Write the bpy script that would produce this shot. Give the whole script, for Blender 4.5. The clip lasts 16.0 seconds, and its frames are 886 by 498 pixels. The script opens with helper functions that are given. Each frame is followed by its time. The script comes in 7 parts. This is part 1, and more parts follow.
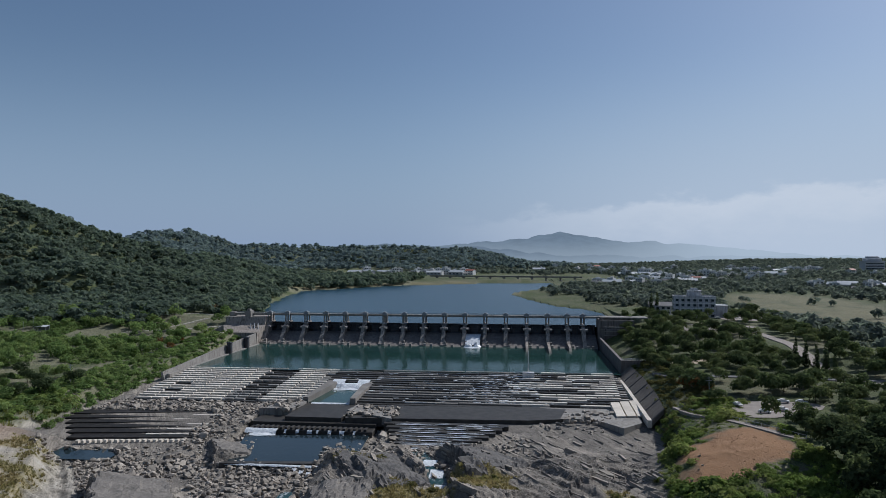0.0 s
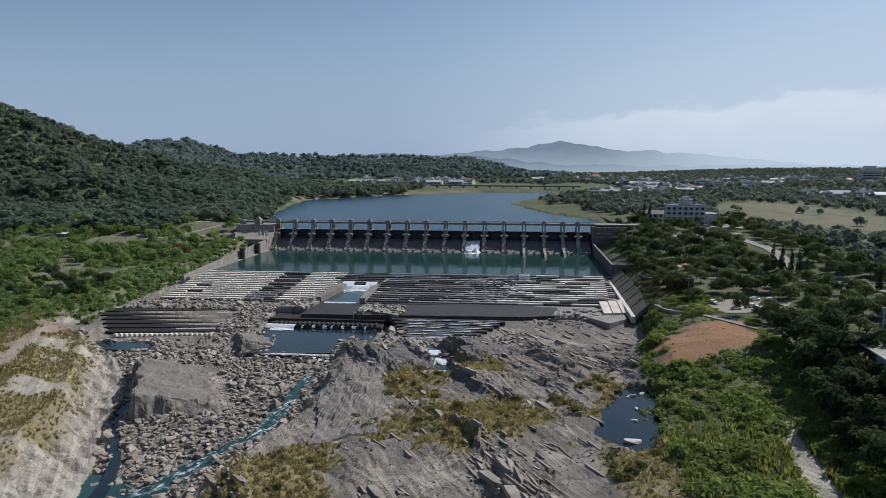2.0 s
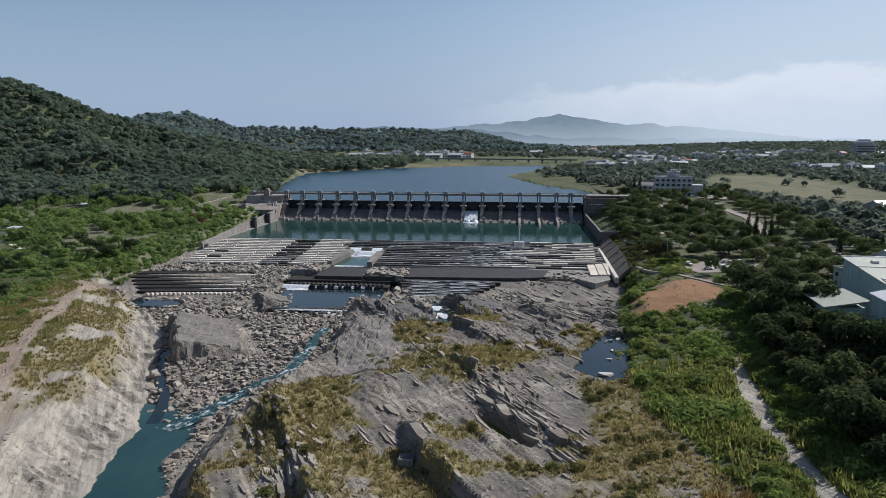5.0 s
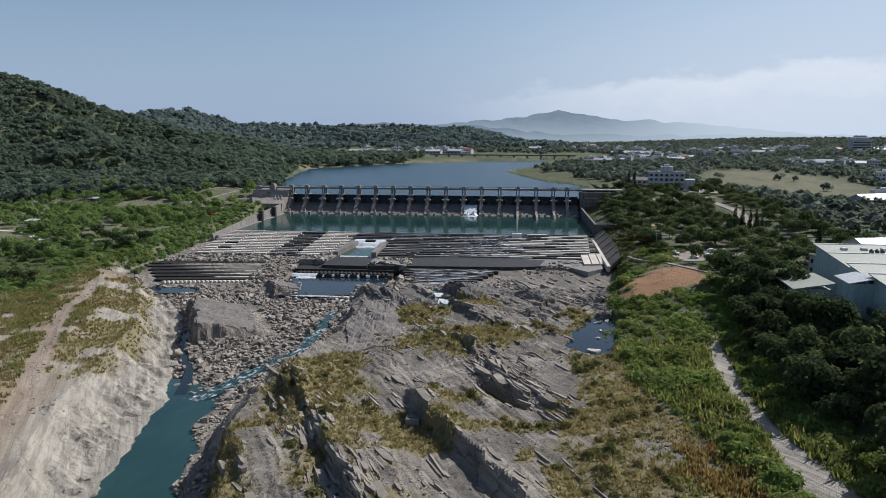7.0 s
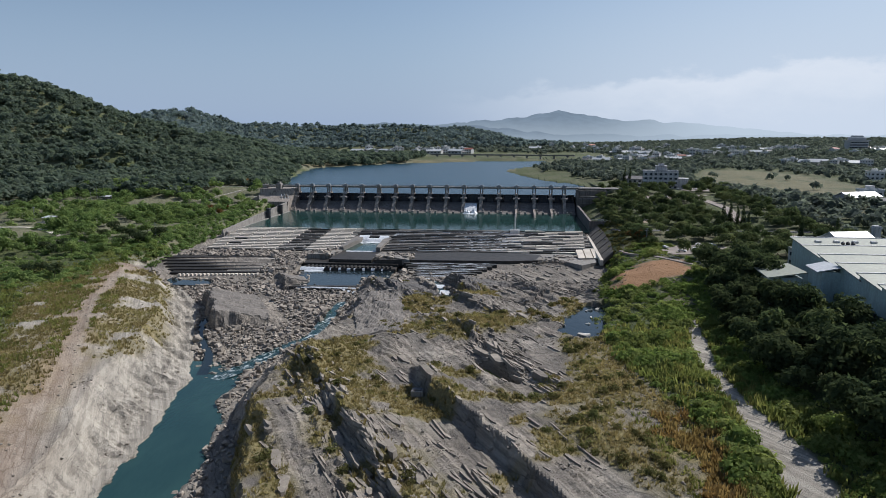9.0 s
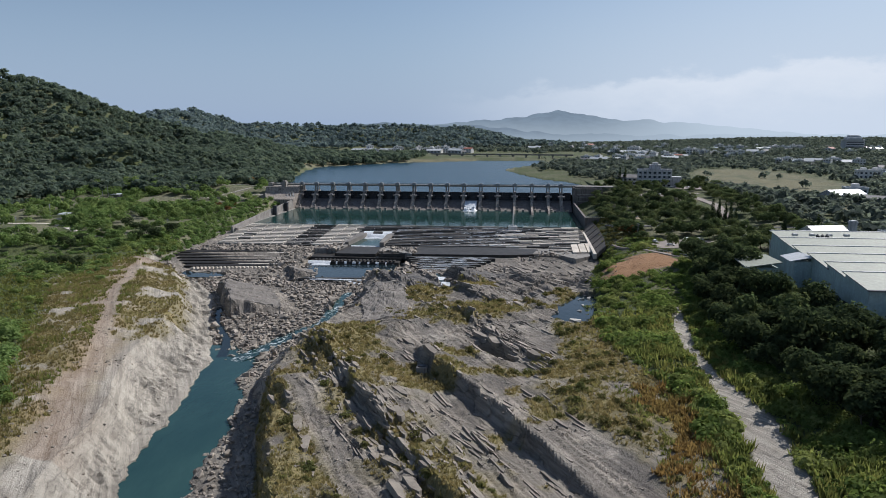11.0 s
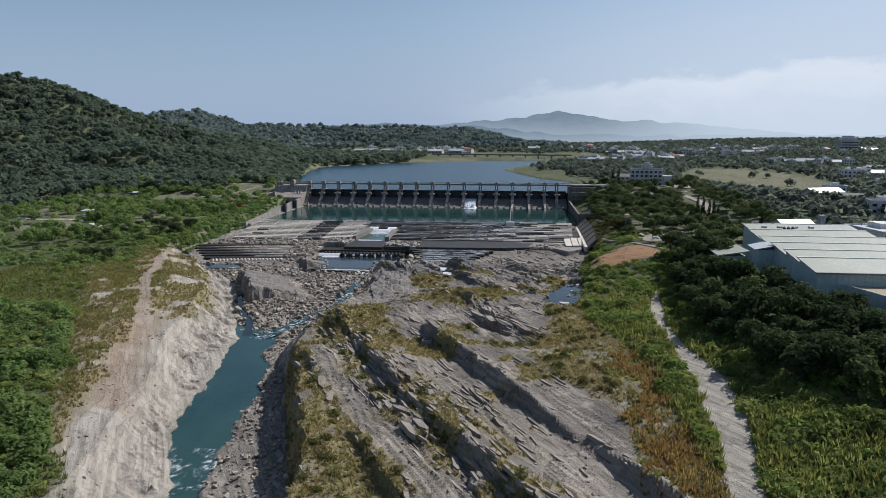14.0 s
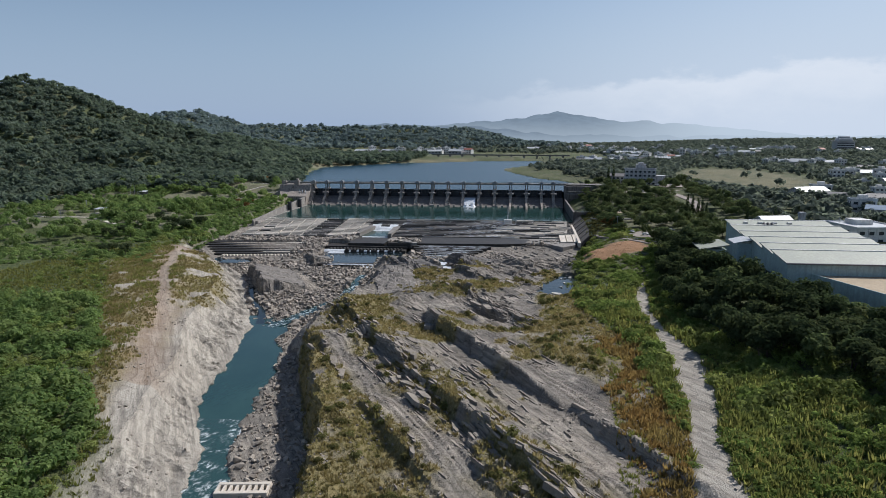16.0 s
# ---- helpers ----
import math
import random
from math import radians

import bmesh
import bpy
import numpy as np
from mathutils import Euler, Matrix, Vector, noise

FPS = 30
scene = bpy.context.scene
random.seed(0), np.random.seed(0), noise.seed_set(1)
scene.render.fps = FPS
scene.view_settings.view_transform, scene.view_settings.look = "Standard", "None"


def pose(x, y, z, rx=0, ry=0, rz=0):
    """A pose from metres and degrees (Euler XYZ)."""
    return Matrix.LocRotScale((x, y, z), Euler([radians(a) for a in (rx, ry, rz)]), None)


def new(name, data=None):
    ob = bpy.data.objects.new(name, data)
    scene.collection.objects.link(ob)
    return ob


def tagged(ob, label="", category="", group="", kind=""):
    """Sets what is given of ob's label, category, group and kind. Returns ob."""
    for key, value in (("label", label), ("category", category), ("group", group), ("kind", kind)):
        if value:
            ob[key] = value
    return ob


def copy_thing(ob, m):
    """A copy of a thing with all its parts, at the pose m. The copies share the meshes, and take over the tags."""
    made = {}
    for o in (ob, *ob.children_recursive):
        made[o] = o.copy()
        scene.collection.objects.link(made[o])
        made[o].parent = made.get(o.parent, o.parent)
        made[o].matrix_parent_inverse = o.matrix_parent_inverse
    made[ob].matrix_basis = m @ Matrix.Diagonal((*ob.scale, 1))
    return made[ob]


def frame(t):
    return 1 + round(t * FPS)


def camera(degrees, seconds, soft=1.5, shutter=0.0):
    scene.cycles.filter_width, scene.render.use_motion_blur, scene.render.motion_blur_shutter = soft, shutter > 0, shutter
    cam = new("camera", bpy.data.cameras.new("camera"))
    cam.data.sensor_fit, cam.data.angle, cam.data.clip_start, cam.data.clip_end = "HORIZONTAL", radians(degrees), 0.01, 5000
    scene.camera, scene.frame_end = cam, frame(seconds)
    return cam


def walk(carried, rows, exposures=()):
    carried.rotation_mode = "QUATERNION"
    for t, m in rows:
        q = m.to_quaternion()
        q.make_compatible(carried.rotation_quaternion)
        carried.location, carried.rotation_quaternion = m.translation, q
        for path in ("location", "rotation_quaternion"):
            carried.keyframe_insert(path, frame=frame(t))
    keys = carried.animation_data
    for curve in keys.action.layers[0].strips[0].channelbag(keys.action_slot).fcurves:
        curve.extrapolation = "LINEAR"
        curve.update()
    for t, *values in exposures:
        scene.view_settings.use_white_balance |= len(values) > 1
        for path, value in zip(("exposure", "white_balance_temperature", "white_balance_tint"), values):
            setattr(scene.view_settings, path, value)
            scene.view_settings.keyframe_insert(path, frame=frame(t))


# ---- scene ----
cam = camera(68.03, 16.0, soft=0.5)
walk(cam, [
    (0, pose(56.43, -497.28, 66.40, 90.597, 0, 6.605)),
    (0.5, pose(56.62, -502.50, 66.51, 89.351, 0, 6.574)),
    (1, pose(56.76, -507.72, 66.61, 87.280, 0, 6.562)),
    (1.5, pose(56.94, -512.87, 66.71, 85.032, 0, 6.547)),
    (2, pose(57.15, -517.95, 66.81, 82.716, 0, 6.530)),
    (2.5, pose(57.42, -522.93, 66.92, 81.116, 0, 6.501)),
    (3, pose(57.74, -527.86, 67.03, 80.565, 0, 6.484)),
    (3.5, pose(58.13, -532.80, 67.10, 80.528, 0, 6.472)),
    (4, pose(58.56, -537.75, 67.14, 80.535, 0, 6.457)),
    (6.5, pose(60.36, -561.26, 67.02, 80.177, 0, 6.370)),
    (7, pose(60.70, -565.87, 67.04, 80.116, 0, 6.378)),
    (7.5, pose(61.10, -570.47, 67.07, 80.059, 0, 6.379)),
    (8, pose(61.53, -575.04, 67.12, 80.067, 0, 6.385)),
    (8.5, pose(61.98, -579.62, 67.16, 80.055, 0, 6.403)),
    (9, pose(62.41, -584.23, 67.20, 80.118, 0, 6.428)),
    (11.5, pose(64.22, -607.61, 67.35, 80.087, 0, 6.406)),
    (12, pose(64.72, -612.41, 67.42, 80.098, 0, 6.419)),
    (12.5, pose(65.21, -617.23, 67.51, 80.107, 0, 6.433)),
    (13, pose(65.65, -622.08, 67.62, 80.101, 0, 6.449)),
    (13.5, pose(66.08, -626.96, 67.76, 80.114, 0, 6.462)),
    (14, pose(66.52, -631.86, 67.90, 80.120, 0, 6.469)),
    (14.5, pose(66.98, -636.79, 68.04, 80.122, 0, 6.466)),
    (15, pose(67.44, -641.73, 68.17, 80.140, 0, 6.463)),
    (15.5, pose(67.93, -646.67, 68.28, 80.136, 0, 6.453)),
    (16, pose(68.44, -651.62, 68.38, 80.156, 0, 6.442)),
], [(0, -0.32, 5950, 10), (0.8, -0.29, 6000, 10), (1.6, -0.16, 6100, 10), (2.6, 0.03, 6250, 11), (16, 0.03, 6250, 11)])

# ---- world, sun ----
SUN_AZ, SUN_EL = 50.0, 44.0
world = bpy.data.worlds.new("sky")
scene.world = world
world.use_nodes = True
wn, wl = world.node_tree.nodes, world.node_tree.links
wn.clear()
sky = wn.new("ShaderNodeTexSky")
sky.sky_type, sky.sun_disc = "NISHITA", False
sky.sun_elevation, sky.sun_rotation = radians(SUN_EL), radians(SUN_AZ)
sky.altitude, sky.air_density, sky.dust_density, sky.ozone_density = 100, 1.1, 1.2, 2.5
tc = wn.new("ShaderNodeTexCoord")
sep = wn.new("ShaderNodeSeparateXYZ")
wl.new(tc.outputs["Generated"], sep.inputs[0])
mp = wn.new("ShaderNodeMapping")
mp.inputs["Scale"].default_value = (1.0, 1.0, 2.2)
wl.new(tc.outputs["Generated"], mp.inputs[0])
cn = wn.new("ShaderNodeTexNoise")
cn.inputs["Scale"].default_value, cn.inputs["Detail"].default_value, cn.inputs["Roughness"].default_value = 13.0, 8, 0.6
wl.new(mp.outputs[0], cn.inputs["Vector"])


def sky_math(op, a, b, c=None):
    nd = wn.new("ShaderNodeMath")
    nd.operation = op
    for k, v in enumerate((a, b, c)):
        if isinstance(v, (int, float)):
            nd.inputs[k].default_value = v
        elif v is not None:
            wl.new(v, nd.inputs[k])
    return nd.outputs[0]


def sky_range(v, a, b, hi=1.0):
    nd = wn.new("ShaderNodeMapRange")
    nd.interpolation_type = "SMOOTHSTEP"
    nd.inputs["From Min"].default_value, nd.inputs["From Max"].default_value, nd.inputs["To Max"].default_value = a, b, hi
    wl.new(v, nd.inputs["Value"])
    return nd.outputs[0]


# a low bank of cloud to the east, its top edge ragged, dissolving into the mist below
east_out = sky_range(sep.outputs["X"], -0.25, 0.4)
top_z = sky_math("MULTIPLY_ADD", sep.outputs["X"], 0.085, 0.052)
puff = sky_math("MULTIPLY_ADD", cn.outputs["Fac"], 0.085, -0.0255)
over = sky_math("SUBTRACT", sky_math("ADD", top_z, puff), sep.outputs["Z"])
bank_in = sky_range(over, 0.0, 0.022)
bank_out = sky_math("SUBTRACT", 1.0, sky_range(over, 0.012, 0.085, 0.75))
bank_e = sky_range(sep.outputs["X"], -0.16, 0.30, 0.85)
cloud_fac = sky_math("MULTIPLY", sky_math("MULTIPLY", bank_in, bank_out), bank_e)
cmix = wn.new("ShaderNodeMix")
cmix.data_type = "RGBA"
cmix.inputs["B"].default_value = (8.4, 9.0, 9.8, 1)
wl.new(cloud_fac, cmix.inputs["Factor"])
haze = wn.new("ShaderNodeMapRange")
haze.interpolation_type = "SMOOTHERSTEP"
haze.inputs["From Min"].default_value, haze.inputs["From Max"].default_value = 0.34, -0.06
haze.inputs["To Max"].default_value = 0.9
wl.new(sep.outputs["Z"], haze.inputs["Value"])
hmix = wn.new("ShaderNodeMix")
hmix.data_type = "RGBA"
hmix.inputs["B"].default_value = (3.9, 5.15, 7.2, 1)
wl.new(haze.outputs[0], hmix.inputs["Factor"])
wl.new(sky.outputs[0], hmix.inputs["A"])
low = wn.new("ShaderNodeMapRange")
low.interpolation_type = "SMOOTHSTEP"
low.inputs["From Min"].default_value, low.inputs["From Max"].default_value = 0.30, 0.0
low.inputs["To Max"].default_value = 0.8
wl.new(sep.outputs["Z"], low.inputs["Value"])
lowe = wn.new("ShaderNodeMath")
lowe.operation = "MULTIPLY"
wl.new(low.outputs[0], lowe.inputs[0])
wl.new(east_out, lowe.inputs[1])
emix = wn.new("ShaderNodeMix")
emix.data_type = "RGBA"
emix.inputs["B"].default_value = (7.2, 8.2, 9.5, 1)
wl.new(lowe.outputs[0], emix.inputs["Factor"])
wl.new(hmix.outputs["Result"], emix.inputs["A"])
wl.new(emix.outputs["Result"], cmix.inputs["A"])
bg = wn.new("ShaderNodeBackground")
bg.inputs["Strength"].default_value = 0.085
wl.new(cmix.outputs["Result"], bg.inputs["Color"])
wo = wn.new("ShaderNodeOutputWorld")
wl.new(bg.outputs[0], wo.inputs["Surface"])
sun = new("sun", bpy.data.lights.new("sun", "SUN"))
sun.data.energy, sun.data.angle, sun.data.color = 4.7, radians(0.55), (1.0, 0.965, 0.925)
sd = Vector((math.sin(radians(SUN_AZ)) * math.cos(radians(SUN_EL)), math.cos(radians(SUN_AZ)) * math.cos(radians(SUN_EL)), math.sin(radians(SUN_EL))))
sun.rotation_euler = sd.to_track_quat("Z", "Y").to_euler()

# ---- numeric helpers ----
RNG = np.random.default_rng(7)


def sstep(a, b, v):
    t = np.clip((np.asarray(v, float) - a) / (b - a), 0, 1)
    return t * t * (3 - 2 * t)


_perm = np.random.default_rng(3).permutation(512)
_grad = np.random.default_rng(4).uniform(-1, 1, 512)


def vnoise(x, y):
    """Smooth value noise, about -1 to 1."""
    x, y = np.asarray(x, float), np.asarray(y, float)
    i, j = np.floor(x).astype(int), np.floor(y).astype(int)
    fx, fy = x - i, y - j
    fx, fy = fx * fx * (3 - 2 * fx), fy * fy * (3 - 2 * fy)

    def at(a, b):
        return _grad[(_perm[a & 511] + b * 57) & 511]

    return (at(i, j) * (1 - fx) + at(i + 1, j) * fx) * (1 - fy) + (at(i, j + 1) * (1 - fx) + at(i + 1, j + 1) * fx) * fy


def fbm(x, y, size, octaves=4):
    total, amp = 0.0, 1.0
    for k in range(octaves):
        total = total + amp * vnoise(np.asarray(x) / size + 17.3 * k, np.asarray(y) / size - 9.1 * k)
        size, amp = size / 2.03, amp * 0.5
    return total / 1.6


def along(y, pairs):
    p = sorted(pairs)
    return np.interp(y, [a for a, b in p], [b for a, b in p])


# ---- the lie of the land ----
def left_crest(y):
    return along(y, [(-140, -150), (-200, -150), (-260, -128), (-300, -104), (-330, -88), (-370, -73), (-407, -62), (-442, -49), (-470, -41), (-500, -33), (-530, -30), (-640, -12)])


def water_edge(y):
    return along(y, [(-362, -30), (-398, -31), (-409, -24), (-436, -18), (-463, -15.4), (-477, -13), (-488, -9), (-505, -2.5), (-516, 1), (-640, 28)])


def blocks(s, n, cs, cn, seed):
    """Tilted blocks of broken rock: one height and slope to each cell, about -1 to 1."""
    a, b = s / cs, n / cn
    i, j = np.floor(a).astype(int), np.floor(b).astype(int)
    best, out = np.full(a.shape, 9.0), np.zeros(a.shape)
    for di in (-1, 0, 1):
        for dj in (-1, 0, 1):
            p, q = i + di, j + dj
            h = (_perm[(p * 7 + seed) & 511] + q * 57) & 511
            ca, cb = p + 0.5 + 0.42 * _grad[h], q + 0.5 + 0.42 * _grad[(h + 101) & 511]
            d = np.maximum(np.abs(a - ca), np.abs(b - cb)) + 0.4 * np.hypot(a - ca, b - cb)
            v = _grad[(h + 211) & 511] + 0.9 * (a - ca) * _grad[(h + 307) & 511] + 0.9 * (b - cb) * (0.5 + _grad[(h + 401) & 511])
            out = np.where(d < best, v, out)
            best = np.minimum(d, best)
    return out


STREAMS = [
    [(-46, -377, -16.0, 1.6), (-49, -366, -15.6, 1.4), (-53, -356, -15.1, 1.2), (-60, -345.7, -14.5, 1.5), (-66.5, -335, -14, 0.9), (-72, -322, -13.4, 2.3), (-74, -312, -13, 1.2)],
    [(-40, -380, -16.0, 2.2), (-34, -368, -15.2, 2.9), (-29.4, -356, -14.5, 3.2), (-24.6, -345.5, -14, 2.4), (-19, -334.5, -13.5, 1.9), (-19.2, -319, -12.6, 2.2), (-19.7, -304, -12, 2.2), (-18.6, -288, -11.2, 1.9)],
]


def stream_at(x, y):
    """Distance to the side runs in their half widths, and the water's height there."""
    best, zz = np.full(np.shape(x), 9.0), np.zeros(np.shape(x))
    for pts in STREAMS:
        for (x0, y0, z0, w0), (x1, y1, z1, w1) in zip(pts, pts[1:]):
            dx, dy = x1 - x0, y1 - y0
            u = np.clip(((x - x0) * dx + (y - y0) * dy) / (dx * dx + dy * dy), 0, 1)
            d = np.hypot(x - x0 - u * dx, y - y0 - u * dy) / (w0 + u * (w1 - w0))
            zz = np.where(d < best, z0 + u * (z1 - z0), zz)
            best = np.minimum(best, d)
    return best, zz


def left_foot(y):
    return along(y, [(-140, -140), (-200, -140), (-260, -118), (-300, -86), (-330, -73), (-377, -49), (-397, -45), (-431, -37), (-452, -34), (-474, -26), (-494, -15), (-517, -8), (-640, 16)])


def right_foot(y):
    return along(y, [(-200, -22), (-255, -20), (-300, -12), (-335, -12), (-360, -18), (-400, -23), (-423, -13), (-446, -4), (-470, 6), (-496, 15.5), (-509, 18), (-527, 22), (-640, 47)])


def right_crest(y):
    return along(y, [(-200, -14), (-255, -12), (-300, -5), (-335, -3), (-390, -12), (-422, -8), (-446, 0), (-470, 9), (-496, 18), (-527, 24), (-640, 50)])


def veg_line(y):
    return along(y, [(-220, 112), (-260, 103), (-300, 96), (-330, 90), (-357, 76), (-395, 77), (-426, 67), (-437, 76), (-453, 84), (-475, 92), (-499, 96), (-526, 105), (-640, 140)])


def band_line(y):
    return along(y, [(-300, 98), (-352, 94), (-399, 101), (-428, 107), (-456, 110), (-478, 109), (-492, 108), (-530, 104), (-640, 110)])


def track_left(y):
    return along(y, [(-300, 128), (-341, 124), (-389, 117), (-409, 117.5), (-442, 116.5), (-471, 114.5), (-494, 111.5), (-506, 109.5), (-531, 105), (-640, 90)])


def track_right(y):
    return along(y, [(-300, 131), (-345, 128), (-363, 126), (-401, 122), (-429, 123.5), (-451, 126), (-479, 122.5), (-500, 118), (-516, 116), (-530, 115), (-640, 104)])


def lake_left(y):
    return along(y, [(0, -150), (100, -182), (190, -213), (440, -278), (630, -172), (762, -11), (800, 120)])


def lake_right(y):
    return along(y, [(0, 140), (120, 134), (153, 124), (191, 100), (300, 68), (419, 42), (480, 60), (560, 90), (777, 126), (800, 126)])


BANK_Y = [-640, -330, -285, -235, -170, -110, -20, 30, 150]
BANK_X = [104, 110, 128, 150, 175, 200, 240, 400]
BANK_Z = np.array([
    [-2.5, -2, 0, 5, 8, 9, 10, 14],
    [-2.5, -1, 0.5, 6, 9, 9, 10, 15],
    [0.5, 4, 6.5, 8, 9, 10, 12, 16],
    [-3, -2, 6, 7, 9, 11, 14, 17],
    [-3, -2, 7, 9, 9.5, 11, 16, 18],
    [-3, -2, 6.3, 9, 12, 17, 18, 18],
    [-3, -2, 6.3, 12, 18, 18, 18, 18],
    [8, 10, 18, 19, 19, 19, 18, 18],
    [9, 11, 14.5, 16, 18, 18, 18, 18]])


def bank(x, y):
    x, y = np.asarray(x, float), np.asarray(y, float)
    cols = np.stack([np.interp(y, BANK_Y, BANK_Z[:, k]) for k in range(len(BANK_X))])
    xc = np.clip(x, BANK_X[0], BANK_X[-1] - 1e-6)
    i = np.clip(np.searchsorted(BANK_X, xc, side="right") - 1, 0, len(BANK_X) - 2)
    bx = np.array(BANK_X, float)
    f = (xc - bx[i]) / (bx[i + 1] - bx[i])
    a = np.take_along_axis(cols, i[None], 0)[0]
    b = np.take_along_axis(cols, (i + 1)[None], 0)[0]
    return a * (1 - f) + b * f


RIDGES = [
    [(-1500, -100, 150, 430), (-742, 324, 138, 420), (-702, 324, 153, 400), (-690, 370, 142, 400), (-699, 430, 130, 400), (-718, 560, 107, 400), (-747, 700, 88, 400)],
    [(-850, 950, 99, 420), (-978, 1200, 118, 450), (-1074, 1700, 133, 500), (-935, 1700, 104, 480), (-822, 1800, 96, 480), (-743, 1900, 91, 480), (-606, 1900, 93, 480), (-438, 1900, 95, 480), (-250, 1950, 84, 480), (-158, 2100, 93, 460), (-18, 2120, 58, 420), (180, 2200, 20, 400)],
    [(-460, 120, 30, 150), (-380, 260, 38, 160), (-420, 420, 44, 190), (-560, 700, 60, 260)],
]
SCARPS = [(-42, 1.4), (-62, 1.8), (-82, 1.8), (-100, 1.8), (-120, 2.0), (-142, 2.6), (-158, 1.2), (-175, 4.8), (-189, 0.8), (-203, 4.2), (-211, 1.6), (-223, 2.6)]


KNOBS = [(5, -394, 12, 18, -1.8), (72, -240, 22, 15, -4.6), (39, -277, 6, 7, -3.6)]
# tilted slabs along the strike: across from, to, along from, to, height at either edge, skew
TILTED = [(-223, -190, 209, 256, -4.4, -12.8, 0), (-183, -168, 176, 201, -5.2, -9.5, 0), (-160, -137, 250, 318, -5.6, -7.4, 0.35), (-146, -121, 224, 266, -3.4, -7.8, 0), (-105, -84, 226, 262, -2.4, -7.0, 0)]
FALL = [(17, -246, -9.0), (24, -260, -9.8), (28.5, -271, -11.2), (30, -282, -12.6), (34, -291, -12.9)]


def strike(x, y):
    return 0.86 * x + 0.51 * y, 0.51 * x - 0.86 * y


def height(x, y):
    x, y = np.atleast_1d(np.asarray(x, float)), np.atleast_1d(np.asarray(y, float))
    wob = fbm(x, y, 26, 4)
    fine = fbm(x + 300, y, 5.5, 3)
    # river cut
    lc, lf = left_crest(y) + 3.5 * wob, left_foot(y) + 2.0 * fine
    rf, rc = right_foot(y) + 2.2 * fine, right_crest(y) + 3 * wob + 1.5 * fine
    uu = np.clip((x - lf) / np.maximum(rf - lf, 4), 0, 1)
    bed = along(np.where(y < -325, np.minimum(y + 26 * uu * sstep(-325, -350, y), -325), y), [(-200, -6.5), (-235, -9), (-262, -10.2), (-270, -11), (-300, -12), (-340, -14.4), (-368, -17.2), (-480, -18), (-640, -19)])
    lz = -4 + 3.2 * sstep(2, 20, lc - x) + 4.5 * sstep(60, 190, lc - x) - along(y, [(-400, 0), (-480, 2), (-640, 3)]) * (1 - sstep(10, 60, lc - x))
    lz = lz + 0.5 * wob + 0.25 * fine
    n, s = strike(x, y)
    n2 = n + 2.2 * fbm(x, y, 30, 3) + 0.55 * fine + 0.5 * np.round(1.6 * vnoise(s / 7.0, n / 9))
    rz = along(y, [(-200, -5), (-240, -7.5), (-300, -5.5), (-360, -4), (-640, -6.5)]) + 1.1 * wob
    rz = rz - 4.0 * sstep(25, 0, np.hypot((x - 31) / 1.0, (y + 262) / 1.6)) 
    for k, (n0, a) in enumerate(SCARPS):
        lim = np.clip(0.85 + 0.55 * vnoise(s / 32 + 5.1 * k, n0 / 10), 0.3, 1.15) * sstep(*((350, 368) if n0 > -190 else (322, 336)), s) if a > 4 else np.clip(0.3 + 1.3 * vnoise(s / 21 + 5.1 * k, n0 / 10), 0.0, 1.2)
        rz = rz + a * lim * (sstep(n0 - 1.7, n0 + 0.9, n2) * (1 - np.clip((n2 - n0 - 1) / 20, 0, 1)))
    layer = n2 / 2.9 + 0.5 * vnoise(s / 14, n / 5)
    wide = n2 / 8.5 + 0.6 * vnoise(s / 25 + 40, n / 9)
    rough = 0.16 + np.exp(-((n2 + 205) / 8.0) ** 2) + 0.8 * np.exp(-((n2 + 143) / 7.0) ** 2) + 0.4 * sstep(-126, -112, n2)
    rough = np.clip(rough * (0.75 + 0.6 * vnoise(x / 19, y / 19)), 0.06, 1.2)
    broke = np.clip(0.6 + 0.9 * vnoise(s / 6.5, n / 2.2), 0, 1.2)
    rz = rz + 0.55 * rough * broke * (1 - (layer - np.floor(layer))) + 0.8 * (0.1 + 0.8 * rough) * (1 - (wide - np.floor(wide))) * broke - 0.4
    seam = n2 / 2.3 + 0.35 * vnoise(s / 22, n / 7)
    rz = rz + 0.55 * np.clip(0.45 + 0.9 * vnoise(s / 24 + 9, n / 6), 0, 1) * (1 - (seam - np.floor(seam)))
    up_ = sstep(-400, -350, y)
    blk = blocks(s + 3 * wob, n2 + 2 * fine, 17, 9, 11) + 0.5 * blocks(s, n2, 6.5, 4, 71)
    rz = rz + blk * (0.16 + 0.7 * np.clip(rough, 0, 1) + 0.22 * up_)
    rz = rz + 1.8 * sstep(-425, -445, y) * sstep(16, 0, x - rc)
    crag = 1 - np.abs(fbm(x * 0.7 + y * 0.4, y * 0.7 - x * 0.4, 7.5, 3)) * 2.2
    rz = rz + 0.55 * rough * crag + 0.3 * fine
    z = np.where(x < lc, lz, 0.0)
    t = np.clip((x - lc) / np.maximum(lf - lc, 4), 0, 1)
    gull = 1.2 * (3.4 * np.abs(fbm(x * 0.5 + y * 1.1, y * 0.35 - x * 0.2, 11, 3)) + 1.5 * np.abs(vnoise(y / 6.5 + 1.2 * wob, 1.4 * t + 0.02 * x)) + 1.1 * np.abs(vnoise(y / 2.7 + fine, 2.5 * t)) + 0.3 * (layer - np.floor(layer)) + 0.5 * np.abs(fine)) * np.sin(np.pi * t) ** 0.7
    foot_z = np.where(y < -362, np.maximum(bed + 0.5, -15.7), bed + 0.5)
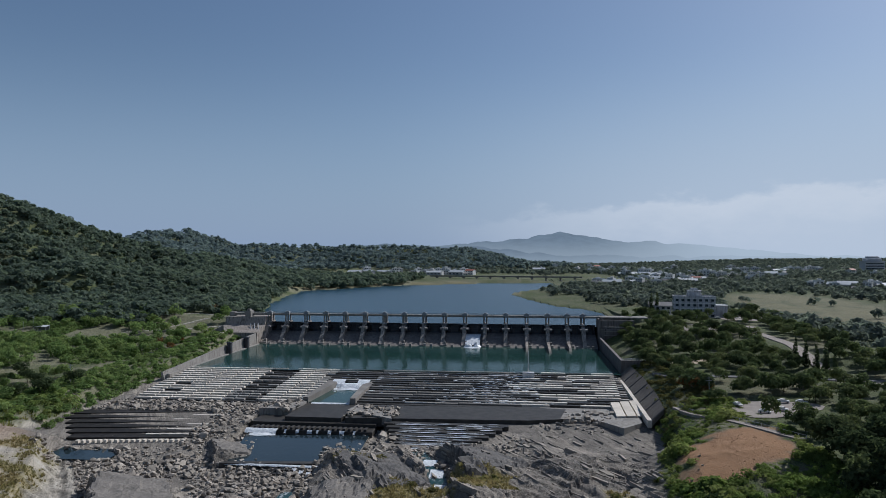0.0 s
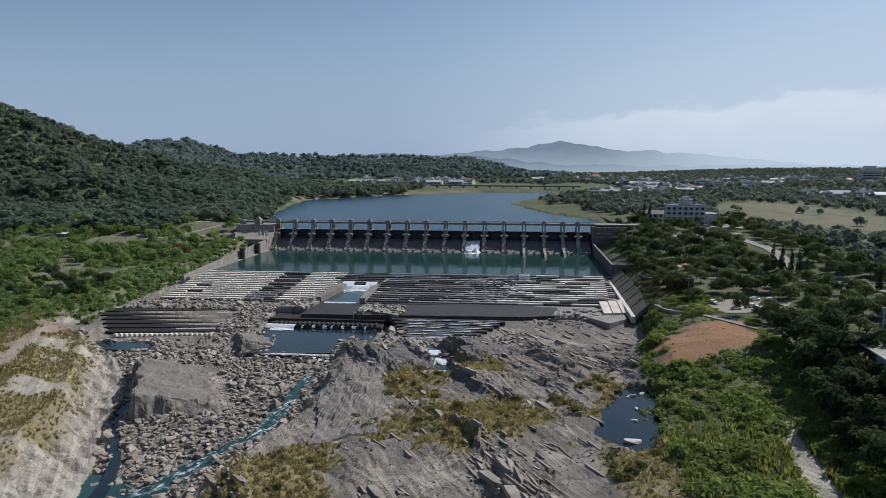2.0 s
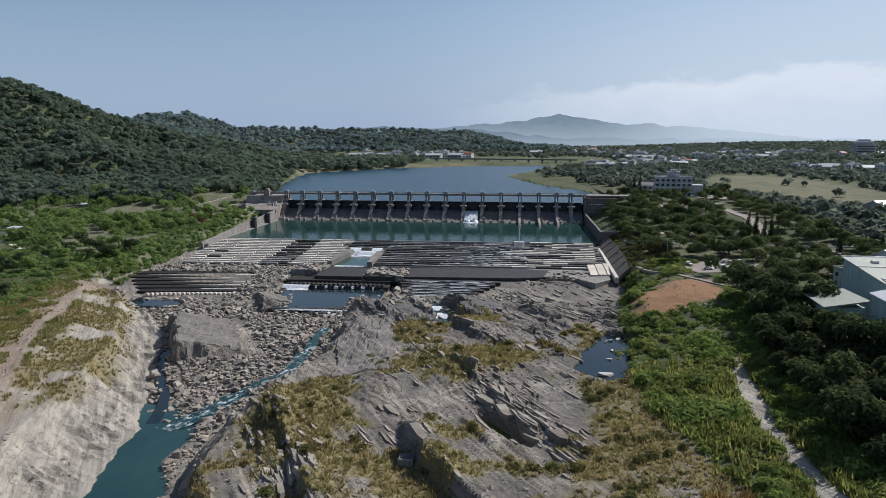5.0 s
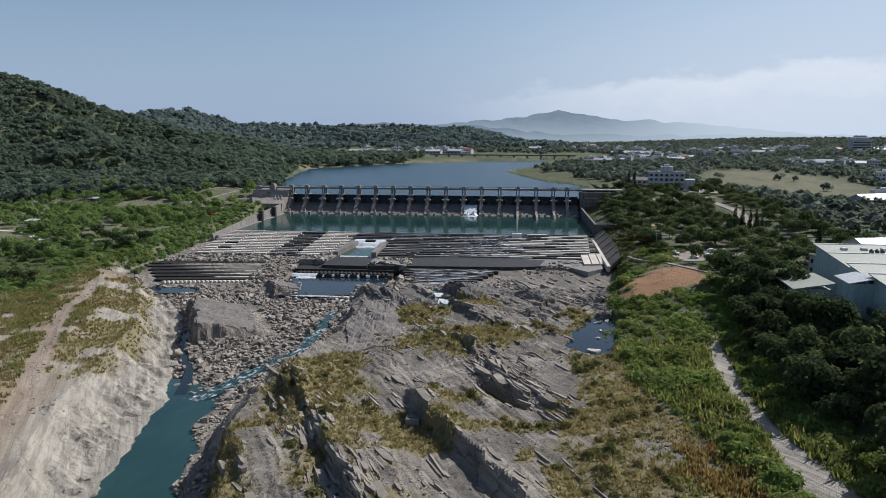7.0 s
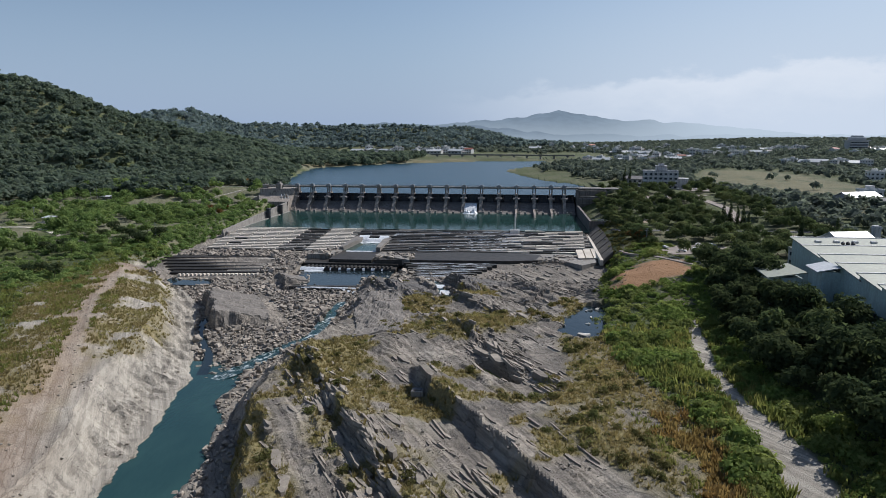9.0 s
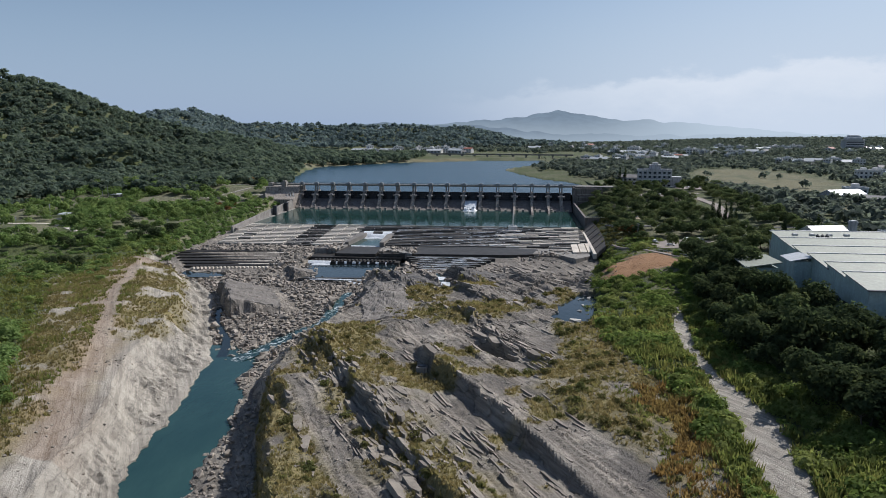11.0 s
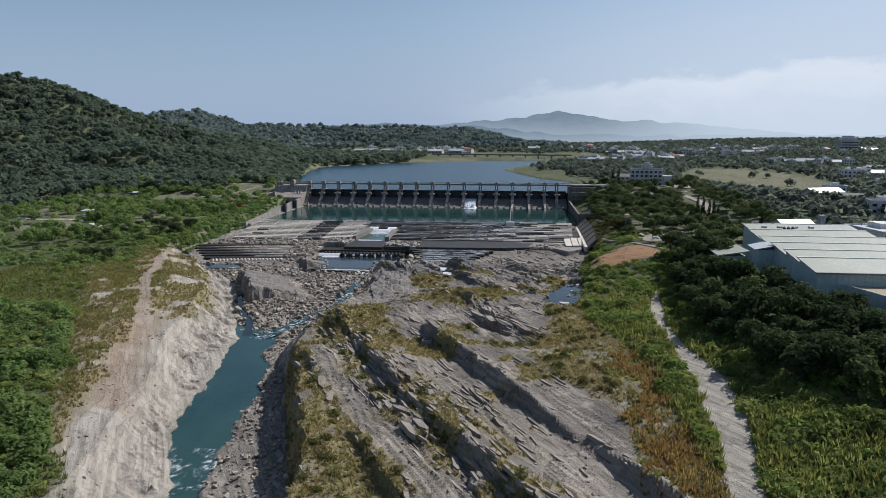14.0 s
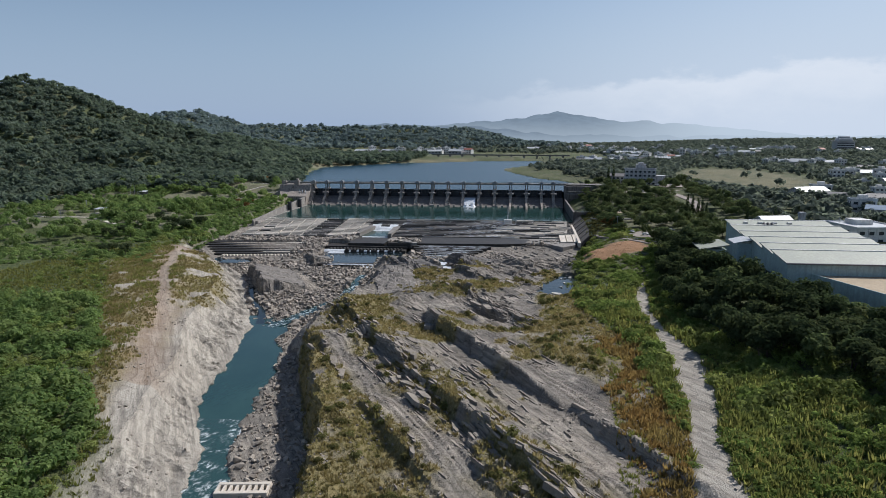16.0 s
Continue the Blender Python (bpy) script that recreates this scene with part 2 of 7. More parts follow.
    slope = lz * (1 - t) ** 1.15 + foot_z * (1 - (1 - t) ** 1.15) - gull * (1 - 0.6 * sstep(0.75, 1, t))
    slope = np.where(y < -362, np.maximum(slope, -15.6 + 0.3 * fine), slope)
    z = np.where((x >= lc) & (x < lf), slope, z)
    bz = bed + 0.9 * fine + 0.6 * fbm(x, y, 14, 2)
    u = (x - lf) / np.maximum(rf - lf, 4)
    shelf = sstep(-366, -380, y) * sstep(-1.5, 1.8, x - water_edge(y) + 2.4 * wob + 1.5 * fine)
    bz = bz + (-15.55 + 0.5 * fine + 0.5 * wob - bz) * shelf
    bz = np.where(y < -380, bz, np.minimum(bz, bed + 1.5 * sstep(0, 6, np.minimum(x - lf, rf - x)) + 0.4))
    sd, sz = stream_at(x, y)
    bz = bz + (np.minimum(bz, sz - 0.5) - bz) * sstep(1.25, 0.85, sd + 0.25 * fine)
    bed = bed + (-15.5 - bed) * shelf
    z = np.where((x >= lf) & (x <= rf), bz, z)
    t = np.clip((x - rf) / np.maximum(rc - rf, 3), 0, 1)
    z = np.where((x > rf) & (x < rc), bed * (1 - t ** 0.7) + rz * t ** 0.7 + 0.8 * fine, z)
    z = np.where(x >= rc, rz, z)
    for kx, ky, ra, rb, top in KNOBS:
        d = np.maximum(np.hypot((x - kx) / ra, (y - ky) / rb), np.abs(0.86 * (x - kx) + 0.51 * (y - ky)) / (0.8 * ra)) + 0.25 * wob + 0.14 * fine
        z = np.maximum(z, z + (top - 0.26 * (x - kx) + 0.12 * (y - ky) + 0.4 * blk + 0.3 * crag - z) * sstep(1.0, 0.7, d))
    for n0, n1, s0, s1, za, zb, skew in TILTED:
        n0, n1 = n0 - skew * (s - s0), n1 - skew * (s - s0)
        d = np.maximum(np.maximum(n0 - n, n - n1) / 3.5, np.maximum(s0 - s, s - s1) / 6.0) + 0.5 * wob + 0.5 * fine
        top = za + (zb - za) * np.clip((n - n0) / (n1 - n0), -0.2, 1.2) + 0.25 * blk + 0.25 * crag - 0.015 * (s - s0)
        z = np.maximum(z, z + (top - z) * sstep(0.35, -0.35, d))
    for (x0, y0, z0), (x1, y1, z1) in zip(FALL, FALL[1:]):
        u = np.clip(((x - x0) * (x1 - x0) + (y - y0) * (y1 - y0)) / ((x1 - x0) ** 2 + (y1 - y0) ** 2), 0, 1)
        d = np.hypot(x - x0 - u * (x1 - x0), y - y0 - u * (y1 - y0)) / 3.4 + 0.3 * fine
        z = z + (np.minimum(z, z0 + u * (z1 - z0) - 0.5) - z) * sstep(1.25, 0.8, d)
    # right bank
    vl = veg_line(y)
    bk = bank(x, y) + 0.5 * wob + 0.25 * fine
    z = z + (bk - z) * sstep(-8, 8, x - vl)
    tarn = np.hypot((x + 110) / 11, (y + 261) / 5) + 0.25 * fine
    z = z + (np.minimum(z, -11.5) - z) * sstep(1.15, 0.8, tarn)
    pond = np.hypot((x - 91 - 0.25 * (y + 333)) / 8.5, (y + 336) / 27) + 0.3 * fine + 0.3 * wob
    z = z + (np.minimum(z, -6.0) - z) * sstep(1.08, 0.85, pond)
    z = np.where((pond > 1.0) & (pond < 2.2), np.maximum(z, -4.2 + 0.4 * fine), z)
    algae = np.hypot((0.86 * (x - 57) + 0.51 * (y + 392)) / 2.6, (0.51 * (x - 57) - 0.86 * (y + 392)) / 10) + 0.25 * fine
    z = z + (np.minimum(z, -8.2) - z) * sstep(1.6, 0.9, algae)
    # stepped apron and stilling basin
    m = sstep(-262, -232, y) * sstep(-165, -150, x) * (1 - sstep(112, 118, x))
    ap = along(y, [(-262, -10.5), (-235, -8.2), (-215, -6), (-190, -5), (-120, -1.6), (-108, -5), (0, -5)])
    ap = np.where((x > -62) & (x < 0) & (y < -205), np.minimum(ap, -10.2), ap)
    ap = np.where((x > -47) & (x < -21) & (y < -147) & (y > -200), -6.5, ap)
    z = z + (ap - z) * m
    lfar = 1 - sstep(-160, -146, x)
    lft = along(y, [(-262, 0), (-200, 1.5), (-80, 3), (-20, 9), (20, 17), (60, 17)]) + 0.03 * np.clip(-160 - x, 0, 120)
    z = z + (lft + 0.6 * wob - z) * lfar * sstep(-270, -225, y)
    # upstream
    up = sstep(-6, 8, y)
    shore = np.minimum(x - lake_left(y), lake_right(y) - x)
    shore = np.where(y > 790, -np.abs(shore), shore) + 5 * fbm(x, y, 40, 3)
    land = 14.4 + 3.4 * sstep(5, 60, -shore) + 0.8 * wob
    land = np.where(x > 140, np.maximum(land, bk), land)
    land = land + 28 * sstep(1500, 3200, y) * sstep(300, 1500, x)
    upz = np.where(shore > 0, 13.4 - 5 * sstep(0, 8, shore), land)
    z = z + (upz - z) * np.where((x < 112) | (y > 8), up, 0)
    # hills
    hill = np.zeros_like(x)
    for ridge in RIDGES:
        for (x0, y0, h0, r0), (x1, y1, h1, r1) in zip(ridge, ridge[1:]):
            dx, dy = x1 - x0, y1 - y0
            u = np.clip(((x - x0) * dx + (y - y0) * dy) / (dx * dx + dy * dy), 0, 1)
            d = np.hypot(x - x0 - u * dx, y - y0 - u * dy) * (1 + 0.35 * fbm(x, y, 130, 3))
            hill = np.maximum(hill, (h0 + u * (h1 - h0) - 12) * np.clip(1 - d / (r0 + u * (r1 - r0)), 0, 1) ** 1.25)
    hill = hill * (1 + 0.12 * fbm(x, y, 90, 3))
    hill = hill * (1 - 0.75 * np.abs(fbm(x + 500, y, 150, 3)) * np.clip(1.15 - hill / 110, 0, 1))
    return z + hill * sstep(-150, -230, np.where(y < 900, x, -400))


def zones(x, y, z):
    """Shares of green growth, dry grass, pale stone and orange soil."""
    w1, w2 = fbm(x, y, 22, 4), fbm(x + 90, y - 40, 7, 3)
    jit = 5 * w1 + 2.5 * w2
    lc, rc, vl, bl = left_crest(y), right_crest(y), veg_line(y), band_line(y)
    gl = along(y, [(-232, -152), (-320, -154), (-381, -114), (-416, -93), (-455, -66), (-485, -50), (-510, -32), (-532, -26), (-640, -5)])
    pc = along(y, [(-240, -150), (-265, -141), (-332, -115), (-398, -78), (-443, -57), (-470, -46), (-492, -38), (-640, -10)])
    green, dry, pale, soil = (np.zeros_like(x) for _ in range(4))
    left = x < rc - 4
    green = np.where(left, sstep(4, -6, x - gl + 0.6 * jit), green)
    dry = np.where(left, sstep(4, -5, x - lc - along(y, [(-360, 8), (-410, -4), (-640, -6)]) + 1.4 * jit) * (1 - green) * np.clip(0.58 + 1.2 * w2 + 0.5 * w1 + 0.3 * sstep(-8, -25, x - lc), 0, 1), dry)
    path = np.exp(-((x - pc - 2 * w1) / 3.4) ** 2) * (y < -235) * (y > -500)
    verge = 0.32 * np.exp(-((x - pc + 2 - 4 * w1) / 7.5) ** 2) * (y < -250) * (y > -475)
    dry = dry * (1 - path)
    green = green * (1 - path)
    pale = np.where(left, np.clip(1.0 - 0.15 * w2, 0, 1), pale)
    bar = (x > np.where(y < -370, water_edge(y) - 4, left_foot(y) + 1))
    pale = np.where(left & bar, np.clip(0.3 + 0.4 * w2, 0, 0.6) * sstep(-366, -378, y), pale)
    mid = (x >= rc - 4) & (x < vl + 12)
    n, s = strike(x, y)
    block = sstep(-219, -224, n + jit * 0.5) * sstep(-395, -425, y)
    ledge = np.exp(-((n + 203) / 10.0) ** 2) * sstep(-0.12, 0.2, w2 + 0.35 * w1 + 0.1)
    patch = sstep(0.15, 0.42, w1 + 0.35 * w2 - 0.25 * sstep(-405, -430, y) * sstep(45, 60, x)) * 0.95
    crag_g = sstep(1.1, 0.7, np.hypot((x - 5) / 14, (y + 392) / 24) + 0.4 * w2)
    bushy = crag_g + sstep(1.0, 0.6, np.hypot((x - 46) / 26, (y + 337) / 17) + 0.4 * w2) + sstep(1.0, 0.6, np.hypot((x - 18) / 9, (y + 300) / 18) + 0.3 * w2)
    patch = np.clip(np.maximum(np.maximum(patch, ledge), bushy), 0, 1)
    patch = np.where(y > -290, patch * sstep(0.1, 0.5, w1 + 0.3), patch)
    dry = np.where(mid, np.maximum(block * np.clip(0.85 + w2, 0, 1), patch), dry)
    pale = np.where(mid, np.clip(0.04 + 0.6 * fbm(x - 50, y, 13, 3) + 0.35 * ledge, 0, 0.7) * sstep(-285, -320, y), pale)
    r = sstep(-3, 4, x - vl + 0.5 * jit - 2)
    g2 = sstep(-4, 4, x - bl + 0.8 * jit)
    dry = np.where(x >= vl - 12, np.maximum(dry * (1 - r), r * (1 - g2) * np.clip(0.7 + 0.9 * w2 + 0.5 * w1, 0.1, 1)), dry)
    green = np.where(x >= vl - 12, r * g2, green)
    tl, tr = track_left(y) + 1.2 * w2, track_right(y) + 1.6 * w1
    track = sstep(-1.2, 0.8, x - tl) * sstep(1.2, -0.8, x - tr) * (y < -335)
    green, dry, pale = green * (1 - track), dry * (1 - 0.85 * track), np.maximum(pale, track)
    rb = (x > 122) & (y > -345)
    dry = np.where(rb, 0.45 * sstep(0.0, 0.4, w1), dry)
    green = np.where(rb, 1 - dry, green)
    e = np.hypot((x - 123 - 0.45 * (y + 282)) / 17, (y + 280) / 23)
    soil = sstep(1.12, 0.88, e + 0.3 * w2 + 0.25 * w1) * (x > 100) * (x < 154) + np.where(left, verge, 0)
    up = y > 10
    dry = np.where(up, 0.5 * sstep(-0.1, 0.4, w1), dry)
    fld = sstep(1.1, 0.85, np.hypot((x - 335 - 0.12 * (y - 170)) / 68, (y - 170) / 215) + 0.12 * w1)
    strip = sstep(-60, -5, -np.abs(np.minimum(x - lake_left(y), lake_right(y) - x) + 30)) * (x < 60) * (y > 380) * (y < 950)
    dry = np.where(up, np.maximum(0.5 * dry, np.maximum(fld * np.clip(0.5 + 0.6 * w2 + 0.4 * w1, 0.1, 0.6), 0.8 * strip)), dry)
    green = np.where(up, 1 - dry, green)
    farl = (x < -150) & (y > -230)
    dry = np.where(farl & (y < 60), 0.4 * sstep(0, 0.4, w1 + 0.2), dry)
    green = np.where(farl & (y < 60), 1 - dry, green)
    base = (x > -150) & (x < 113) & (y > -262) & (y < 5)
    for a in (green, dry):
        a[base] = 0
    pale = np.where(base, 0.12, pale)
    k = 1 - soil
    return green * k, dry * k, pale * k, soil


# ---- materials ----
def nodes_of(name):
    m = bpy.data.materials.new(name)
    m.use_nodes = True
    nt = m.node_tree
    return m, nt, nt.nodes["Principled BSDF"], nt.nodes["Material Output"]


def noise_node(nt, scale, detail=5.0, rough=0.6, vec=None):
    nd = nt.nodes.new("ShaderNodeTexNoise")
    nd.inputs["Scale"].default_value, nd.inputs["Detail"].default_value, nd.inputs["Roughness"].default_value = scale, detail, rough
    nt.links.new(vec, nd.inputs["Vector"])
    return nd.outputs["Fac"]


def mix_node(nt, fac, a, b, mode="MIX"):
    nd = nt.nodes.new("ShaderNodeMix")
    nd.data_type, nd.blend_type = "RGBA", mode
    for key, v in (("Factor", fac), ("A", a), ("B", b)):
        if isinstance(v, (int, float)):
            nd.inputs[key].default_value = v
        elif isinstance(v, tuple):
            nd.inputs[key].default_value = (*v, 1)
        else:
            nt.links.new(v, nd.inputs[key])
    return nd.outputs["Result"]


def range_node(nt, v, a, b, lo=0.0, hi=1.0):
    nd = nt.nodes.new("ShaderNodeMapRange")
    nd.interpolation_type = "SMOOTHSTEP"
    for key, q in (("From Min", a), ("From Max", b), ("To Min", lo), ("To Max", hi)):
        nd.inputs[key].default_value = q
    nt.links.new(v, nd.inputs["Value"])
    return nd.outputs[0]


def place_node(nt, scale=(1, 1, 1), turn=0.0):
    g = nt.nodes.new("ShaderNodeNewGeometry")
    m = nt.nodes.new("ShaderNodeMapping")
    m.inputs["Rotation"].default_value = (0, 0, turn)
    nt.links.new(g.outputs["Position"], m.inputs[0])
    k = nt.nodes.new("ShaderNodeMapping")
    k.inputs["Scale"].default_value = scale
    nt.links.new(m.outputs[0], k.inputs[0])
    return k.outputs[0]


def bump_node(nt, h, strength, dist):
    b = nt.nodes.new("ShaderNodeBump")
    b.inputs["Strength"].default_value, b.inputs["Distance"].default_value = strength, dist
    nt.links.new(h, b.inputs["Height"])
    return b.outputs[0]


def surface(name, c1, c2, big=0.15, small=2.0, rough=0.85, bump=0.5, dist=0.15, stain=None, metal=0.0, vary=0.0):
    """A rough surface in two tones at two scales, with stains where given, and some difference from piece to piece."""
    m, nt, p, out = nodes_of(name)
    vec = place_node(nt)
    col = mix_node(nt, range_node(nt, noise_node(nt, big, 6, 0.65, vec), 0.35, 0.65), c1, c2)
    f = noise_node(nt, small, 6, 0.7, vec)
    col = mix_node(nt, range_node(nt, f, 0.3, 0.7, 0.0, 0.55), col, tuple(0.55 * c for c in c1))
    if stain:
        streak = noise_node(nt, 0.9, 4, 0.6, place_node(nt, (1, 1, 0.12)))
        col = mix_node(nt, range_node(nt, streak, 0.45, 0.68, 0.0, 0.8), col, stain)
    if vary:
        oi = nt.nodes.new("ShaderNodeObjectInfo")
        col = mix_node(nt, range_node(nt, oi.outputs["Random"], 0, 1, 0, vary), col, tuple(0.45 * c for c in c2))
        gi_ = nt.nodes.new("ShaderNodeNewGeometry")
        col = mix_node(nt, range_node(nt, gi_.outputs["Random Per Island"], 0.25, 1, 0, vary), col, tuple(0.4 * c for c in c1))
    nt.links.new(col, p.inputs["Base Color"])
    p.inputs["Roughness"].default_value, p.inputs["Metallic"].default_value = rough, metal
    if bump:
        nt.links.new(bump_node(nt, f, bump, dist), p.inputs["Normal"])
    return m


def foliage(name, c1, c2, c3, island=True, crown=0.16):
    """Leaves: tone by clump, light through the leaf."""
    m, nt, p, out = nodes_of(name)
    nt.nodes.remove(p)
    if island:
        g = nt.nodes.new("ShaderNodeNewGeometry")
        r = g.outputs["Random Per Island"]
    else:
        r = nt.nodes.new("ShaderNodeObjectInfo").outputs["Random"]
    vec = place_node(nt)
    col = mix_node(nt, r, c1, c2)
    col = mix_node(nt, range_node(nt, noise_node(nt, 0.05, 4, 0.6, vec), 0.45, 0.68, 0, 0.75), col, c3)
    col = mix_node(nt, range_node(nt, noise_node(nt, 0.7, 3, 0.6, vec), 0.35, 0.7, 0, 0.6), col, tuple(0.5 * c for c in c1))
    vo = nt.nodes.new("ShaderNodeTexVoronoi")
    vo.inputs["Scale"].default_value = crown
    nt.links.new(vec, vo.inputs["Vector"])
    tone = nt.nodes.new("ShaderNodeSeparateColor")
    nt.links.new(vo.outputs["Color"], tone.inputs[0])
    col = mix_node(nt, range_node(nt, tone.outputs[0], 0.1, 0.9, 0, 0.5), col, tuple(0.5 * c for c in c1))
    col = mix_node(nt, range_node(nt, tone.outputs[1], 0.55, 1.0, 0, 0.55), col, tuple(1.25 * c for c in c3))
    a, b, mx = nt.nodes.new("ShaderNodeBsdfDiffuse"), nt.nodes.new("ShaderNodeBsdfTranslucent"), nt.nodes.new("ShaderNodeMixShader")
    mx.inputs[0].default_value = 0.5
    nt.links.new(col, a.inputs["Color"])
    nt.links.new(mix_node(nt, 1.0, col, (1.3, 1.32, 1.1), "MULTIPLY"), b.inputs["Color"])
    nt.links.new(a.outputs[0], mx.inputs[1])
    nt.links.new(b.outputs[0], mx.inputs[2])
    nt.links.new(mx.outputs[0], out.inputs["Surface"])
    return m


def water_mat(name, deep, shallow, rough, wave, bump, big=0.03, gloss=0.5):
    m, nt, p, out = nodes_of(name)
    vec = place_node(nt, (1, 0.45, 1))
    col = mix_node(nt, range_node(nt, noise_node(nt, big, 4, 0.6, vec), 0.35, 0.65), deep, shallow)
    nt.links.new(col, p.inputs["Base Color"])
    p.inputs["Roughness"].default_value, p.inputs["IOR"].default_value = rough, 1.33
    p.inputs["Specular IOR Level"].default_value = gloss
    nt.links.new(bump_node(nt, noise_node(nt, wave, 4, 0.6, vec), bump, 0.3), p.inputs["Normal"])
    return m


def rush_mat():
    """Fast river water, broken by streaks of white foam."""
    m = water_mat("rushing water", (0.014, 0.042, 0.044), (0.024, 0.06, 0.058), 0.12, 1.2, 0.6, gloss=0.4)
    nt = m.node_tree
    p = [q for q in nt.nodes if q.type == "BSDF_PRINCIPLED"][0]
    old = p.inputs["Base Color"].links[0].from_socket
    vec = place_node(nt, (1.0, 0.5, 1.0), radians(20))
    foam = range_node(nt, noise_node(nt, 0.7, 9, 0.78, vec), 0.47, 0.66, 0, 1)
    part_ = range_node(nt, noise_node(nt, 0.12, 4, 0.6, place_node(nt)), 0.44, 0.55, 0, 1)
    mul = nt.nodes.new("ShaderNodeMath")
    mul.operation = "MULTIPLY"
    nt.links.new(foam, mul.inputs[0])
    nt.links.new(part_, mul.inputs[1])
    col = mix_node(nt, mul.outputs[0], old, (0.7, 0.74, 0.74))
    nt.links.new(col, p.inputs["Base Color"])
    rr = mix_node(nt, mul.outputs[0], (0.12, 0.12, 0.12), (0.6, 0.6, 0.6))
    nt.links.new(rr, p.inputs["Roughness"])
    return m


def ground_mat():
    m, nt, p, out = nodes_of("ground")
    at = nt.nodes.new("ShaderNodeAttribute")
    at.attribute_name = "zones"
    sp = nt.nodes.new("ShaderNodeSeparateColor")
    nt.links.new(at.outputs["Color"], sp.inputs[0])
    vec = place_node(nt)
    lay = place_node(nt, (1.0, 0.035, 0.8), radians(-30.7))
    big, mid, small = noise_node(nt, 0.05, 6, 0.65, vec), noise_node(nt, 0.35, 6, 0.65, vec), noise_node(nt, 2.2, 6, 0.7, vec)
    strata = noise_node(nt, 0.55, 9, 0.72, lay)
    plate = nt.nodes.new("ShaderNodeTexVoronoi")
    plate.inputs["Scale"].default_value = 0.12
    warp = nt.nodes.new("ShaderNodeVectorMath")
    warp.operation = "ADD"
    nz = nt.nodes.new("ShaderNodeTexNoise")
    nz.inputs["Scale"].default_value, nz.inputs["Detail"].default_value = 0.4, 5
    lv = place_node(nt, (1.0, 0.32, 1.0), radians(-30.7))
    sw = nt.nodes.new("ShaderNodeVectorMath")
    sw.operation = "SCALE"
    sw.inputs["Scale"].default_value = 5.0
    nt.links.new(lv, nz.inputs["Vector"])
    nt.links.new(nz.outputs["Color"], sw.inputs[0])
    nt.links.new(lv, warp.inputs[0])
    nt.links.new(sw.outputs[0], warp.inputs[1])
    nt.links.new(warp.outputs[0], plate.inputs["Vector"])
    tone = nt.nodes.new("ShaderNodeSeparateColor")
    nt.links.new(plate.outputs["Color"], tone.inputs[0])
    rock = mix_node(nt, range_node(nt, strata, 0.38, 0.62), (0.122, 0.106, 0.088), (0.305, 0.265, 0.218))
    rock = mix_node(nt, range_node(nt, tone.outputs[0], 0.15, 0.85, 0, 0.8), rock, (0.118, 0.106, 0.094))
    rock = mix_node(nt, range_node(nt, mid, 0.45, 0.7, 0, 0.4), rock, (0.215, 0.184, 0.148))
    palec = mix_node(nt, range_node(nt, strata, 0.41, 0.59), (0.24, 0.217, 0.18), (0.465, 0.421, 0.352))
    palec = mix_node(nt, range_node(nt, big, 0.4, 0.65, 0, 0.6), palec, (0.37, 0.335, 0.28))
    palec = mix_node(nt, range_node(nt, tone.outputs[1], 0.3, 1.0, 0, 0.3), palec, (0.27, 0.245, 0.208))
    col = mix_node(nt, sp.outputs["Blue"], rock, palec)
    wash = noise_node(nt, 0.16, 7, 0.7, place_node(nt, (0.6, 0.5, 1.0), radians(-30.7)))
    col = mix_node(nt, range_node(nt, wash, 0.55, 0.66, 0.0, 0.42), col, (0.11, 0.096, 0.08))
    col = mix_node(nt, range_node(nt, wash, 0.45, 0.35, 0.0, 0.5), col, (0.47, 0.415, 0.34))
    crack = noise_node(nt, 1.3, 8, 0.75, place_node(nt, (1.0, 0.05, 1.0), radians(-30.7)))
    hard = range_node(nt, sp.outputs["Blue"], 0.9, 0.4, 0.6)
    split = nt.nodes.new("ShaderNodeMath")
    split.operation = "MULTIPLY"
    nt.links.new(range_node(nt, crack, 0.56, 0.63, 0.0, 0.7), split.inputs[0])
    nt.links.new(hard, split.inputs[1])
    col = mix_node(nt, split.outputs[0], col, (0.04, 0.037, 0.033))
    col = mix_node(nt, range_node(nt, crack, 0.41, 0.33, 0.0, 0.5), col, (0.50, 0.455, 0.385))
    vor = nt.nodes.new("ShaderNodeTexVoronoi")
    vor.feature = "DISTANCE_TO_EDGE"
    vor.inputs["Scale"].default_value = 0.12
    nt.links.new(warp.outputs[0], vor.inputs["Vector"])
    joint = nt.nodes.new("ShaderNodeMath")
    joint.operation = "MULTIPLY"
    nt.links.new(range_node(nt, vor.outputs["Distance"], 0.03, 0.0, 0.0, 0.65), joint.inputs[0])
    nt.links.new(hard, joint.inputs[1])
    col = mix_node(nt, joint.outputs[0], col, (0.05, 0.046, 0.04))
    spk = range_node(nt, noise_node(nt, 4.0, 5, 0.8, vec), 0.54, 0.64, 0.0, 0.7)
    col = mix_node(nt, spk, col, mix_node(nt, 0.5, col, (0.55, 0.52, 0.46)))
    dryc = mix_node(nt, range_node(nt, mid, 0.35, 0.65), (0.20, 0.165, 0.075), (0.31, 0.245, 0.115))
    dryc = mix_node(nt, range_node(nt, small, 0.35, 0.7), dryc, (0.13, 0.12, 0.05))
    col = mix_node(nt, sp.outputs["Green"], col, dryc)
    grn = mix_node(nt, range_node(nt, mid, 0.35, 0.65), (0.06, 0.08, 0.028), (0.115, 0.125, 0.046))
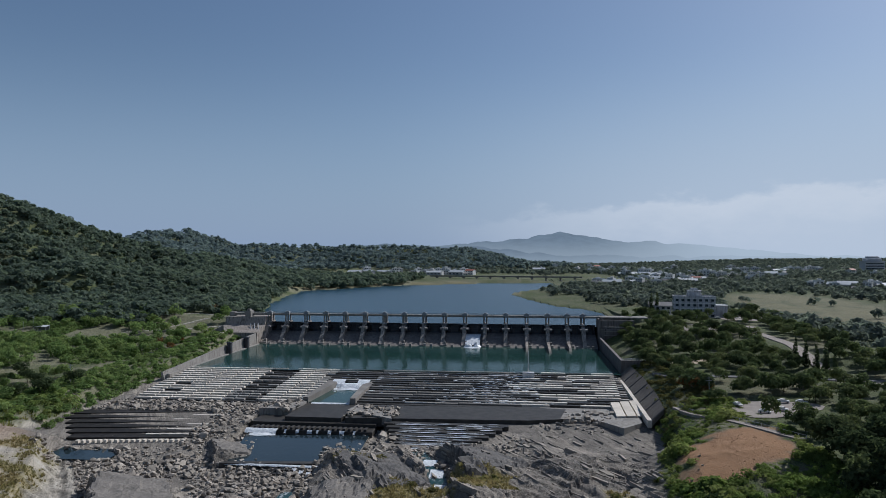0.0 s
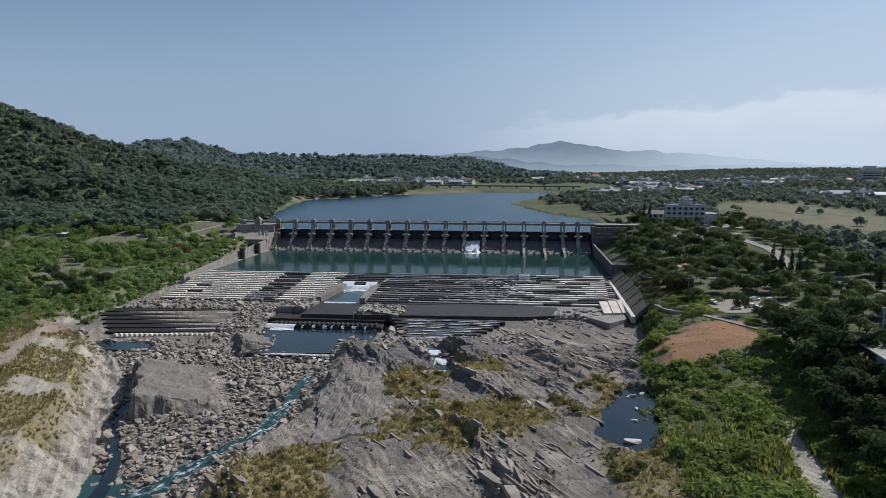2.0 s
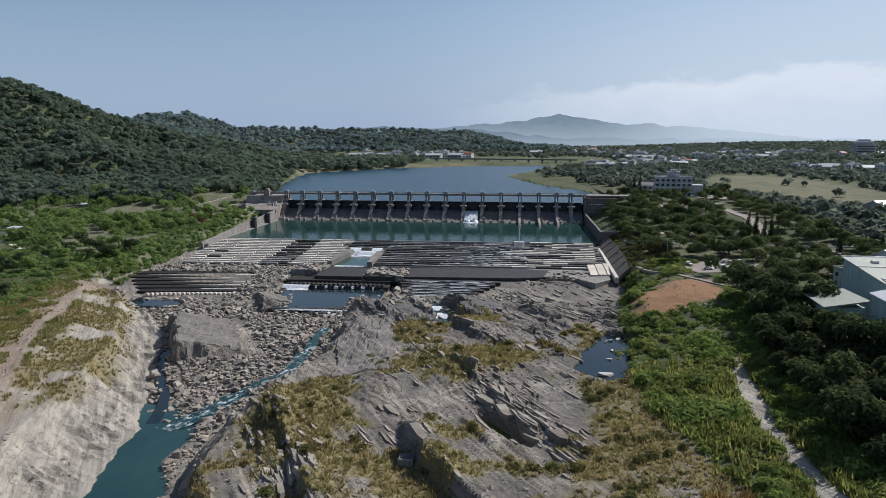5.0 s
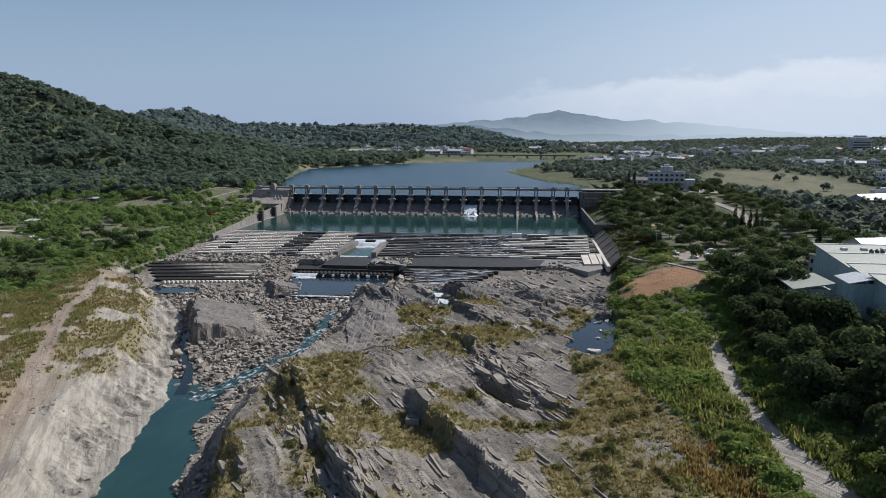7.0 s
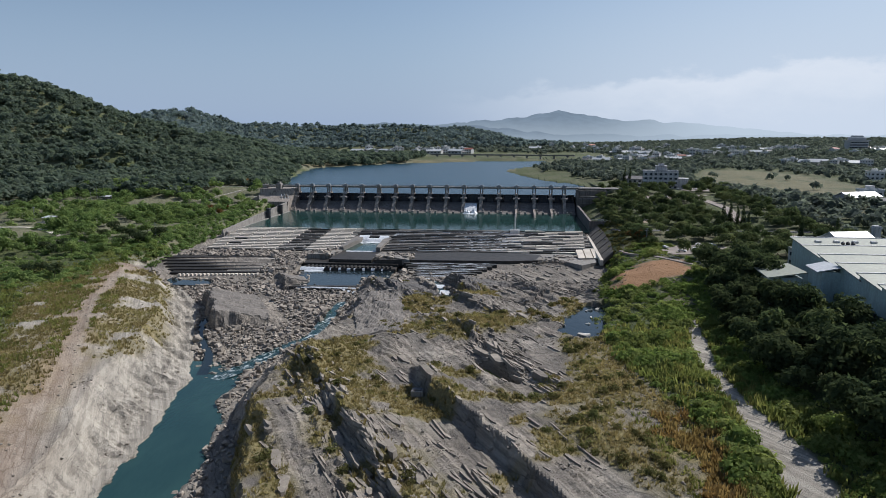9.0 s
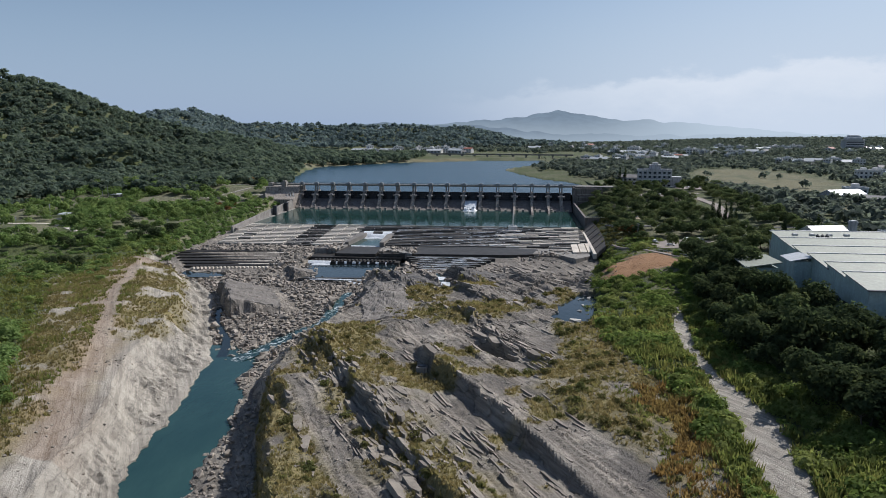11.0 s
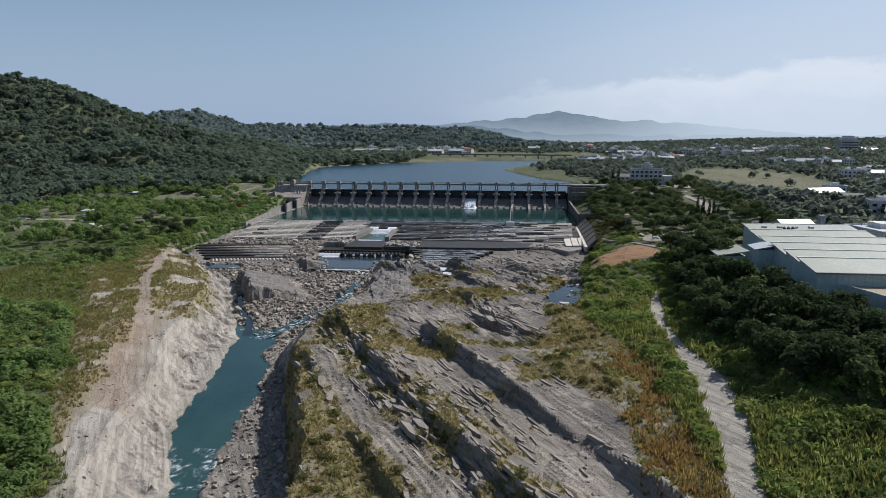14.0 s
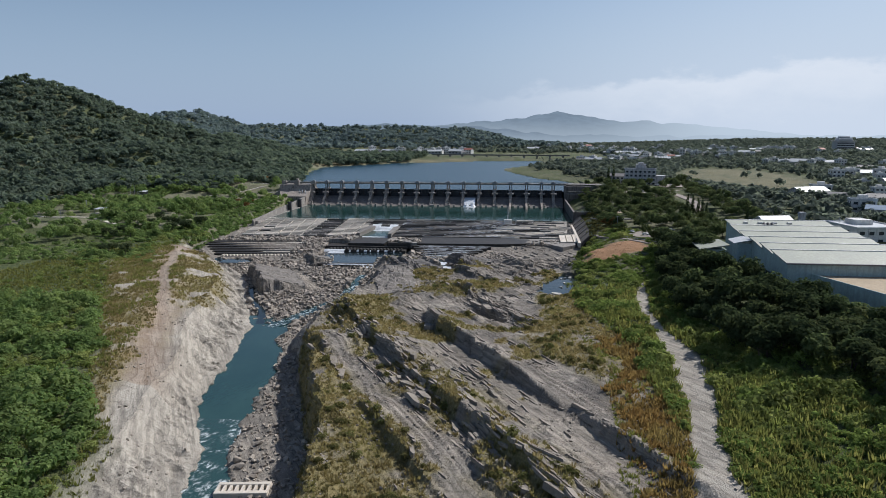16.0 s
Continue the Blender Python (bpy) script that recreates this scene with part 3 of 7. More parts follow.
    grn = mix_node(nt, range_node(nt, small, 0.4, 0.7), grn, (0.03, 0.045, 0.016))
    col = mix_node(nt, sp.outputs["Red"], col, grn)
    sl = mix_node(nt, range_node(nt, small, 0.35, 0.65), (0.34, 0.19, 0.095), (0.24, 0.135, 0.07))
    col = mix_node(nt, at.outputs["Alpha"], col, sl)
    dark = range_node(nt, noise_node(nt, 3.5, 6, 0.75, vec), 0.52, 0.72, 0.0, 0.6)
    col = mix_node(nt, dark, col, (0.045, 0.042, 0.034))
    nt.links.new(col, p.inputs["Base Color"])
    p.inputs["Roughness"].default_value = 0.92
    p.inputs["Specular IOR Level"].default_value = 0.25
    hh = mix_node(nt, 0.45, mix_node(nt, 0.5, strata, crack), small)
    nt.links.new(bump_node(nt, hh, 1.0, 0.9), p.inputs["Normal"])
    return m


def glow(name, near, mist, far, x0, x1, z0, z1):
    """Glowing distant country, haze painted in: misty at its foot, fading towards the east."""
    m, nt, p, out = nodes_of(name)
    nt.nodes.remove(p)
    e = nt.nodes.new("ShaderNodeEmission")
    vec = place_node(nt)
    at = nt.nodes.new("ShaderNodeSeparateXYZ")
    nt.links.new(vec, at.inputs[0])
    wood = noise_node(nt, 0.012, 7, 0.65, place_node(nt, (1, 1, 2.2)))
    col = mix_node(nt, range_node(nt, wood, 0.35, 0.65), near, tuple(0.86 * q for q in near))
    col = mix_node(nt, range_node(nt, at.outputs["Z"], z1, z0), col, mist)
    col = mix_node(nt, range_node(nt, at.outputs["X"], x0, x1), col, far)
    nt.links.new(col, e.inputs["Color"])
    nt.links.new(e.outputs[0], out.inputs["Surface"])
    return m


M_GROUND = ground_mat()
M_CONC = surface("concrete", (0.30, 0.28, 0.25), (0.22, 0.205, 0.185), 0.12, 1.6, 0.9, 0.5, 0.08, stain=(0.12, 0.10, 0.085))
M_BEAM = surface("weathered concrete", (0.78, 0.70, 0.59), (0.62, 0.555, 0.465), 0.2, 1.2, 0.9, 0.4, 0.08, vary=0.25)
M_WET = surface("wet dark concrete", (0.05, 0.046, 0.041), (0.1, 0.092, 0.082), 0.3, 1.2, 0.5, 0.4, 0.08, vary=0.4)
M_WET.node_tree.nodes["Principled BSDF"].inputs["Specular IOR Level"].default_value = 0.15
# sunlit tone for piers, then a shaded copy for sills, both in the colour
M_PIER = surface("stained concrete", (0.37, 0.325, 0.28), (0.27, 0.233, 0.196), 0.2, 1.4, 0.9, 0.4, 0.08, stain=(0.075, 0.06, 0.048))
M_SHADE_CONC = surface("shade-toned spillway concrete", (0.21, 0.186, 0.165), (0.14, 0.123, 0.11), 0.2, 1.4, 0.8, 0.4, 0.08, stain=(0.06, 0.05, 0.043))
# brown stone, darkened further: its shading is put into the colour
M_REVET = surface("brown revetment stone", (0.115, 0.096, 0.078), (0.175, 0.147, 0.118), 0.25, 1.2, 0.95, 0.8, 0.3)
M_DAMP = surface("damp concrete", (0.27, 0.243, 0.21), (0.16, 0.144, 0.125), 0.15, 1.2, 0.7, 0.4, 0.08, vary=0.45)
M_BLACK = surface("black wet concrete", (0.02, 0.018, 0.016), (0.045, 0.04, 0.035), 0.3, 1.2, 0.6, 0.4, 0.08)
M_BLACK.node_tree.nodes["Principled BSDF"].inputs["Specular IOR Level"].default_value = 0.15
M_STEEL = surface("dark painted steel", (0.025, 0.032, 0.042), (0.04, 0.046, 0.055), 0.3, 3.0, 0.5, 0.15, 0.03, stain=(0.06, 0.035, 0.022))
M_GREY = surface("grey painted steel", (0.26, 0.28, 0.29), (0.2, 0.21, 0.22), 0.3, 3.0, 0.5, 0.1, 0.02)
M_BOULDER = surface("boulder stone", (0.29, 0.25, 0.205), (0.46, 0.402, 0.332), 0.3, 2.5, 0.9, 0.5, 0.1, vary=0.6)
M_ASPHALT = surface("asphalt", (0.10, 0.10, 0.10), (0.14, 0.135, 0.13), 0.2, 2.0, 0.9, 0.3, 0.03)
M_PAVE = surface("paving", (0.30, 0.26, 0.22), (0.24, 0.2, 0.17), 0.3, 2.0, 0.9, 0.3, 0.03)
M_WHITE = surface("white paint", (0.72, 0.71, 0.68), (0.6, 0.59, 0.57), 0.2, 1.5, 0.7, 0.1, 0.02, stain=(0.45, 0.43, 0.4))
M_WALLG = surface("grey tiled wall", (0.5, 0.5, 0.51), (0.42, 0.42, 0.43), 0.2, 1.5, 0.75, 0.1, 0.02, stain=(0.2, 0.2, 0.2))
M_ROOF = surface("pale green sheet roof", (0.35, 0.365, 0.285), (0.285, 0.305, 0.245), 0.1, 1.0, 0.6, 0.1, 0.03, stain=(0.25, 0.255, 0.21))
M_ROOFW = surface("white sheet roof", (0.56, 0.57, 0.57), (0.48, 0.5, 0.5), 0.1, 1.0, 0.45, 0.1, 0.03)
M_ROOFD = surface("dull roof", (0.2, 0.19, 0.19), (0.13, 0.125, 0.12), 0.1, 1.0, 0.7, 0.2, 0.03)
M_ROOFR = surface("red roof", (0.33, 0.11, 0.07), (0.25, 0.09, 0.06), 0.1, 1.0, 0.7, 0.2, 0.03)
M_ROOFB = surface("blue sheet roof", (0.16, 0.26, 0.38), (0.12, 0.2, 0.3), 0.1, 1.0, 0.5, 0.2, 0.03)
M_FLAT = surface("brown flat roof", (0.42, 0.33, 0.22), (0.36, 0.28, 0.18), 0.1, 1.0, 0.9, 0.2, 0.03)
M_GLASS = surface("window glass", (0.03, 0.04, 0.05), (0.05, 0.06, 0.07), 0.3, 2.0, 0.08, 0)
M_FOAM = surface("white water", (0.82, 0.84, 0.85), (0.66, 0.7, 0.72), 0.5, 1.6, 0.5, 0.9, 0.4)
M_BARK = surface("bark", (0.13, 0.10, 0.075), (0.09, 0.07, 0.055), 0.5, 4.0, 0.95, 0.6, 0.05)
M_LEAF = foliage("broad leaves", (0.142, 0.219, 0.077), (0.229, 0.319, 0.111), (0.223, 0.274, 0.101))
M_PARK = foliage("park leaves", (0.084, 0.119, 0.057), (0.155, 0.192, 0.084), (0.149, 0.162, 0.074))
M_LEAFD = foliage("dark leaves", (0.053, 0.076, 0.040), (0.090, 0.118, 0.058), (0.079, 0.096, 0.046))
M_LEAFY = foliage("light leaves", (0.164, 0.231, 0.064), (0.252, 0.327, 0.100), (0.262, 0.272, 0.104))
M_SCRUB = foliage("olive scrub", (0.13, 0.125, 0.05), (0.21, 0.19, 0.085), (0.12, 0.135, 0.05))
M_REED = foliage("yellow-green grass blades", (0.19, 0.20, 0.065), (0.30, 0.28, 0.10), (0.15, 0.185, 0.055))
M_LEAFO = foliage("russet leaves", (0.19, 0.105, 0.045), (0.26, 0.15, 0.065), (0.15, 0.10, 0.045))
M_TUFT = foliage("dry grass blades", (0.261, 0.210, 0.100), (0.405, 0.324, 0.172), (0.215, 0.201, 0.085))
M_TUFTO = foliage("rust grass blades", (0.27, 0.165, 0.065), (0.38, 0.26, 0.115), (0.22, 0.18, 0.075))
# paler, bluer leaf tones: the haze of distance is mixed into these colours
M_WOOD = foliage("hazed distant woods", (0.130, 0.156, 0.142), (0.185, 0.215, 0.180), (0.167, 0.189, 0.157))
M_FARW = foliage("hazed far ridge woods", (0.156, 0.205, 0.213), (0.202, 0.255, 0.267), (0.183, 0.227, 0.232))
M_HILL = foliage("hazed hill woods", (0.110, 0.152, 0.118), (0.175, 0.218, 0.166), (0.160, 0.190, 0.140))
M_POOL = water_mat("pool water", (0.014, 0.042, 0.036), (0.022, 0.055, 0.047), 0.08, 0.5, 0.25, gloss=0.3)
M_LAKE = water_mat("lake water", (0.016, 0.046, 0.072), (0.022, 0.056, 0.084), 0.25, 0.25, 0.5, 0.004, gloss=0.12)
M_RIVER = water_mat("river water", (0.016, 0.046, 0.047), (0.027, 0.066, 0.062), 0.08, 0.6, 0.3, gloss=0.4)
M_RUSH = rush_mat()
M_ALGAE = water_mat("algae water", (0.07, 0.10, 0.02), (0.10, 0.13, 0.03), 0.15, 0.5, 0.2, gloss=0.3)
M_DARKW = water_mat("dark water", (0.012, 0.022, 0.028), (0.02, 0.03, 0.035), 0.08, 0.6, 0.25, gloss=0.4)


# ---- mesh helpers ----
def mesh_of(name, verts, faces, mats, smooth=False):
    me = bpy.data.meshes.new(name)
    me.from_pydata([tuple(v) for v in verts], [], faces)
    for m in mats if isinstance(mats, (list, tuple)) else [mats]:
        me.materials.append(m)
    if smooth:
        me.shade_smooth()
    me.update()
    return me


def quick_mesh(name, verts, faces, mat, smooth=False):
    """A mesh out of arrays; every face has as many corners as faces has columns."""
    verts, faces = np.asarray(verts, np.float32), np.asarray(faces, np.int32)
    me = bpy.data.meshes.new(name)
    k = faces.shape[1]
    me.vertices.add(len(verts))
    me.vertices.foreach_set("co", verts.ravel())
    me.loops.add(faces.size)
    me.loops.foreach_set("vertex_index", faces.ravel())
    me.polygons.add(len(faces))
    me.polygons.foreach_set("loop_start", np.arange(0, faces.size, k, dtype=np.int32))
    me.materials.append(mat)
    me.update(calc_edges=True)
    if smooth:
        me.shade_smooth()
    else:
        me.shade_flat()
    me.validate()
    return me


BOX_F = [(0, 3, 2, 1), (4, 5, 6, 7), (0, 1, 5, 4), (1, 2, 6, 5), (2, 3, 7, 6), (3, 0, 4, 7)]


class Solid:
    """Collects boxes, prisms and rods into one mesh."""

    def __init__(self):
        self.v, self.f = [], []

    def add(self, verts, faces):
        k = len(self.v)
        self.v += [tuple(q) for q in verts]
        self.f += [tuple(k + i for i in f) for f in faces]
        return self

    def box(self, x0, x1, y0, y1, z0, z1, turn=0.0, cut=0.0):
        """cut: how far the top edges are drawn in."""
        c, s = math.cos(turn), math.sin(turn)
        mx, my = (x0 + x1) / 2, (y0 + y1) / 2
        ring = [(x0, y0), (x1, y0), (x1, y1), (x0, y1)]
        top = [(x0 + cut, y0 + cut), (x1 - cut, y0 + cut), (x1 - cut, y1 - cut), (x0 + cut, y1 - cut)]

        def sp(q, z):
            return (mx + (q[0] - mx) * c - (q[1] - my) * s, my + (q[0] - mx) * s + (q[1] - my) * c, z)

        if cut:
            zc = z1 - cut
            v = [sp(q, z0) for q in ring] + [sp(q, zc) for q in ring] + [sp(q, z1) for q in top]
            f = [(0, 3, 2, 1), (8, 9, 10, 11)]
            for i in range(4):
                j = (i + 1) % 4
                f += [(i, j, 4 + j, 4 + i), (4 + i, 4 + j, 8 + j, 8 + i)]
            return self.add(v, f)
        return self.add([sp(q, z0) for q in ring] + [sp(q, z1) for q in ring], BOX_F)

    def prism(self, profile, x0, x1):
        """profile: (y, z) corners, run along x."""
        n = len(profile)
        v = [(x0, y, z) for y, z in profile] + [(x1, y, z) for y, z in profile]
        f = [tuple(range(n)), tuple(range(2 * n - 1, n - 1, -1))]
        f += [(i, n + i, n + (i + 1) % n, (i + 1) % n) for i in range(n)]
        return self.add(v, f)

    def slab(self, plan, z0, z1):
        """plan: (x, y) corners, counter-clockwise."""
        n = len(plan)
        v = [(x, y, z0) for x, y in plan] + [(x, y, z1) for x, y in plan]
        f = [tuple(range(n - 1, -1, -1)), tuple(range(n, 2 * n))]
        f += [(i, (i + 1) % n, n + (i + 1) % n, n + i) for i in range(n)]
        return self.add(v, f)

    def rod(self, a, b, r0, r1=None, n=8):
        a, b = Vector(a), Vector(b)
        r1 = r0 if r1 is None else r1
        q = (b - a).to_track_quat("Z", "Y")
        v = []
        for c, r in ((a, r0), (b, r1)):
            v += [c + q @ Vector((r * math.cos(2 * math.pi * i / n), r * math.sin(2 * math.pi * i / n), 0)) for i in range(n)]
        f = [(i, (i + 1) % n, n + (i + 1) % n, n + i) for i in range(n)] + [tuple(range(n - 1, -1, -1)), tuple(range(n, 2 * n))]
        return self.add(v, f)

    def mesh(self, name, mat, smooth=False):
        return mesh_of(name, self.v, self.f, mat, smooth)


def part(name, solid, mat, parent, label="", smooth=False):
    me = solid.mesh(name, mat, smooth) if isinstance(solid, Solid) else solid
    ob = new(name, me)
    ob.parent = parent
    if label:
        ob["label"] = label
    return ob


def thing(name, label, category, at=(0, 0, 0), group="", kind=""):
    ob = new(name)
    ob.location = at
    return tagged(ob, label, category, group, kind)


# ---- ground ----
def graded(lo, a, b, hi, step, grow):
    """Even steps from a to b, growing steps outside."""
    mid = list(np.arange(a, b + step / 2, step))
    up, d = [], step
    while mid[-1] + sum(up) < hi:
        d = min(d * grow, 60)
        up.append(d)
    top = list(mid[-1] + np.cumsum(up))
    dn, d = [], step
    while mid[0] - sum(dn) > lo:
        d = min(d * grow, 60)
        dn.append(d)
    return np.array(list((mid[0] - np.cumsum(dn))[::-1]) + mid + top)


GX = graded(-1900, -112, 134, 2600, 0.72, 1.055)
GY = graded(-1000, -560, -225, 3700, 0.75, 1.055)
gx, gy = np.meshgrid(GX, GY)
gz = height(gx.ravel(), gy.ravel())
nx, ny = len(GX), len(GY)
gi = np.arange((ny - 1) * (nx - 1))
gi = gi // (nx - 1) * nx + gi % (nx - 1)
me = quick_mesh("ground", np.stack([gx.ravel(), gy.ravel(), gz], 1), np.stack([gi, gi + 1, gi + nx + 1, gi + nx], 1), M_GROUND)
zc = np.stack(zones(gx.ravel(), gy.ravel(), gz), 1)
ca = me.color_attributes.new("zones", "FLOAT_COLOR", "POINT")
ca.data.foreach_set("color", np.clip(zc, 0, 1).astype(np.float32).ravel())
ground = tagged(new("ground", me), "eroded grey rock gorge, grassy banks, wooded hills and plain", "ground", kind="structure")


def hz(x, y):
    return float(height(x, y)[0])


# ---- water ----
def sheet(name, plan, z, mat, label):
    me = mesh_of(name, [(x, y, z) for x, y in plan], [tuple(range(len(plan)))], mat)
    return tagged(new(name, me), label, "water", kind="structure")


sheet("water_pool", [(-139, -128), (113, -122), (113, -3), (-139, -3)], 0.0, M_POOL, "calm dark green water of the stilling pool below the gates")
sheet("water_lake", [(-330, 3), (150, 3), (150, 800), (-330, 800)], 13.3, M_LAKE, "wide blue reservoir water behind the gates")
sheet("water_river", [(-75, -474), (30, -474), (0, -362), (-75, -362)], -16.0, M_RIVER, "teal river water in the rock channel")
sheet("water_rapids", [(-75, -1000), (60, -1000), (60, -640), (30, -474), (-75, -474)], -16.0, M_RUSH, "teal and white water of the river rapids")
for pts in STREAMS:
    sv, sf = [], []
    for k, (x0, y0, z0, w0) in enumerate(pts):
        a, b = pts[max(k - 1, 0)], pts[min(k + 1, len(pts) - 1)]
        dx, dy = b[0] - a[0], b[1] - a[1]
        dl = math.hypot(dx, dy)
        sv += [(x0 - q * w0 * 1.25 * dy / dl, y0 + q * w0 * 1.25 * dx / dl, z0 - 0.05) for q in (-1, -0.4, 0.4, 1)]
    for k in range(len(pts) - 1):
        sf += [(4 * k + q, 4 * k + q + 1, 4 * k + q + 5, 4 * k + q + 4) for q in range(3)]
    still = pts is STREAMS[0]
    tagged(new("water_run", mesh_of("water_run", sv, sf, M_DARKW if still else M_RUSH)), "dark still water among the boulders" if still else "teal and white water running between the boulders", "water", kind="structure")
sheet("water_weir_pool", [(-58, -231), (-6, -226), (-4, -262), (-50, -267)], -9.0, M_DARKW, "dark still water of a small weir pool")
sheet("water_tarn", [(-124, -268), (-97, -268), (-97, -254), (-124, -254)], -9.8, M_DARKW, "small dark pool among rocks")
sheet("water_algae", [(48, -379), (54, -381), (67, -403), (60, -405)], -7.2, M_ALGAE, "small green algae pool in a rock trough")
sheet("water_pond", [(74, -364), (98, -364), (110, -304), (88, -304)], -4.6, M_DARKW, "dark shallow pond beside the rock")


# ---- the gated weir ----
PITCH = 15.5
PIERS = [-138.0] + [PITCH * (i - 8) for i in range(14)] + [92.0, 103.5]
dam = thing("weir_dam", "long grey concrete river weir with dark steel gates and service bridge", "dam")

body_s = Solid().prism([(9, -5), (9, 15.2), (-1, 15.2), (-3, 13.4), (-5.5, 12.4), (-7, 9), (-13, 3.4), (-17, 0.8), (-19, -5)], -1.35, 1.35)
pier = part("pier", body_s, M_PIER, dam, "stained concrete pier with a sloping nose")
for sx in (-1.05, 1.05):
    for yy in (-0.2, 5.0):
        part("leg", Solid().box(sx - 0.42, sx + 0.42, yy - 0.45, yy + 0.45, 15.2, 20.2), M_CONC, pier)
part("cap_beam", Solid().box(-2.2, 2.2, -1.2, 6.2, 20.2, 21.3, cut=0.15), M_CONC, pier)
hs = Solid().box(-1.9, 1.9, -0.9, 2.2, 21.3, 22.9, cut=0.25).box(-0.7, 0.7, -0.4, 1.2, 22.9, 23.5, cut=0.15).box(-1.1, -0.3, 2.6, 4.2, 21.3, 22.1, cut=0.1).rod((0.6, 3, 21.3), (0.6, 3, 22.9), 0.12)
part("hoist_housing", hs, M_GREY, pier, "grey hoist housing")
part("bracket", Solid().prism([(-3.4, 11.2), (-7.4, 11.0), (-7.4, 12.1), (-3.4, 12.6)], 1.35, 3.1), M_CONC, pier)
part("bracket", Solid().prism([(-3.4, 11.2), (-6.6, 11.0), (-6.6, 12.0), (-3.4, 12.6)], -2.7, -1.35), M_CONC, pier)
part("walkway", Solid().box(-2.6, 2.6, -3.4, -2.2, 14.6, 14.9).rod((-2.6, -3.3, 15.9), (2.6, -3.3, 15.9), 0.06).rod((-2.6, -3.3, 14.9), (-2.6, -3.3, 15.9), 0.06).rod((2.6, -3.3, 14.9), (2.6, -3.3, 15.9), 0.06), M_GREY, pier)
copies = [pier]
for px in PIERS[1:]:
    copies.append(copy_thing(pier, pose(px, 0, 0)))
pier.matrix_basis = pose(PIERS[0], 0, 0)


GATE_ARC = [(-5.6 + 8.0 * math.cos(a), 11.6 + 8.0 * math.sin(a)) for a in np.linspace(radians(-30), radians(23), 9)]


def gate_skin(w):
    return Solid().prism(GATE_ARC + [(y - 0.35, z) for y, z in reversed(GATE_ARC)], -w / 2, w / 2)


def arm_solid(sx):
    a = Solid()
    for z in (8.6, 11.4, 13.6):
        a.rod((sx, 1.4, z), (sx, -5.0, 11.7), 0.28, 0.28, 6)
    return a


ogee = [(6, -5), (6, 6), (3, 7.3), (0.5, 7.8), (-2, 7.4), (-5, 6.2), (-9, 3.9), (-13, 1.7), (-17, 0.25), (-23, -0.7), (-23, -5)]
for k in range(len(PIERS)):
    x0 = PIERS[k] + 1.35
    x1 = (PIERS[k + 1] if k + 1 < len(PIERS) else 114.0) - 1.35
    w, mx = x1 - x0, (x0 + x1) / 2
    part("spillway_sill", Solid().prism(ogee, x0, x1), M_SHADE_CONC, dam)
    g = part("gate", gate_skin(w - 0.1), M_STEEL, dam, "dark steel radial gate")
    g.location = (mx, 0, 0)
    for yy, zz in GATE_ARC[::2]:
        part("rib", Solid().box(-w / 2, w / 2, yy - 1.0, yy - 0.35, zz - 0.16, zz + 0.16), M_STEEL, g)
    for sx in np.linspace(-w / 2 + 0.8, w / 2 - 0.8, 5):
        part("stiffener", Solid().box(sx - 0.14, sx + 0.14, GATE_ARC[1][0] - 0.9, GATE_ARC[1][0] - 0.3, GATE_ARC[1][1], GATE_ARC[-2][1]), M_STEEL, g)
    for sx in (-w * 0.28, w * 0.28):
        part("arm", arm_solid(sx), M_STEEL, g)
    part("baffle_block", Solid().box(mx - 0.9, mx + 0.9, -20.6, -19.0, -3, 1.7 if k % 3 else 1.3, cut=0.12), M_CONC, dam)
    # stepped blocks added where sun patches lie at each pier's foot
    bl = Solid().box(x0, x0 + 2.2, -17.5, -15.0, -3, 1.5, cut=0.2).box(x0, x0 + 1.3, -14.8, -12.5, -3, 3.4, cut=0.15)
    part("sun_patch_block", bl, M_CONC, dam)
deck = part("deck", Solid().box(-170, 118, 1.0, 4.6, 20.75, 21.25).box(-170, 118, 1.2, 1.7, 19.7, 20.75).box(-170, 118, 3.9, 4.4, 19.7, 20.75), M_CONC, dam, "slender concrete service bridge")
rl = Solid()
for yy in (1.05, 4.55):
    for z in (21.75, 22.3):
        rl.box(-170, 118, yy - 0.05, yy + 0.05, z - 0.05, z + 0.05)
    for q in np.arange(-169, 118, 2.6):
        rl.box(q - 0.05, q + 0.05, yy - 0.05, yy + 0.05, 21.25, 22.3)
part("railing", rl, M_GREY, dam, "thin grey steel railing")
for px, y1 in ((PIERS[13], -38), (PIERS[14], -44), (PIERS[15], -34)):
    part("divide_wall", Solid().prism([(-12, -5), (-12, 4.2), (-16, 2.8), (y1 + 4, 2.2), (y1, -0.2), (y1, -5)], px - 0.9, px + 0.9), M_PIER, dam)

# abutments and training walls
ab = thing("abutment", "weathered concrete abutment with stair flights beside the gates", "abutment")
part("block", Solid().prism([(14, 0), (14, 18.6), (-4, 18.6), (-6, 13), (-22, 8.5), (-22, -4), (14, -4)], -172, -139.6), M_PIER, ab)
part("tower", Solid().box(-157, -152.5, -3, 3, 18.6, 23.2, cut=0.3).box(-156, -153.5, -2, 2, 23.2, 24.6, cut=0.2), M_CONC, ab)
part("tower", Solid().box(-171, -167, 0, 5, 18.6, 22.2, cut=0.3), M_CONC, ab)
for i in range(14):
    part("stair_step", Solid().box(-146.5, -144.5, -8 - i * 0.9, -7.1 - i * 0.9, 5, 14.2 - i * 0.5), M_CONC, ab)
for i in range(16):
    part("stair_step", Solid().box(-166 - i * 1.1, -164.9 - i * 1.1, -24, -22, 4, 14 - i * 0.55), M_CONC, ab)
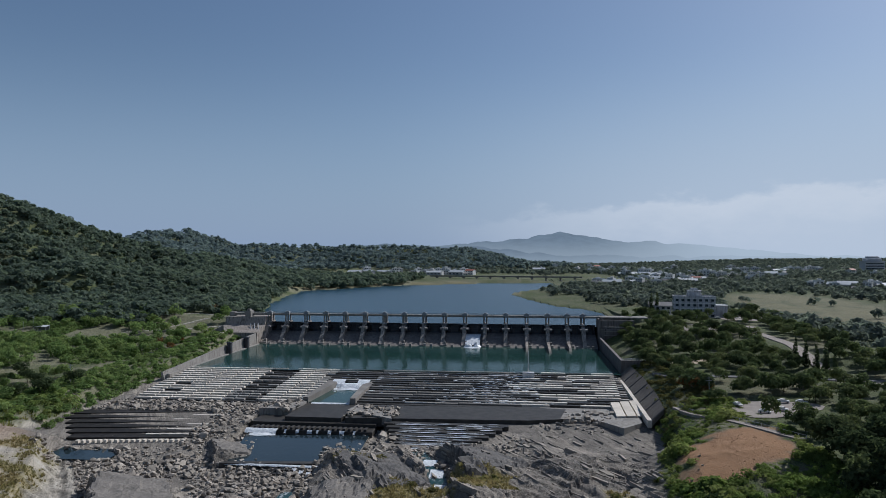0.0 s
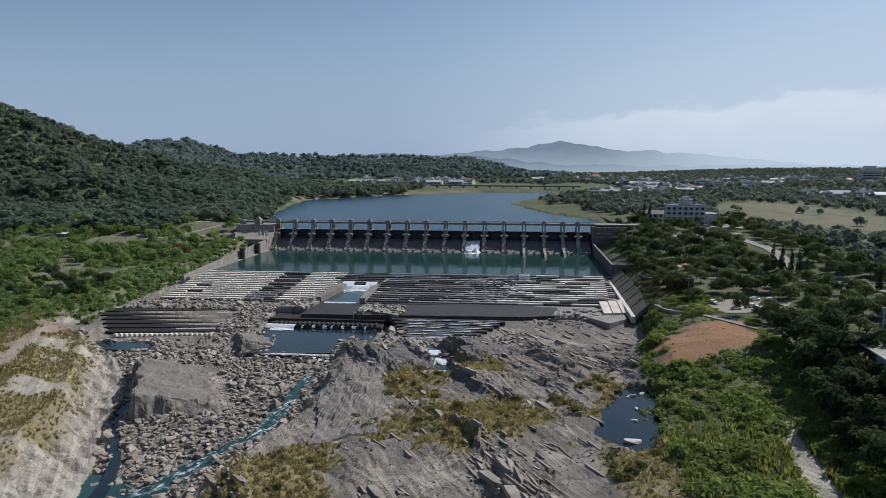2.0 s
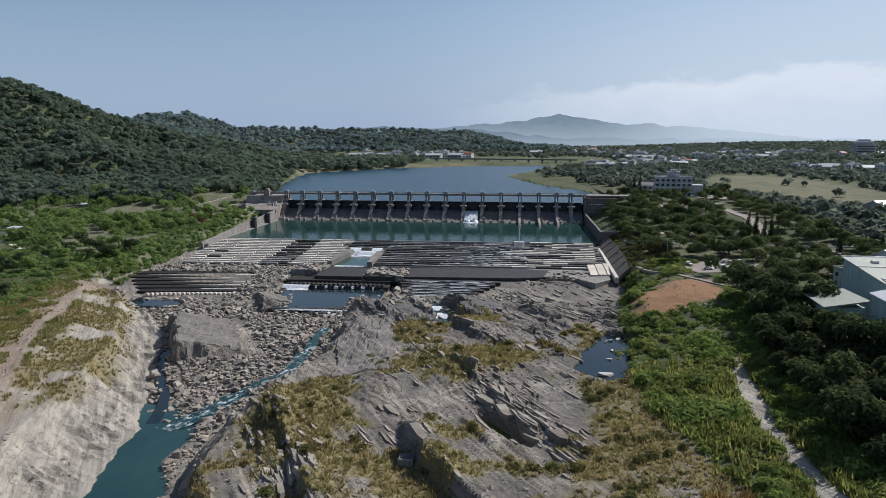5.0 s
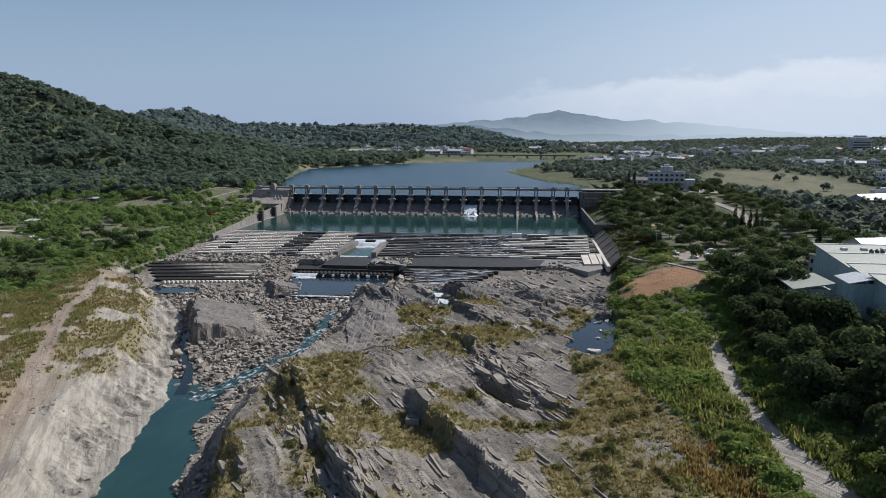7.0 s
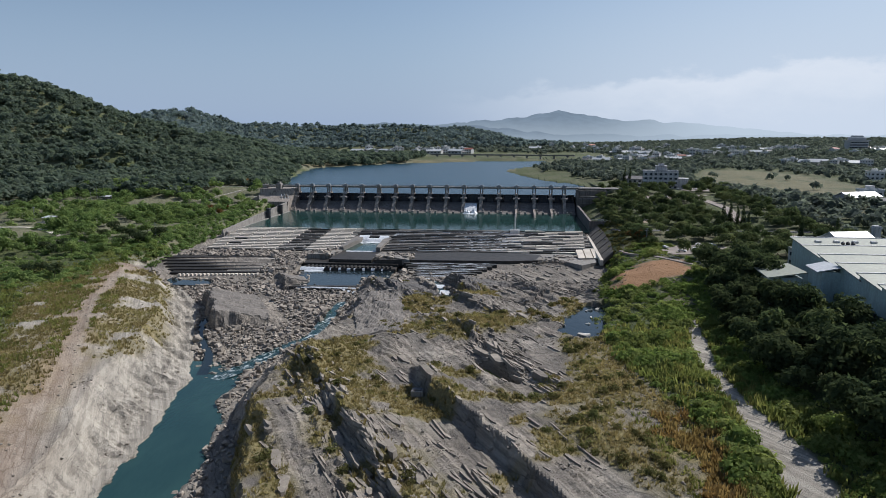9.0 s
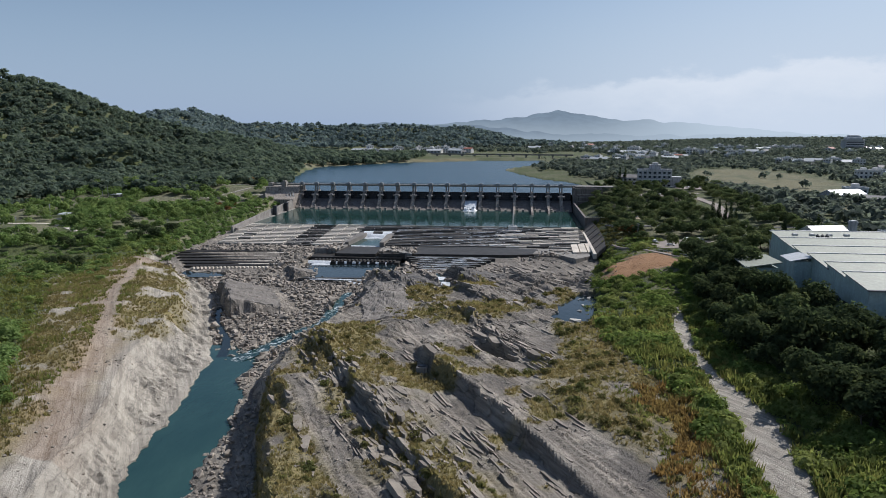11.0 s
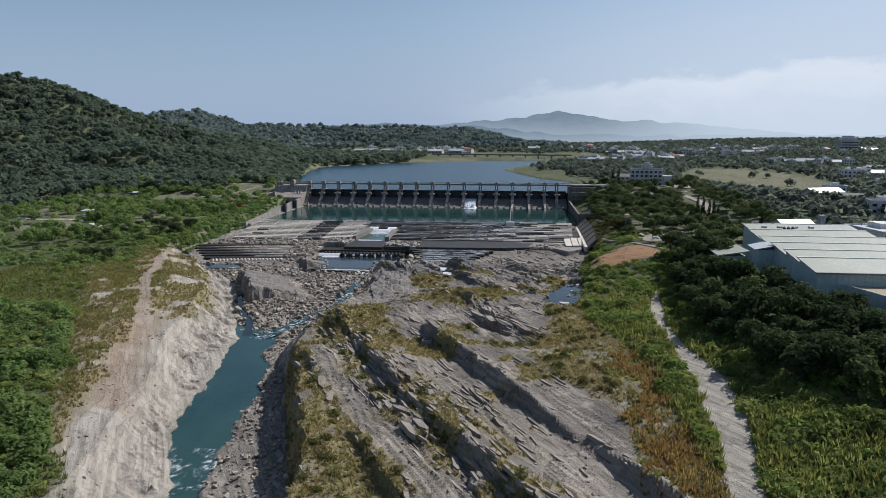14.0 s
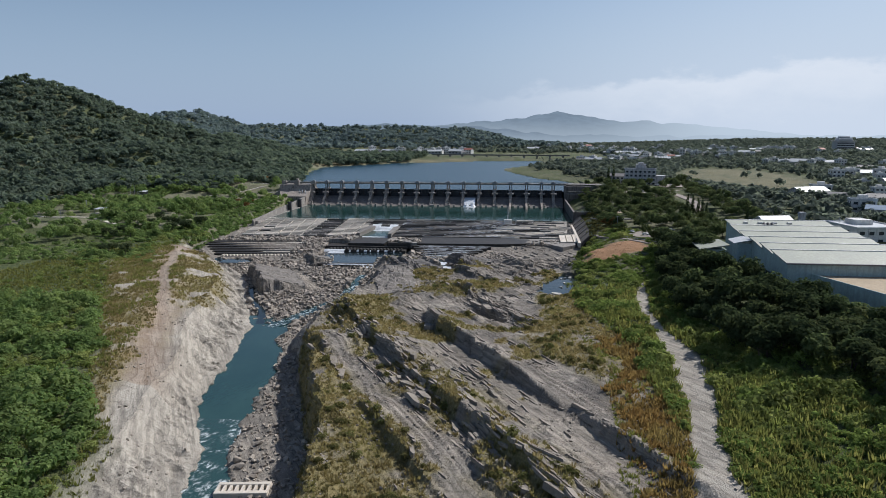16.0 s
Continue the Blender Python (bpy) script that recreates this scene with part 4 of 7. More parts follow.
for q in range(3):
    part("brace", Solid().rod((-150 + 3 * q, -9, 14), (-147 + 3 * q, -16, 9.5), 0.35), M_GREY, ab)

wl_s = thing("training_wall", "stained concrete side wall along the pool", "wall")
pr = [(-22, 8.2), (-60, 6.3), (-100, 4.4), (-152, 1.6)]
for (ya, za), (yb, zb) in zip(pr, pr[1:]):
    sl = Solid()
    v = [(-141.6, ya, -5), (-139.2, ya, -5), (-140.2, ya, za), (-141.4, ya, za), (-141.6, yb, -5), (-139.2, yb, -5), (-140.2, yb, zb), (-141.4, yb, zb)]
    sl.add(v, [(0, 1, 2, 3), (7, 6, 5, 4), (0, 4, 5, 1), (1, 5, 6, 2), (2, 6, 7, 3), (3, 7, 4, 0)])
    part("wall_panel", sl, M_CONC, wl_s)
part("footing", Solid().box(-139.4, -137.4, -150, -22, -5, 0.5, cut=0.15), M_CONC, wl_s)
for yy in (-72, -44):
    part("gauge_tower", Solid().box(-139.5, -136.8, yy - 1.4, yy + 1.4, -5, 8.2, cut=0.25).box(-139.9, -136.4, yy - 1.8, yy + 1.8, 7.4, 7.9), M_STEEL, wl_s, "dark square gauge tower")

# side wall and abutment block reuse the concrete with shade in its colour
wr = thing("training_wall", "dark stained concrete side wall with a thin fence", "wall")
part("wall_panel", Solid().prism([(6, -5), (6, 20), (-6, 20), (-8, 7.2), (-113, 6.9), (-113, -5)], 113.9, 115.4), M_SHADE_CONC, wr)
part("wall_panel", Solid().box(113.9, 136, -114.4, -113, -5, 6.9), M_SHADE_CONC, wr)
fs = Solid()
for q in np.arange(115, 136, 1.4):
    fs.box(q - 0.07, q + 0.07, -113.8, -113.6, 6.9, 8.0)
fs.box(114.6, 136, -113.76, -113.64, 7.9, 8.05).box(114.6, 136, -113.76, -113.64, 7.4, 7.5)
part("fence", fs, M_WHITE, wr, "white pipe fence")
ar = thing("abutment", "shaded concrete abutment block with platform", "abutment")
part("block", Solid().box(115.4, 140, -5, 14, 2, 19.4, cut=0.3).box(115.4, 134, -8.5, -5, 2, 13, cut=0.3), M_SHADE_CONC, ar)
part("platform", Solid().box(116, 150, -3, 10, 20.4, 21.2, cut=0.15).box(118, 119, -2, -1, 19.4, 20.4).box(138, 139, -2, -1, 19.4, 20.4), M_CONC, ar)
for z in (10.2, 13.4, 16.4):
    part("ledge", Solid().box(117, 132, -9.6, -8.5, z - 2, z - 1.6), M_CONC, ar)

rv_ = thing("revetment", "brown-grey stone revetment with concrete ribs", "revetment")
foot = [(112.6, -116, -2.6), (112.4, -150, -3.0), (111.5, -190, -3.6), (110.5, -216, -4.2)]
topp = [(119, -118, 3.2), (119.5, -150, 3.4), (118.5, -190, 2.6), (116.5, -214, 1.6)]
for (a, b), (c, d) in zip(zip(foot, foot[1:]), zip(topp, topp[1:])):
    a, b, c, d = ((q[0], q[1], q[2] + 0.9) for q in (a, b, c, d))
    v = [(*a[:2], a[2] - 2), (*b[:2], b[2] - 2), (*d[:2], d[2] - 2), (*c[:2], c[2] - 2), a, b, d, c]
    part("stone_face", Solid().add(v, BOX_F), M_REVET, rv_)
for t in np.linspace(0, 1, 7):
    y = -117 - 97 * t
    fx, tx = np.interp(-y, [116, 150, 190, 216], [112.6, 112.4, 111.5, 110.5]), np.interp(-y, [116, 150, 190, 216], [119, 119.5, 118.5, 116.5])
    fz, tz = np.interp(-y, [116, 150, 190, 216], [-2.6, -3.0, -3.6, -4.2]), np.interp(-y, [116, 150, 190, 216], [3.2, 3.4, 2.6, 1.6])
    part("rib", Solid().rod((fx, y, fz + 0.95), (tx, y, tz + 0.95), 0.35, 0.35, 5), M_DAMP, rv_)
part("kerb", Solid().slab([(109.4, -216), (111.2, -216), (113.2, -116), (111.6, -116)], -5, -1.9), M_BEAM, rv_)

pole = thing("marker_pole", "white marker pole on a pale concrete block", "pole", (61.5, -131, 0))
part("footing", Solid().box(-3.2, 3.2, -1.6, 1.6, -2, 2.2, cut=0.2), M_WHITE, pole)
part("staff", Solid().rod((0, 0, 2.2), (0, 0, 13.5), 0.38, 0.3), M_WHITE, pole)


# ---- white water ----
def foam_curtain(x0, x1, y, z0, z1, lean, seed, name="white_water", bulge=0.5):
    """Falling water: a ragged curtain with folds, lean metres downstream."""
    r = np.random.default_rng(seed)
    nxx, nzz = max(4, int((x1 - x0) / 0.5)), 7
    v = []
    for j in range(nzz):
        t = j / (nzz - 1)
        for i in range(nxx):
            u = i / (nxx - 1)
            fold = 0.25 * math.sin(u * (x1 - x0) * 1.7 + seed) + r.uniform(-bulge, bulge) * (0.2 + t)
            v.append((x0 + u * (x1 - x0) + r.uniform(-0.15, 0.15) * t, y - lean * t ** 0.8 - abs(fold) * t, z0 + (z1 - z0) * t ** 1.4 + r.uniform(-0.12, 0.25) * t))
    f = [(j * nxx + i, j * nxx + i + 1, (j + 1) * nxx + i + 1, (j + 1) * nxx + i) for j in range(nzz - 1) for i in range(nxx - 1)]
    me = mesh_of(name, v, f, M_FOAM, True)
    return tagged(new(name, me), "white falling water spilling over the concrete", "water", kind="stuff")


def foam_heap(cx, cy, z, rx, ry, h, seed):
    """Boiling foam: a low lumpy mound."""
    r = np.random.default_rng(seed)
    v, f, m = [], [], 16
    for j in range(6):
        for i in range(m):
            q = (j / 5) * (1 + r.uniform(-0.25, 0.2))
            a = 2 * math.pi * i / m
            v.append((cx + rx * q * math.cos(a), cy + ry * q * math.sin(a), z + h * (1 - (j / 5) ** 1.5) * r.uniform(0.4, 1.2) + 0.03))
    f = [(j * m + i, (j + 1) * m + i, (j + 1) * m + (i + 1) % m, j * m + (i + 1) % m) for j in range(5) for i in range(m)] + [tuple(range(m))]
    me = mesh_of("foam", v, f, M_FOAM, True)
    return tagged(new("foam", me), "white boiling foam on the water", "water", kind="stuff")


def foam_blobs(rows, seed, label):
    """Small ragged patches of foam, each a low irregular dome."""
    r = np.random.default_rng(seed)
    v, f = [], []
    for cx, cy, z, rx, ry, a in rows:
        k, m = len(v), 9
        v.append((cx, cy, z + 0.12 + 0.1 * min(rx, ry)))
        for i in range(m):
            q, t = r.uniform(0.45, 1.2), 2 * math.pi * i / m
            dx, dy = rx * q * math.cos(t), ry * q * math.sin(t)
            v.append((cx + dx * math.cos(a) - dy * math.sin(a), cy + dx * math.sin(a) + dy * math.cos(a), z - 0.05))
        f += [(k, k + 1 + i, k + 1 + (i + 1) % m) for i in range(m)]
    return tagged(new("foam", mesh_of("foam", v, f, M_FOAM)), label, "water", kind="stuff")


bx = PIERS[10] + 1.5
foam_curtain(bx, bx + 10.8, -3.0, 7.4, 0.3, 15, 5)
foam_heap(bx + 3.2, -20, 0, 3.6, 3.0, 2.6, 6)
foam_heap(bx + 8.6, -19.5, 0, 3.2, 2.6, 3.4, 7)
foam_heap(bx + 5.5, -23.5, 0, 5.5, 2.4, 0.8, 8)

# ---- stepped apron ----
apron = thing("stepped_apron", "rows of weathered and wet concrete beams stepping down below the pool", "apron")
AP_ROWS, AP_STEP, AP_DROP = 15, 4.55, 0.27
HALF = {}


def beam_mesh(kind, w, mat):
    key = (kind, round(w, 2))
    if key not in HALF:
        HALF[key] = Solid().box(-w / 2, w / 2, -0.95, 0.95, -1.2, 0, cut=0.14).mesh("beam", mat)
    return HALF[key]


r0 = random.Random(11)
for j in range(AP_ROWS):
    y, z = -122.5 - AP_STEP * j, 0.2 - AP_DROP * j
    xw = 62 + r0.uniform(-22, 10)
    runs = [(-141 + 0.5 * j, -87, "L"), (-70, -47, "L"), (-21, xw, "W"), (xw, 109 - 0.3 * j, "R")]
    runs += [(-87, -70, "M")] if j % 2 == 0 or j > 10 else []
    runs += [(-47, -21, "W")] if j < 6 else []
    for lo, hi, kind in runs:
        x = lo + (r0.uniform(-3, 0) if kind != "L" else 0)
        while x < hi - 1:
            w = {"L": 9.0, "M": 5.6, "W": r0.uniform(16, 34), "R": 14.0}[kind]
            mat = {"L": M_BEAM, "M": M_CONC, "W": M_WET, "R": M_BEAM}[kind]
            if kind == "W" and x > 30 and r0.random() < 0.3 * (x - 30) / 36:
                mat, kd = M_BEAM, "R"
            elif kind == "W" and r0.random() < 0.66:
                mat, kd = M_DAMP, "D"
            else:
                kd = kind
            if kind == "R" and r0.random() < 0.25 + 0.3 * (x < 80):
                mat, kd = M_WET, "W"
            w = min(w, hi - x)
            if w > 1.5 and r0.random() > (0.03 if kind != "M" else 0.2):
                ob = new("beam", beam_mesh(kd, w - 0.35, mat))
                ob.parent = apron
                ob.location = (x + w / 2, y + (x + 20) * 0.02 + r0.uniform(-0.08, 0.08), z + r0.uniform(-0.06, 0.08))
                ob.rotation_euler = (r0.uniform(-0.03, 0.03), r0.uniform(-0.008, 0.008), r0.uniform(-0.008, 0.008))
            x += w
    part("wet_tread", Solid().box(-47 if j < 6 else -21, 66, y - 3.6, y - 1.0, -6, z - 0.6), M_WET, apron)
    # dark concrete chosen here to keep the gaps between pale beams dark
    part("tread", Solid().box(-141 + 0.5 * j, -47, y - 3.6, y - 1.0, -6, z - 0.85), M_WET, apron)
    part("tread", Solid().box(66, 110, y - 3.6, y - 1.0, -6, z - 0.7), M_CONC if j % 3 else M_WET, apron)
# white blobs for running water, with its sparkle and edge glints modelled in
bl_ = []
for k in range(300):
    j = r0.randrange(0, 14)
    x = r0.gauss(46, 10) if k < 230 else r0.uniform(-40, 95)
    y = -122.5 - AP_STEP * j + (x + 20) * 0.02
    bl_.append((x, y - r0.uniform(1.0, 2.4), -0.3 - AP_DROP * j, r0.uniform(0.4, 2.4), r0.uniform(0.2, 0.45), 0))
for k in range(110):
    j = r0.randrange(0, 15)
    x = r0.uniform(-44 if j < 5 else -18, 72)
    bl_.append((x, -122.5 - AP_STEP * j + (x + 20) * 0.02 - 0.98, 0.16 - AP_DROP * j, r0.uniform(2.5, 9.0), r0.uniform(0.06, 0.15), 0))
foam_blobs(bl_, 101, "thin white water and its glints on the wet beams")

# notch channel
notch_ch = thing("notch_channel", "wet concrete sluice notch with slanted side walls", "channel")
part("side_wall", Solid().slab([(-47, -190), (-44.5, -190), (-41, -152), (-44, -146), (-47, -146)], -6, -1.6), M_DAMP, notch_ch)
part("side_wall", Solid().slab([(-24, -190), (-21.2, -190), (-21.2, -146), (-23, -148), (-26, -156)], -6, -1.7), M_DAMP, notch_ch)
part("floor", Solid().box(-46.5, -21, -216, -149, -7, -4.6), M_WET, notch_ch)
part("ramp", Solid().slab([(-62, -207), (-47, -205), (-45, -190), (-52, -189)], -7, -3.4), M_CONC, notch_ch)
part("ramp", Solid().slab([(-21, -206), (2, -219), (0, -211), (-19, -194)], -7, -3.5), M_CONC, notch_ch)
sheet("water_notch", [(-44.5, -189), (-24, -189), (-26, -152), (-41, -150)], -4.3, M_POOL, "green water below the sluice notch")
foam_curtain(-44, -37, -147, -0.9, -4.2, 7, 21)
foam_curtain(-38, -28, -151.5, -2.0, -4.3, 4, 22)
foam_curtain(-30, -23.5, -147, -0.9, -4.2, 8, 23)
foam_heap(-35, -157, -4.3, 8, 3.4, 0.7, 24)
foam_curtain(-43, -24, -189, -4.2, -4.7, 1.2, 24)

# lower slabs
lower = thing("lower_apron", "flat dark wet concrete slab with pale corner slabs", "apron")
part("wet_slab", Solid().slab([(-19, -217), (60, -213), (77, -208.5), (80, -190.5), (66, -189), (-20, -192)], -8, -4.15), M_WET, lower)
part("dry_slab", Solid().slab([(74, -209), (88, -208), (99, -222), (108, -212), (110, -190), (78, -190)], -8, -4.0), M_CONC, lower)
for q in range(3):
    x = 98.5 + 4.6 * q
    part("inclined_slab", Solid().add([(x, -205 + q, -3.9), (x + 4, -204 + q, -3.9), (x + 4, -184 + 4 * q * 0.6, -3.9), (x, -185 + 4 * q * 0.6, -3.9), (x, -205 + q, -3.2), (x + 4, -204 + q, -3.2), (x + 4, -184 + 4 * q * 0.6, -1.6), (x, -185 + 4 * q * 0.6, -1.6)], BOX_F), M_BEAM, lower)
casc = thing("cascade_steps", "dark wet concrete steps streaked with white water", "steps")
for k in range(7):
    y, z = -218 - 3.6 * k, -4.9 - 0.62 * k
    x0, x1 = -1 + 1.6 * k, 52 - 2.6 * k
    part("step", Solid().box(x0, x1, y - 3.5, y, -12, z, cut=0.15), M_WET, casc)
    cas = [(r0.uniform(x0 + 4, x1 - 4), y - r0.uniform(0.4, 3.3), z + 0.02, r0.uniform(1.5, 6.0), r0.uniform(0.1, 0.3), 0) for q in range(9)]
    cas += [(r0.uniform(x0 + 6, x1 - 6), y - 3.55, z - 0.2, r0.uniform(2.0, 7.0), r0.uniform(0.25, 0.5), 0) for q in range(9)]
    foam_blobs(cas, 210 + k, "white water streaks on the dark steps")
fv = []
for k, (x0, y0, z0) in enumerate(FALL):
    fv += [(x0 + q * 2.9, y0 + 0.3 * q, z0) for q in (-1, -0.4, 0.4, 1)]
tagged(new("water_fall", mesh_of("water_fall", fv, [(4 * k + q, 4 * k + q + 4, 4 * k + q + 5, 4 * k + q + 1) for k in range(len(FALL) - 1) for q in range(3)], M_RUSH)), "dark and white water tumbling between the dark rocks", "water", kind="structure")
foam_curtain(21.5, 26.5, -256, -9.0, -10.2, 5, 313)
foam_curtain(25, 30, -264, -9.9, -12.2, 8, 314)
foam_curtain(27.5, 31.5, -275, -11.4, -12.7, 5, 315)
foam_heap(30, -283, -12.7, 2.6, 2.2, 0.6, 316)

# toothed weir and its pool
tw = thing("toothed_weir", "low dark concrete weir with square teeth", "weir")
part("sill", Solid().box(-60, -5, -226, -219, -12, -7.8, cut=0.2), M_WET, tw)
part("bench", Solid().slab([(-62, -219), (-5, -219), (-5, -214), (-60, -206)], -10, -6.4), M_WET, tw)
for q in range(22):
    x = -57 + 2.3 * q
    part("tooth", Solid().box(x, x + 1.2, -225.6, -222, -7.8, -6.8, cut=0.12), M_WET, tw)
part("end_sill", Solid().slab([(-52, -269), (-2, -264), (-2, -261.5), (-52, -266.5)], -13, -8.9), M_WET, tw)
for j in range(4):
    for q in range(16):
        x = -30 + 1.9 * q
        part("apron_tooth", Solid().box(x, x + 1.1, -271.5 - 2.6 * j, -270 - 2.6 * j, -13.5, -9.6 - 0.6 * j, cut=0.12), M_WET, tw)
foam_curtain(-60, -46, -225.7, -7.4, -8.9, 2.6, 31)
for q, x in enumerate((-43, -38, -33, -29, -24, -19, -13)):
    foam_curtain(x, x + 0.9 + 0.6 * (q % 3), -225.8, -7.6, -8.9, 1.0, 40 + q)
foam_heap(-52, -229.5, -9, 6, 2.4, 0.7, 50)
foam_curtain(-50, -10, -267.8, -8.95, -9.5, 0.8, 51, bulge=0.2)
for q in range(6):
    foam_curtain(-24 + 3 * q, -22.4 + 3 * q, -270 - 1.2 * q, -9.4 - 0.2 * q, -12.4, 3.2, 60 + q)

# dark stepped terrace
dt = thing("dark_terrace", "long dark wet concrete steps with pale broken edges", "terrace")
for k in range(6):
    t = k / 6
    ax, ay = -151 + 26 * t, -211 - 34 * t
    bx2, by2 = -70 - 4 * t, -199 - 40 * t
    z = -5.6 - 0.55 * k
    ang = math.atan2(by2 - ay, bx2 - ax)
    L = math.hypot(bx2 - ax, by2 - ay)
    cx, cy = (ax + bx2) / 2, (ay + by2) / 2
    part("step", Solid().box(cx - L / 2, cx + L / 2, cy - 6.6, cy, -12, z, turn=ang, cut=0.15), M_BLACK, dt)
    part("edge_beam", Solid().box(cx + L / 2 - 16 - 5 * (k % 3), cx + L / 2 - 2, cy - 0.7, cy + 0.5, z - 1, z + 0.35, turn=ang, cut=0.1), M_BEAM, dt)
for q in range(20):
    part("tooth", Solid().box(-122 + 2.2 * q, -120.7 + 2.2 * q, -250 + 0.32 * q, -248.4 + 0.32 * q, -12, -8.2, cut=0.1), M_BEAM, dt)


# ---- growth ----
def leaf_cloud(rng, lobes, count, size, flat=0.55):
    """Leaf clumps as small tilted blades over the lobes of a crown. lobes: rows of x, y, z, rx, rz."""
    lobes = np.asarray(lobes, float)
    wgt = lobes[:, 3] ** 2
    pick = rng.choice(len(lobes), count, p=wgt / wgt.sum())
    d = rng.normal(size=(count, 3))
    d[:, 2] = d[:, 2] * 0.9 + 0.35
    d /= np.linalg.norm(d, axis=1)[:, None]
    lb = lobes[pick]
    rad = rng.uniform(0.72, 1.08, count)[:, None]
    c = lb[:, :3] + d * rad * np.stack([lb[:, 3], lb[:, 3], lb[:, 4]], 1)
    nrm = d * 0.85 + rng.normal(size=(count, 3)) * 0.34 + np.array([0, 0, 0.5])
    nrm /= np.linalg.norm(nrm, axis=1)[:, None]
    a = np.cross(nrm, rng.normal(size=(count, 3)))
    a /= np.linalg.norm(a, axis=1)[:, None]
    b = np.cross(nrm, a)
    sz = size * rng.uniform(0.55, 1.25, count)[:, None]
    bend = nrm * sz * rng.uniform(-0.35, 0.1, count)[:, None]
    v = np.stack([c - a * sz - b * sz * 0.6, c + a * sz - b * sz * 0.6 + bend, c + b * sz * 1.15], 1).reshape(-1, 3)
    f = np.arange(3 * count).reshape(-1, 3)
    return v, f


def crown_lobes(rng, n, r, h, base):
    """Lobes of a spreading crown of radius r from base to base + h."""
    out = [(0, 0, base + 0.55 * h, 0.62 * r, 0.42 * h)]
    for k in range(n):
        a = 2 * math.pi * (k + rng.uniform(-0.3, 0.3)) / n
        q = r * rng.uniform(0.42, 0.68)
        out.append((q * math.cos(a), q * math.sin(a), base + h * rng.uniform(0.25, 0.72), r * rng.uniform(0.3, 0.48), h * rng.uniform(0.2, 0.32)))
    return out


def trunk_solid(rng, h, r, limbs):
    t = Solid()
    p, pr_ = Vector((0, 0, -0.6)), r
    bend = Vector((rng.uniform(-0.1, 0.1), rng.uniform(-0.1, 0.1), 1))
    for k in range(3):
        q = p + bend * (h / 3 + 0.2)
        t.rod(p, q, pr_, pr_ * 0.75, 7)
        p, pr_ = q, pr_ * 0.75
        bend = (bend + Vector((rng.uniform(-0.2, 0.2), rng.uniform(-0.2, 0.2), 0.1))).normalized()
    for k in range(limbs):
        a = 2 * math.pi * k / limbs + rng.uniform(-0.4, 0.4)
        st_ = p * rng.uniform(0.6, 0.95)
        t.rod(st_, st_ + Vector((math.cos(a) * h * 0.4, math.sin(a) * h * 0.4, h * rng.uniform(0.3, 0.5))), pr_ * 0.7, pr_ * 0.25, 5)
    return t


def tree_kind(name, label, seed, h, r, leaves, size, leaf, lobes=8, trunk=0.28):
    rng = np.random.default_rng(seed)
    ob = thing(name, label, "tree")
    part("trunk", trunk_solid(rng, h * 0.4, trunk, 5), M_BARK, ob)
    v, f = leaf_cloud(rng, crown_lobes(rng, lobes, r, h * 0.72, h * 0.28), leaves, size)
    part("crown", quick_mesh("crown", v, f, leaf), M_LEAF, ob)
    return ob


def slim_kind(seed, h, r, leaf):
    rng = np.random.default_rng(seed)
    ob = thing("conifer_tree", "dark narrow upright conifer", "tree")
    part("trunk", trunk_solid(rng, h * 0.5, 0.25, 3), M_BARK, ob)
    lobes = [(rng.uniform(-0.3, 0.3), rng.uniform(-0.3, 0.3), h * q, r * (1.05 - 0.8 * q), h * 0.09) for q in np.linspace(0.12, 0.97, 10)]
    v, f = leaf_cloud(rng, lobes, 700, 0.42)
    part("crown", quick_mesh("crown", v, f, leaf), leaf, ob)
    return ob


def settle(ob, x, y, scale, turn, sink=0.3):
    return pose(x, y, hz(x, y) - sink, 0, 0, turn) @ Matrix.Scale(scale, 4)


def scatter(step, x0, x1, y0, y1, seed, jitter=0.8):
    rng = np.random.default_rng(seed)
    a, b = np.meshgrid(np.arange(x0, x1, step), np.arange(y0, y1, step))
    p = np.stack([a.ravel(), b.ravel()], 1) + rng.uniform(-0.5, 0.5, (a.size, 2)) * step * jitter * 2
    return p[:, 0], p[:, 1], rng


def many(name, templates, x, y, scale, mat, label, category, seed, sink=0.3, zs=None, flat=None):
    """One joined mesh of many turned and scaled copies of small templates."""
    rng = np.random.default_rng(seed)
    z = height(x, y) - sink if zs is None else zs
    kind = rng.integers(0, len(templates), len(x))
    av, af, base = [], [], 0
    for k, (tv, tf) in enumerate(templates):
        m = np.where(kind == k)[0]
        if not len(m):
            continue
        a = rng.uniform(0, 2 * np.pi, len(m))
        c, sn = np.cos(a)[:, None], np.sin(a)[:, None]
        sc = scale[m][:, None]
        vx = (tv[None, :, 0] * c - tv[None, :, 1] * sn) * sc + x[m][:, None]
        vy = (tv[None, :, 0] * sn + tv[None, :, 1] * c) * sc + y[m][:, None]
        vz = tv[None, :, 2] * sc * (rng.uniform(0.8, 1.2, len(m))[:, None]) + z[m][:, None]
        av.append(np.stack([vx, vy, vz], 2).reshape(-1, 3))
        af.append((tf[None] + (base + np.arange(len(m)) * len(tv))[:, None, None]).reshape(-1, tf.shape[1]))
        base += len(m) * len(tv)
    me = quick_mesh(name, np.concatenate(av), np.concatenate(af), mat)
    return tagged(new(name, me), label, category, kind="stuff")


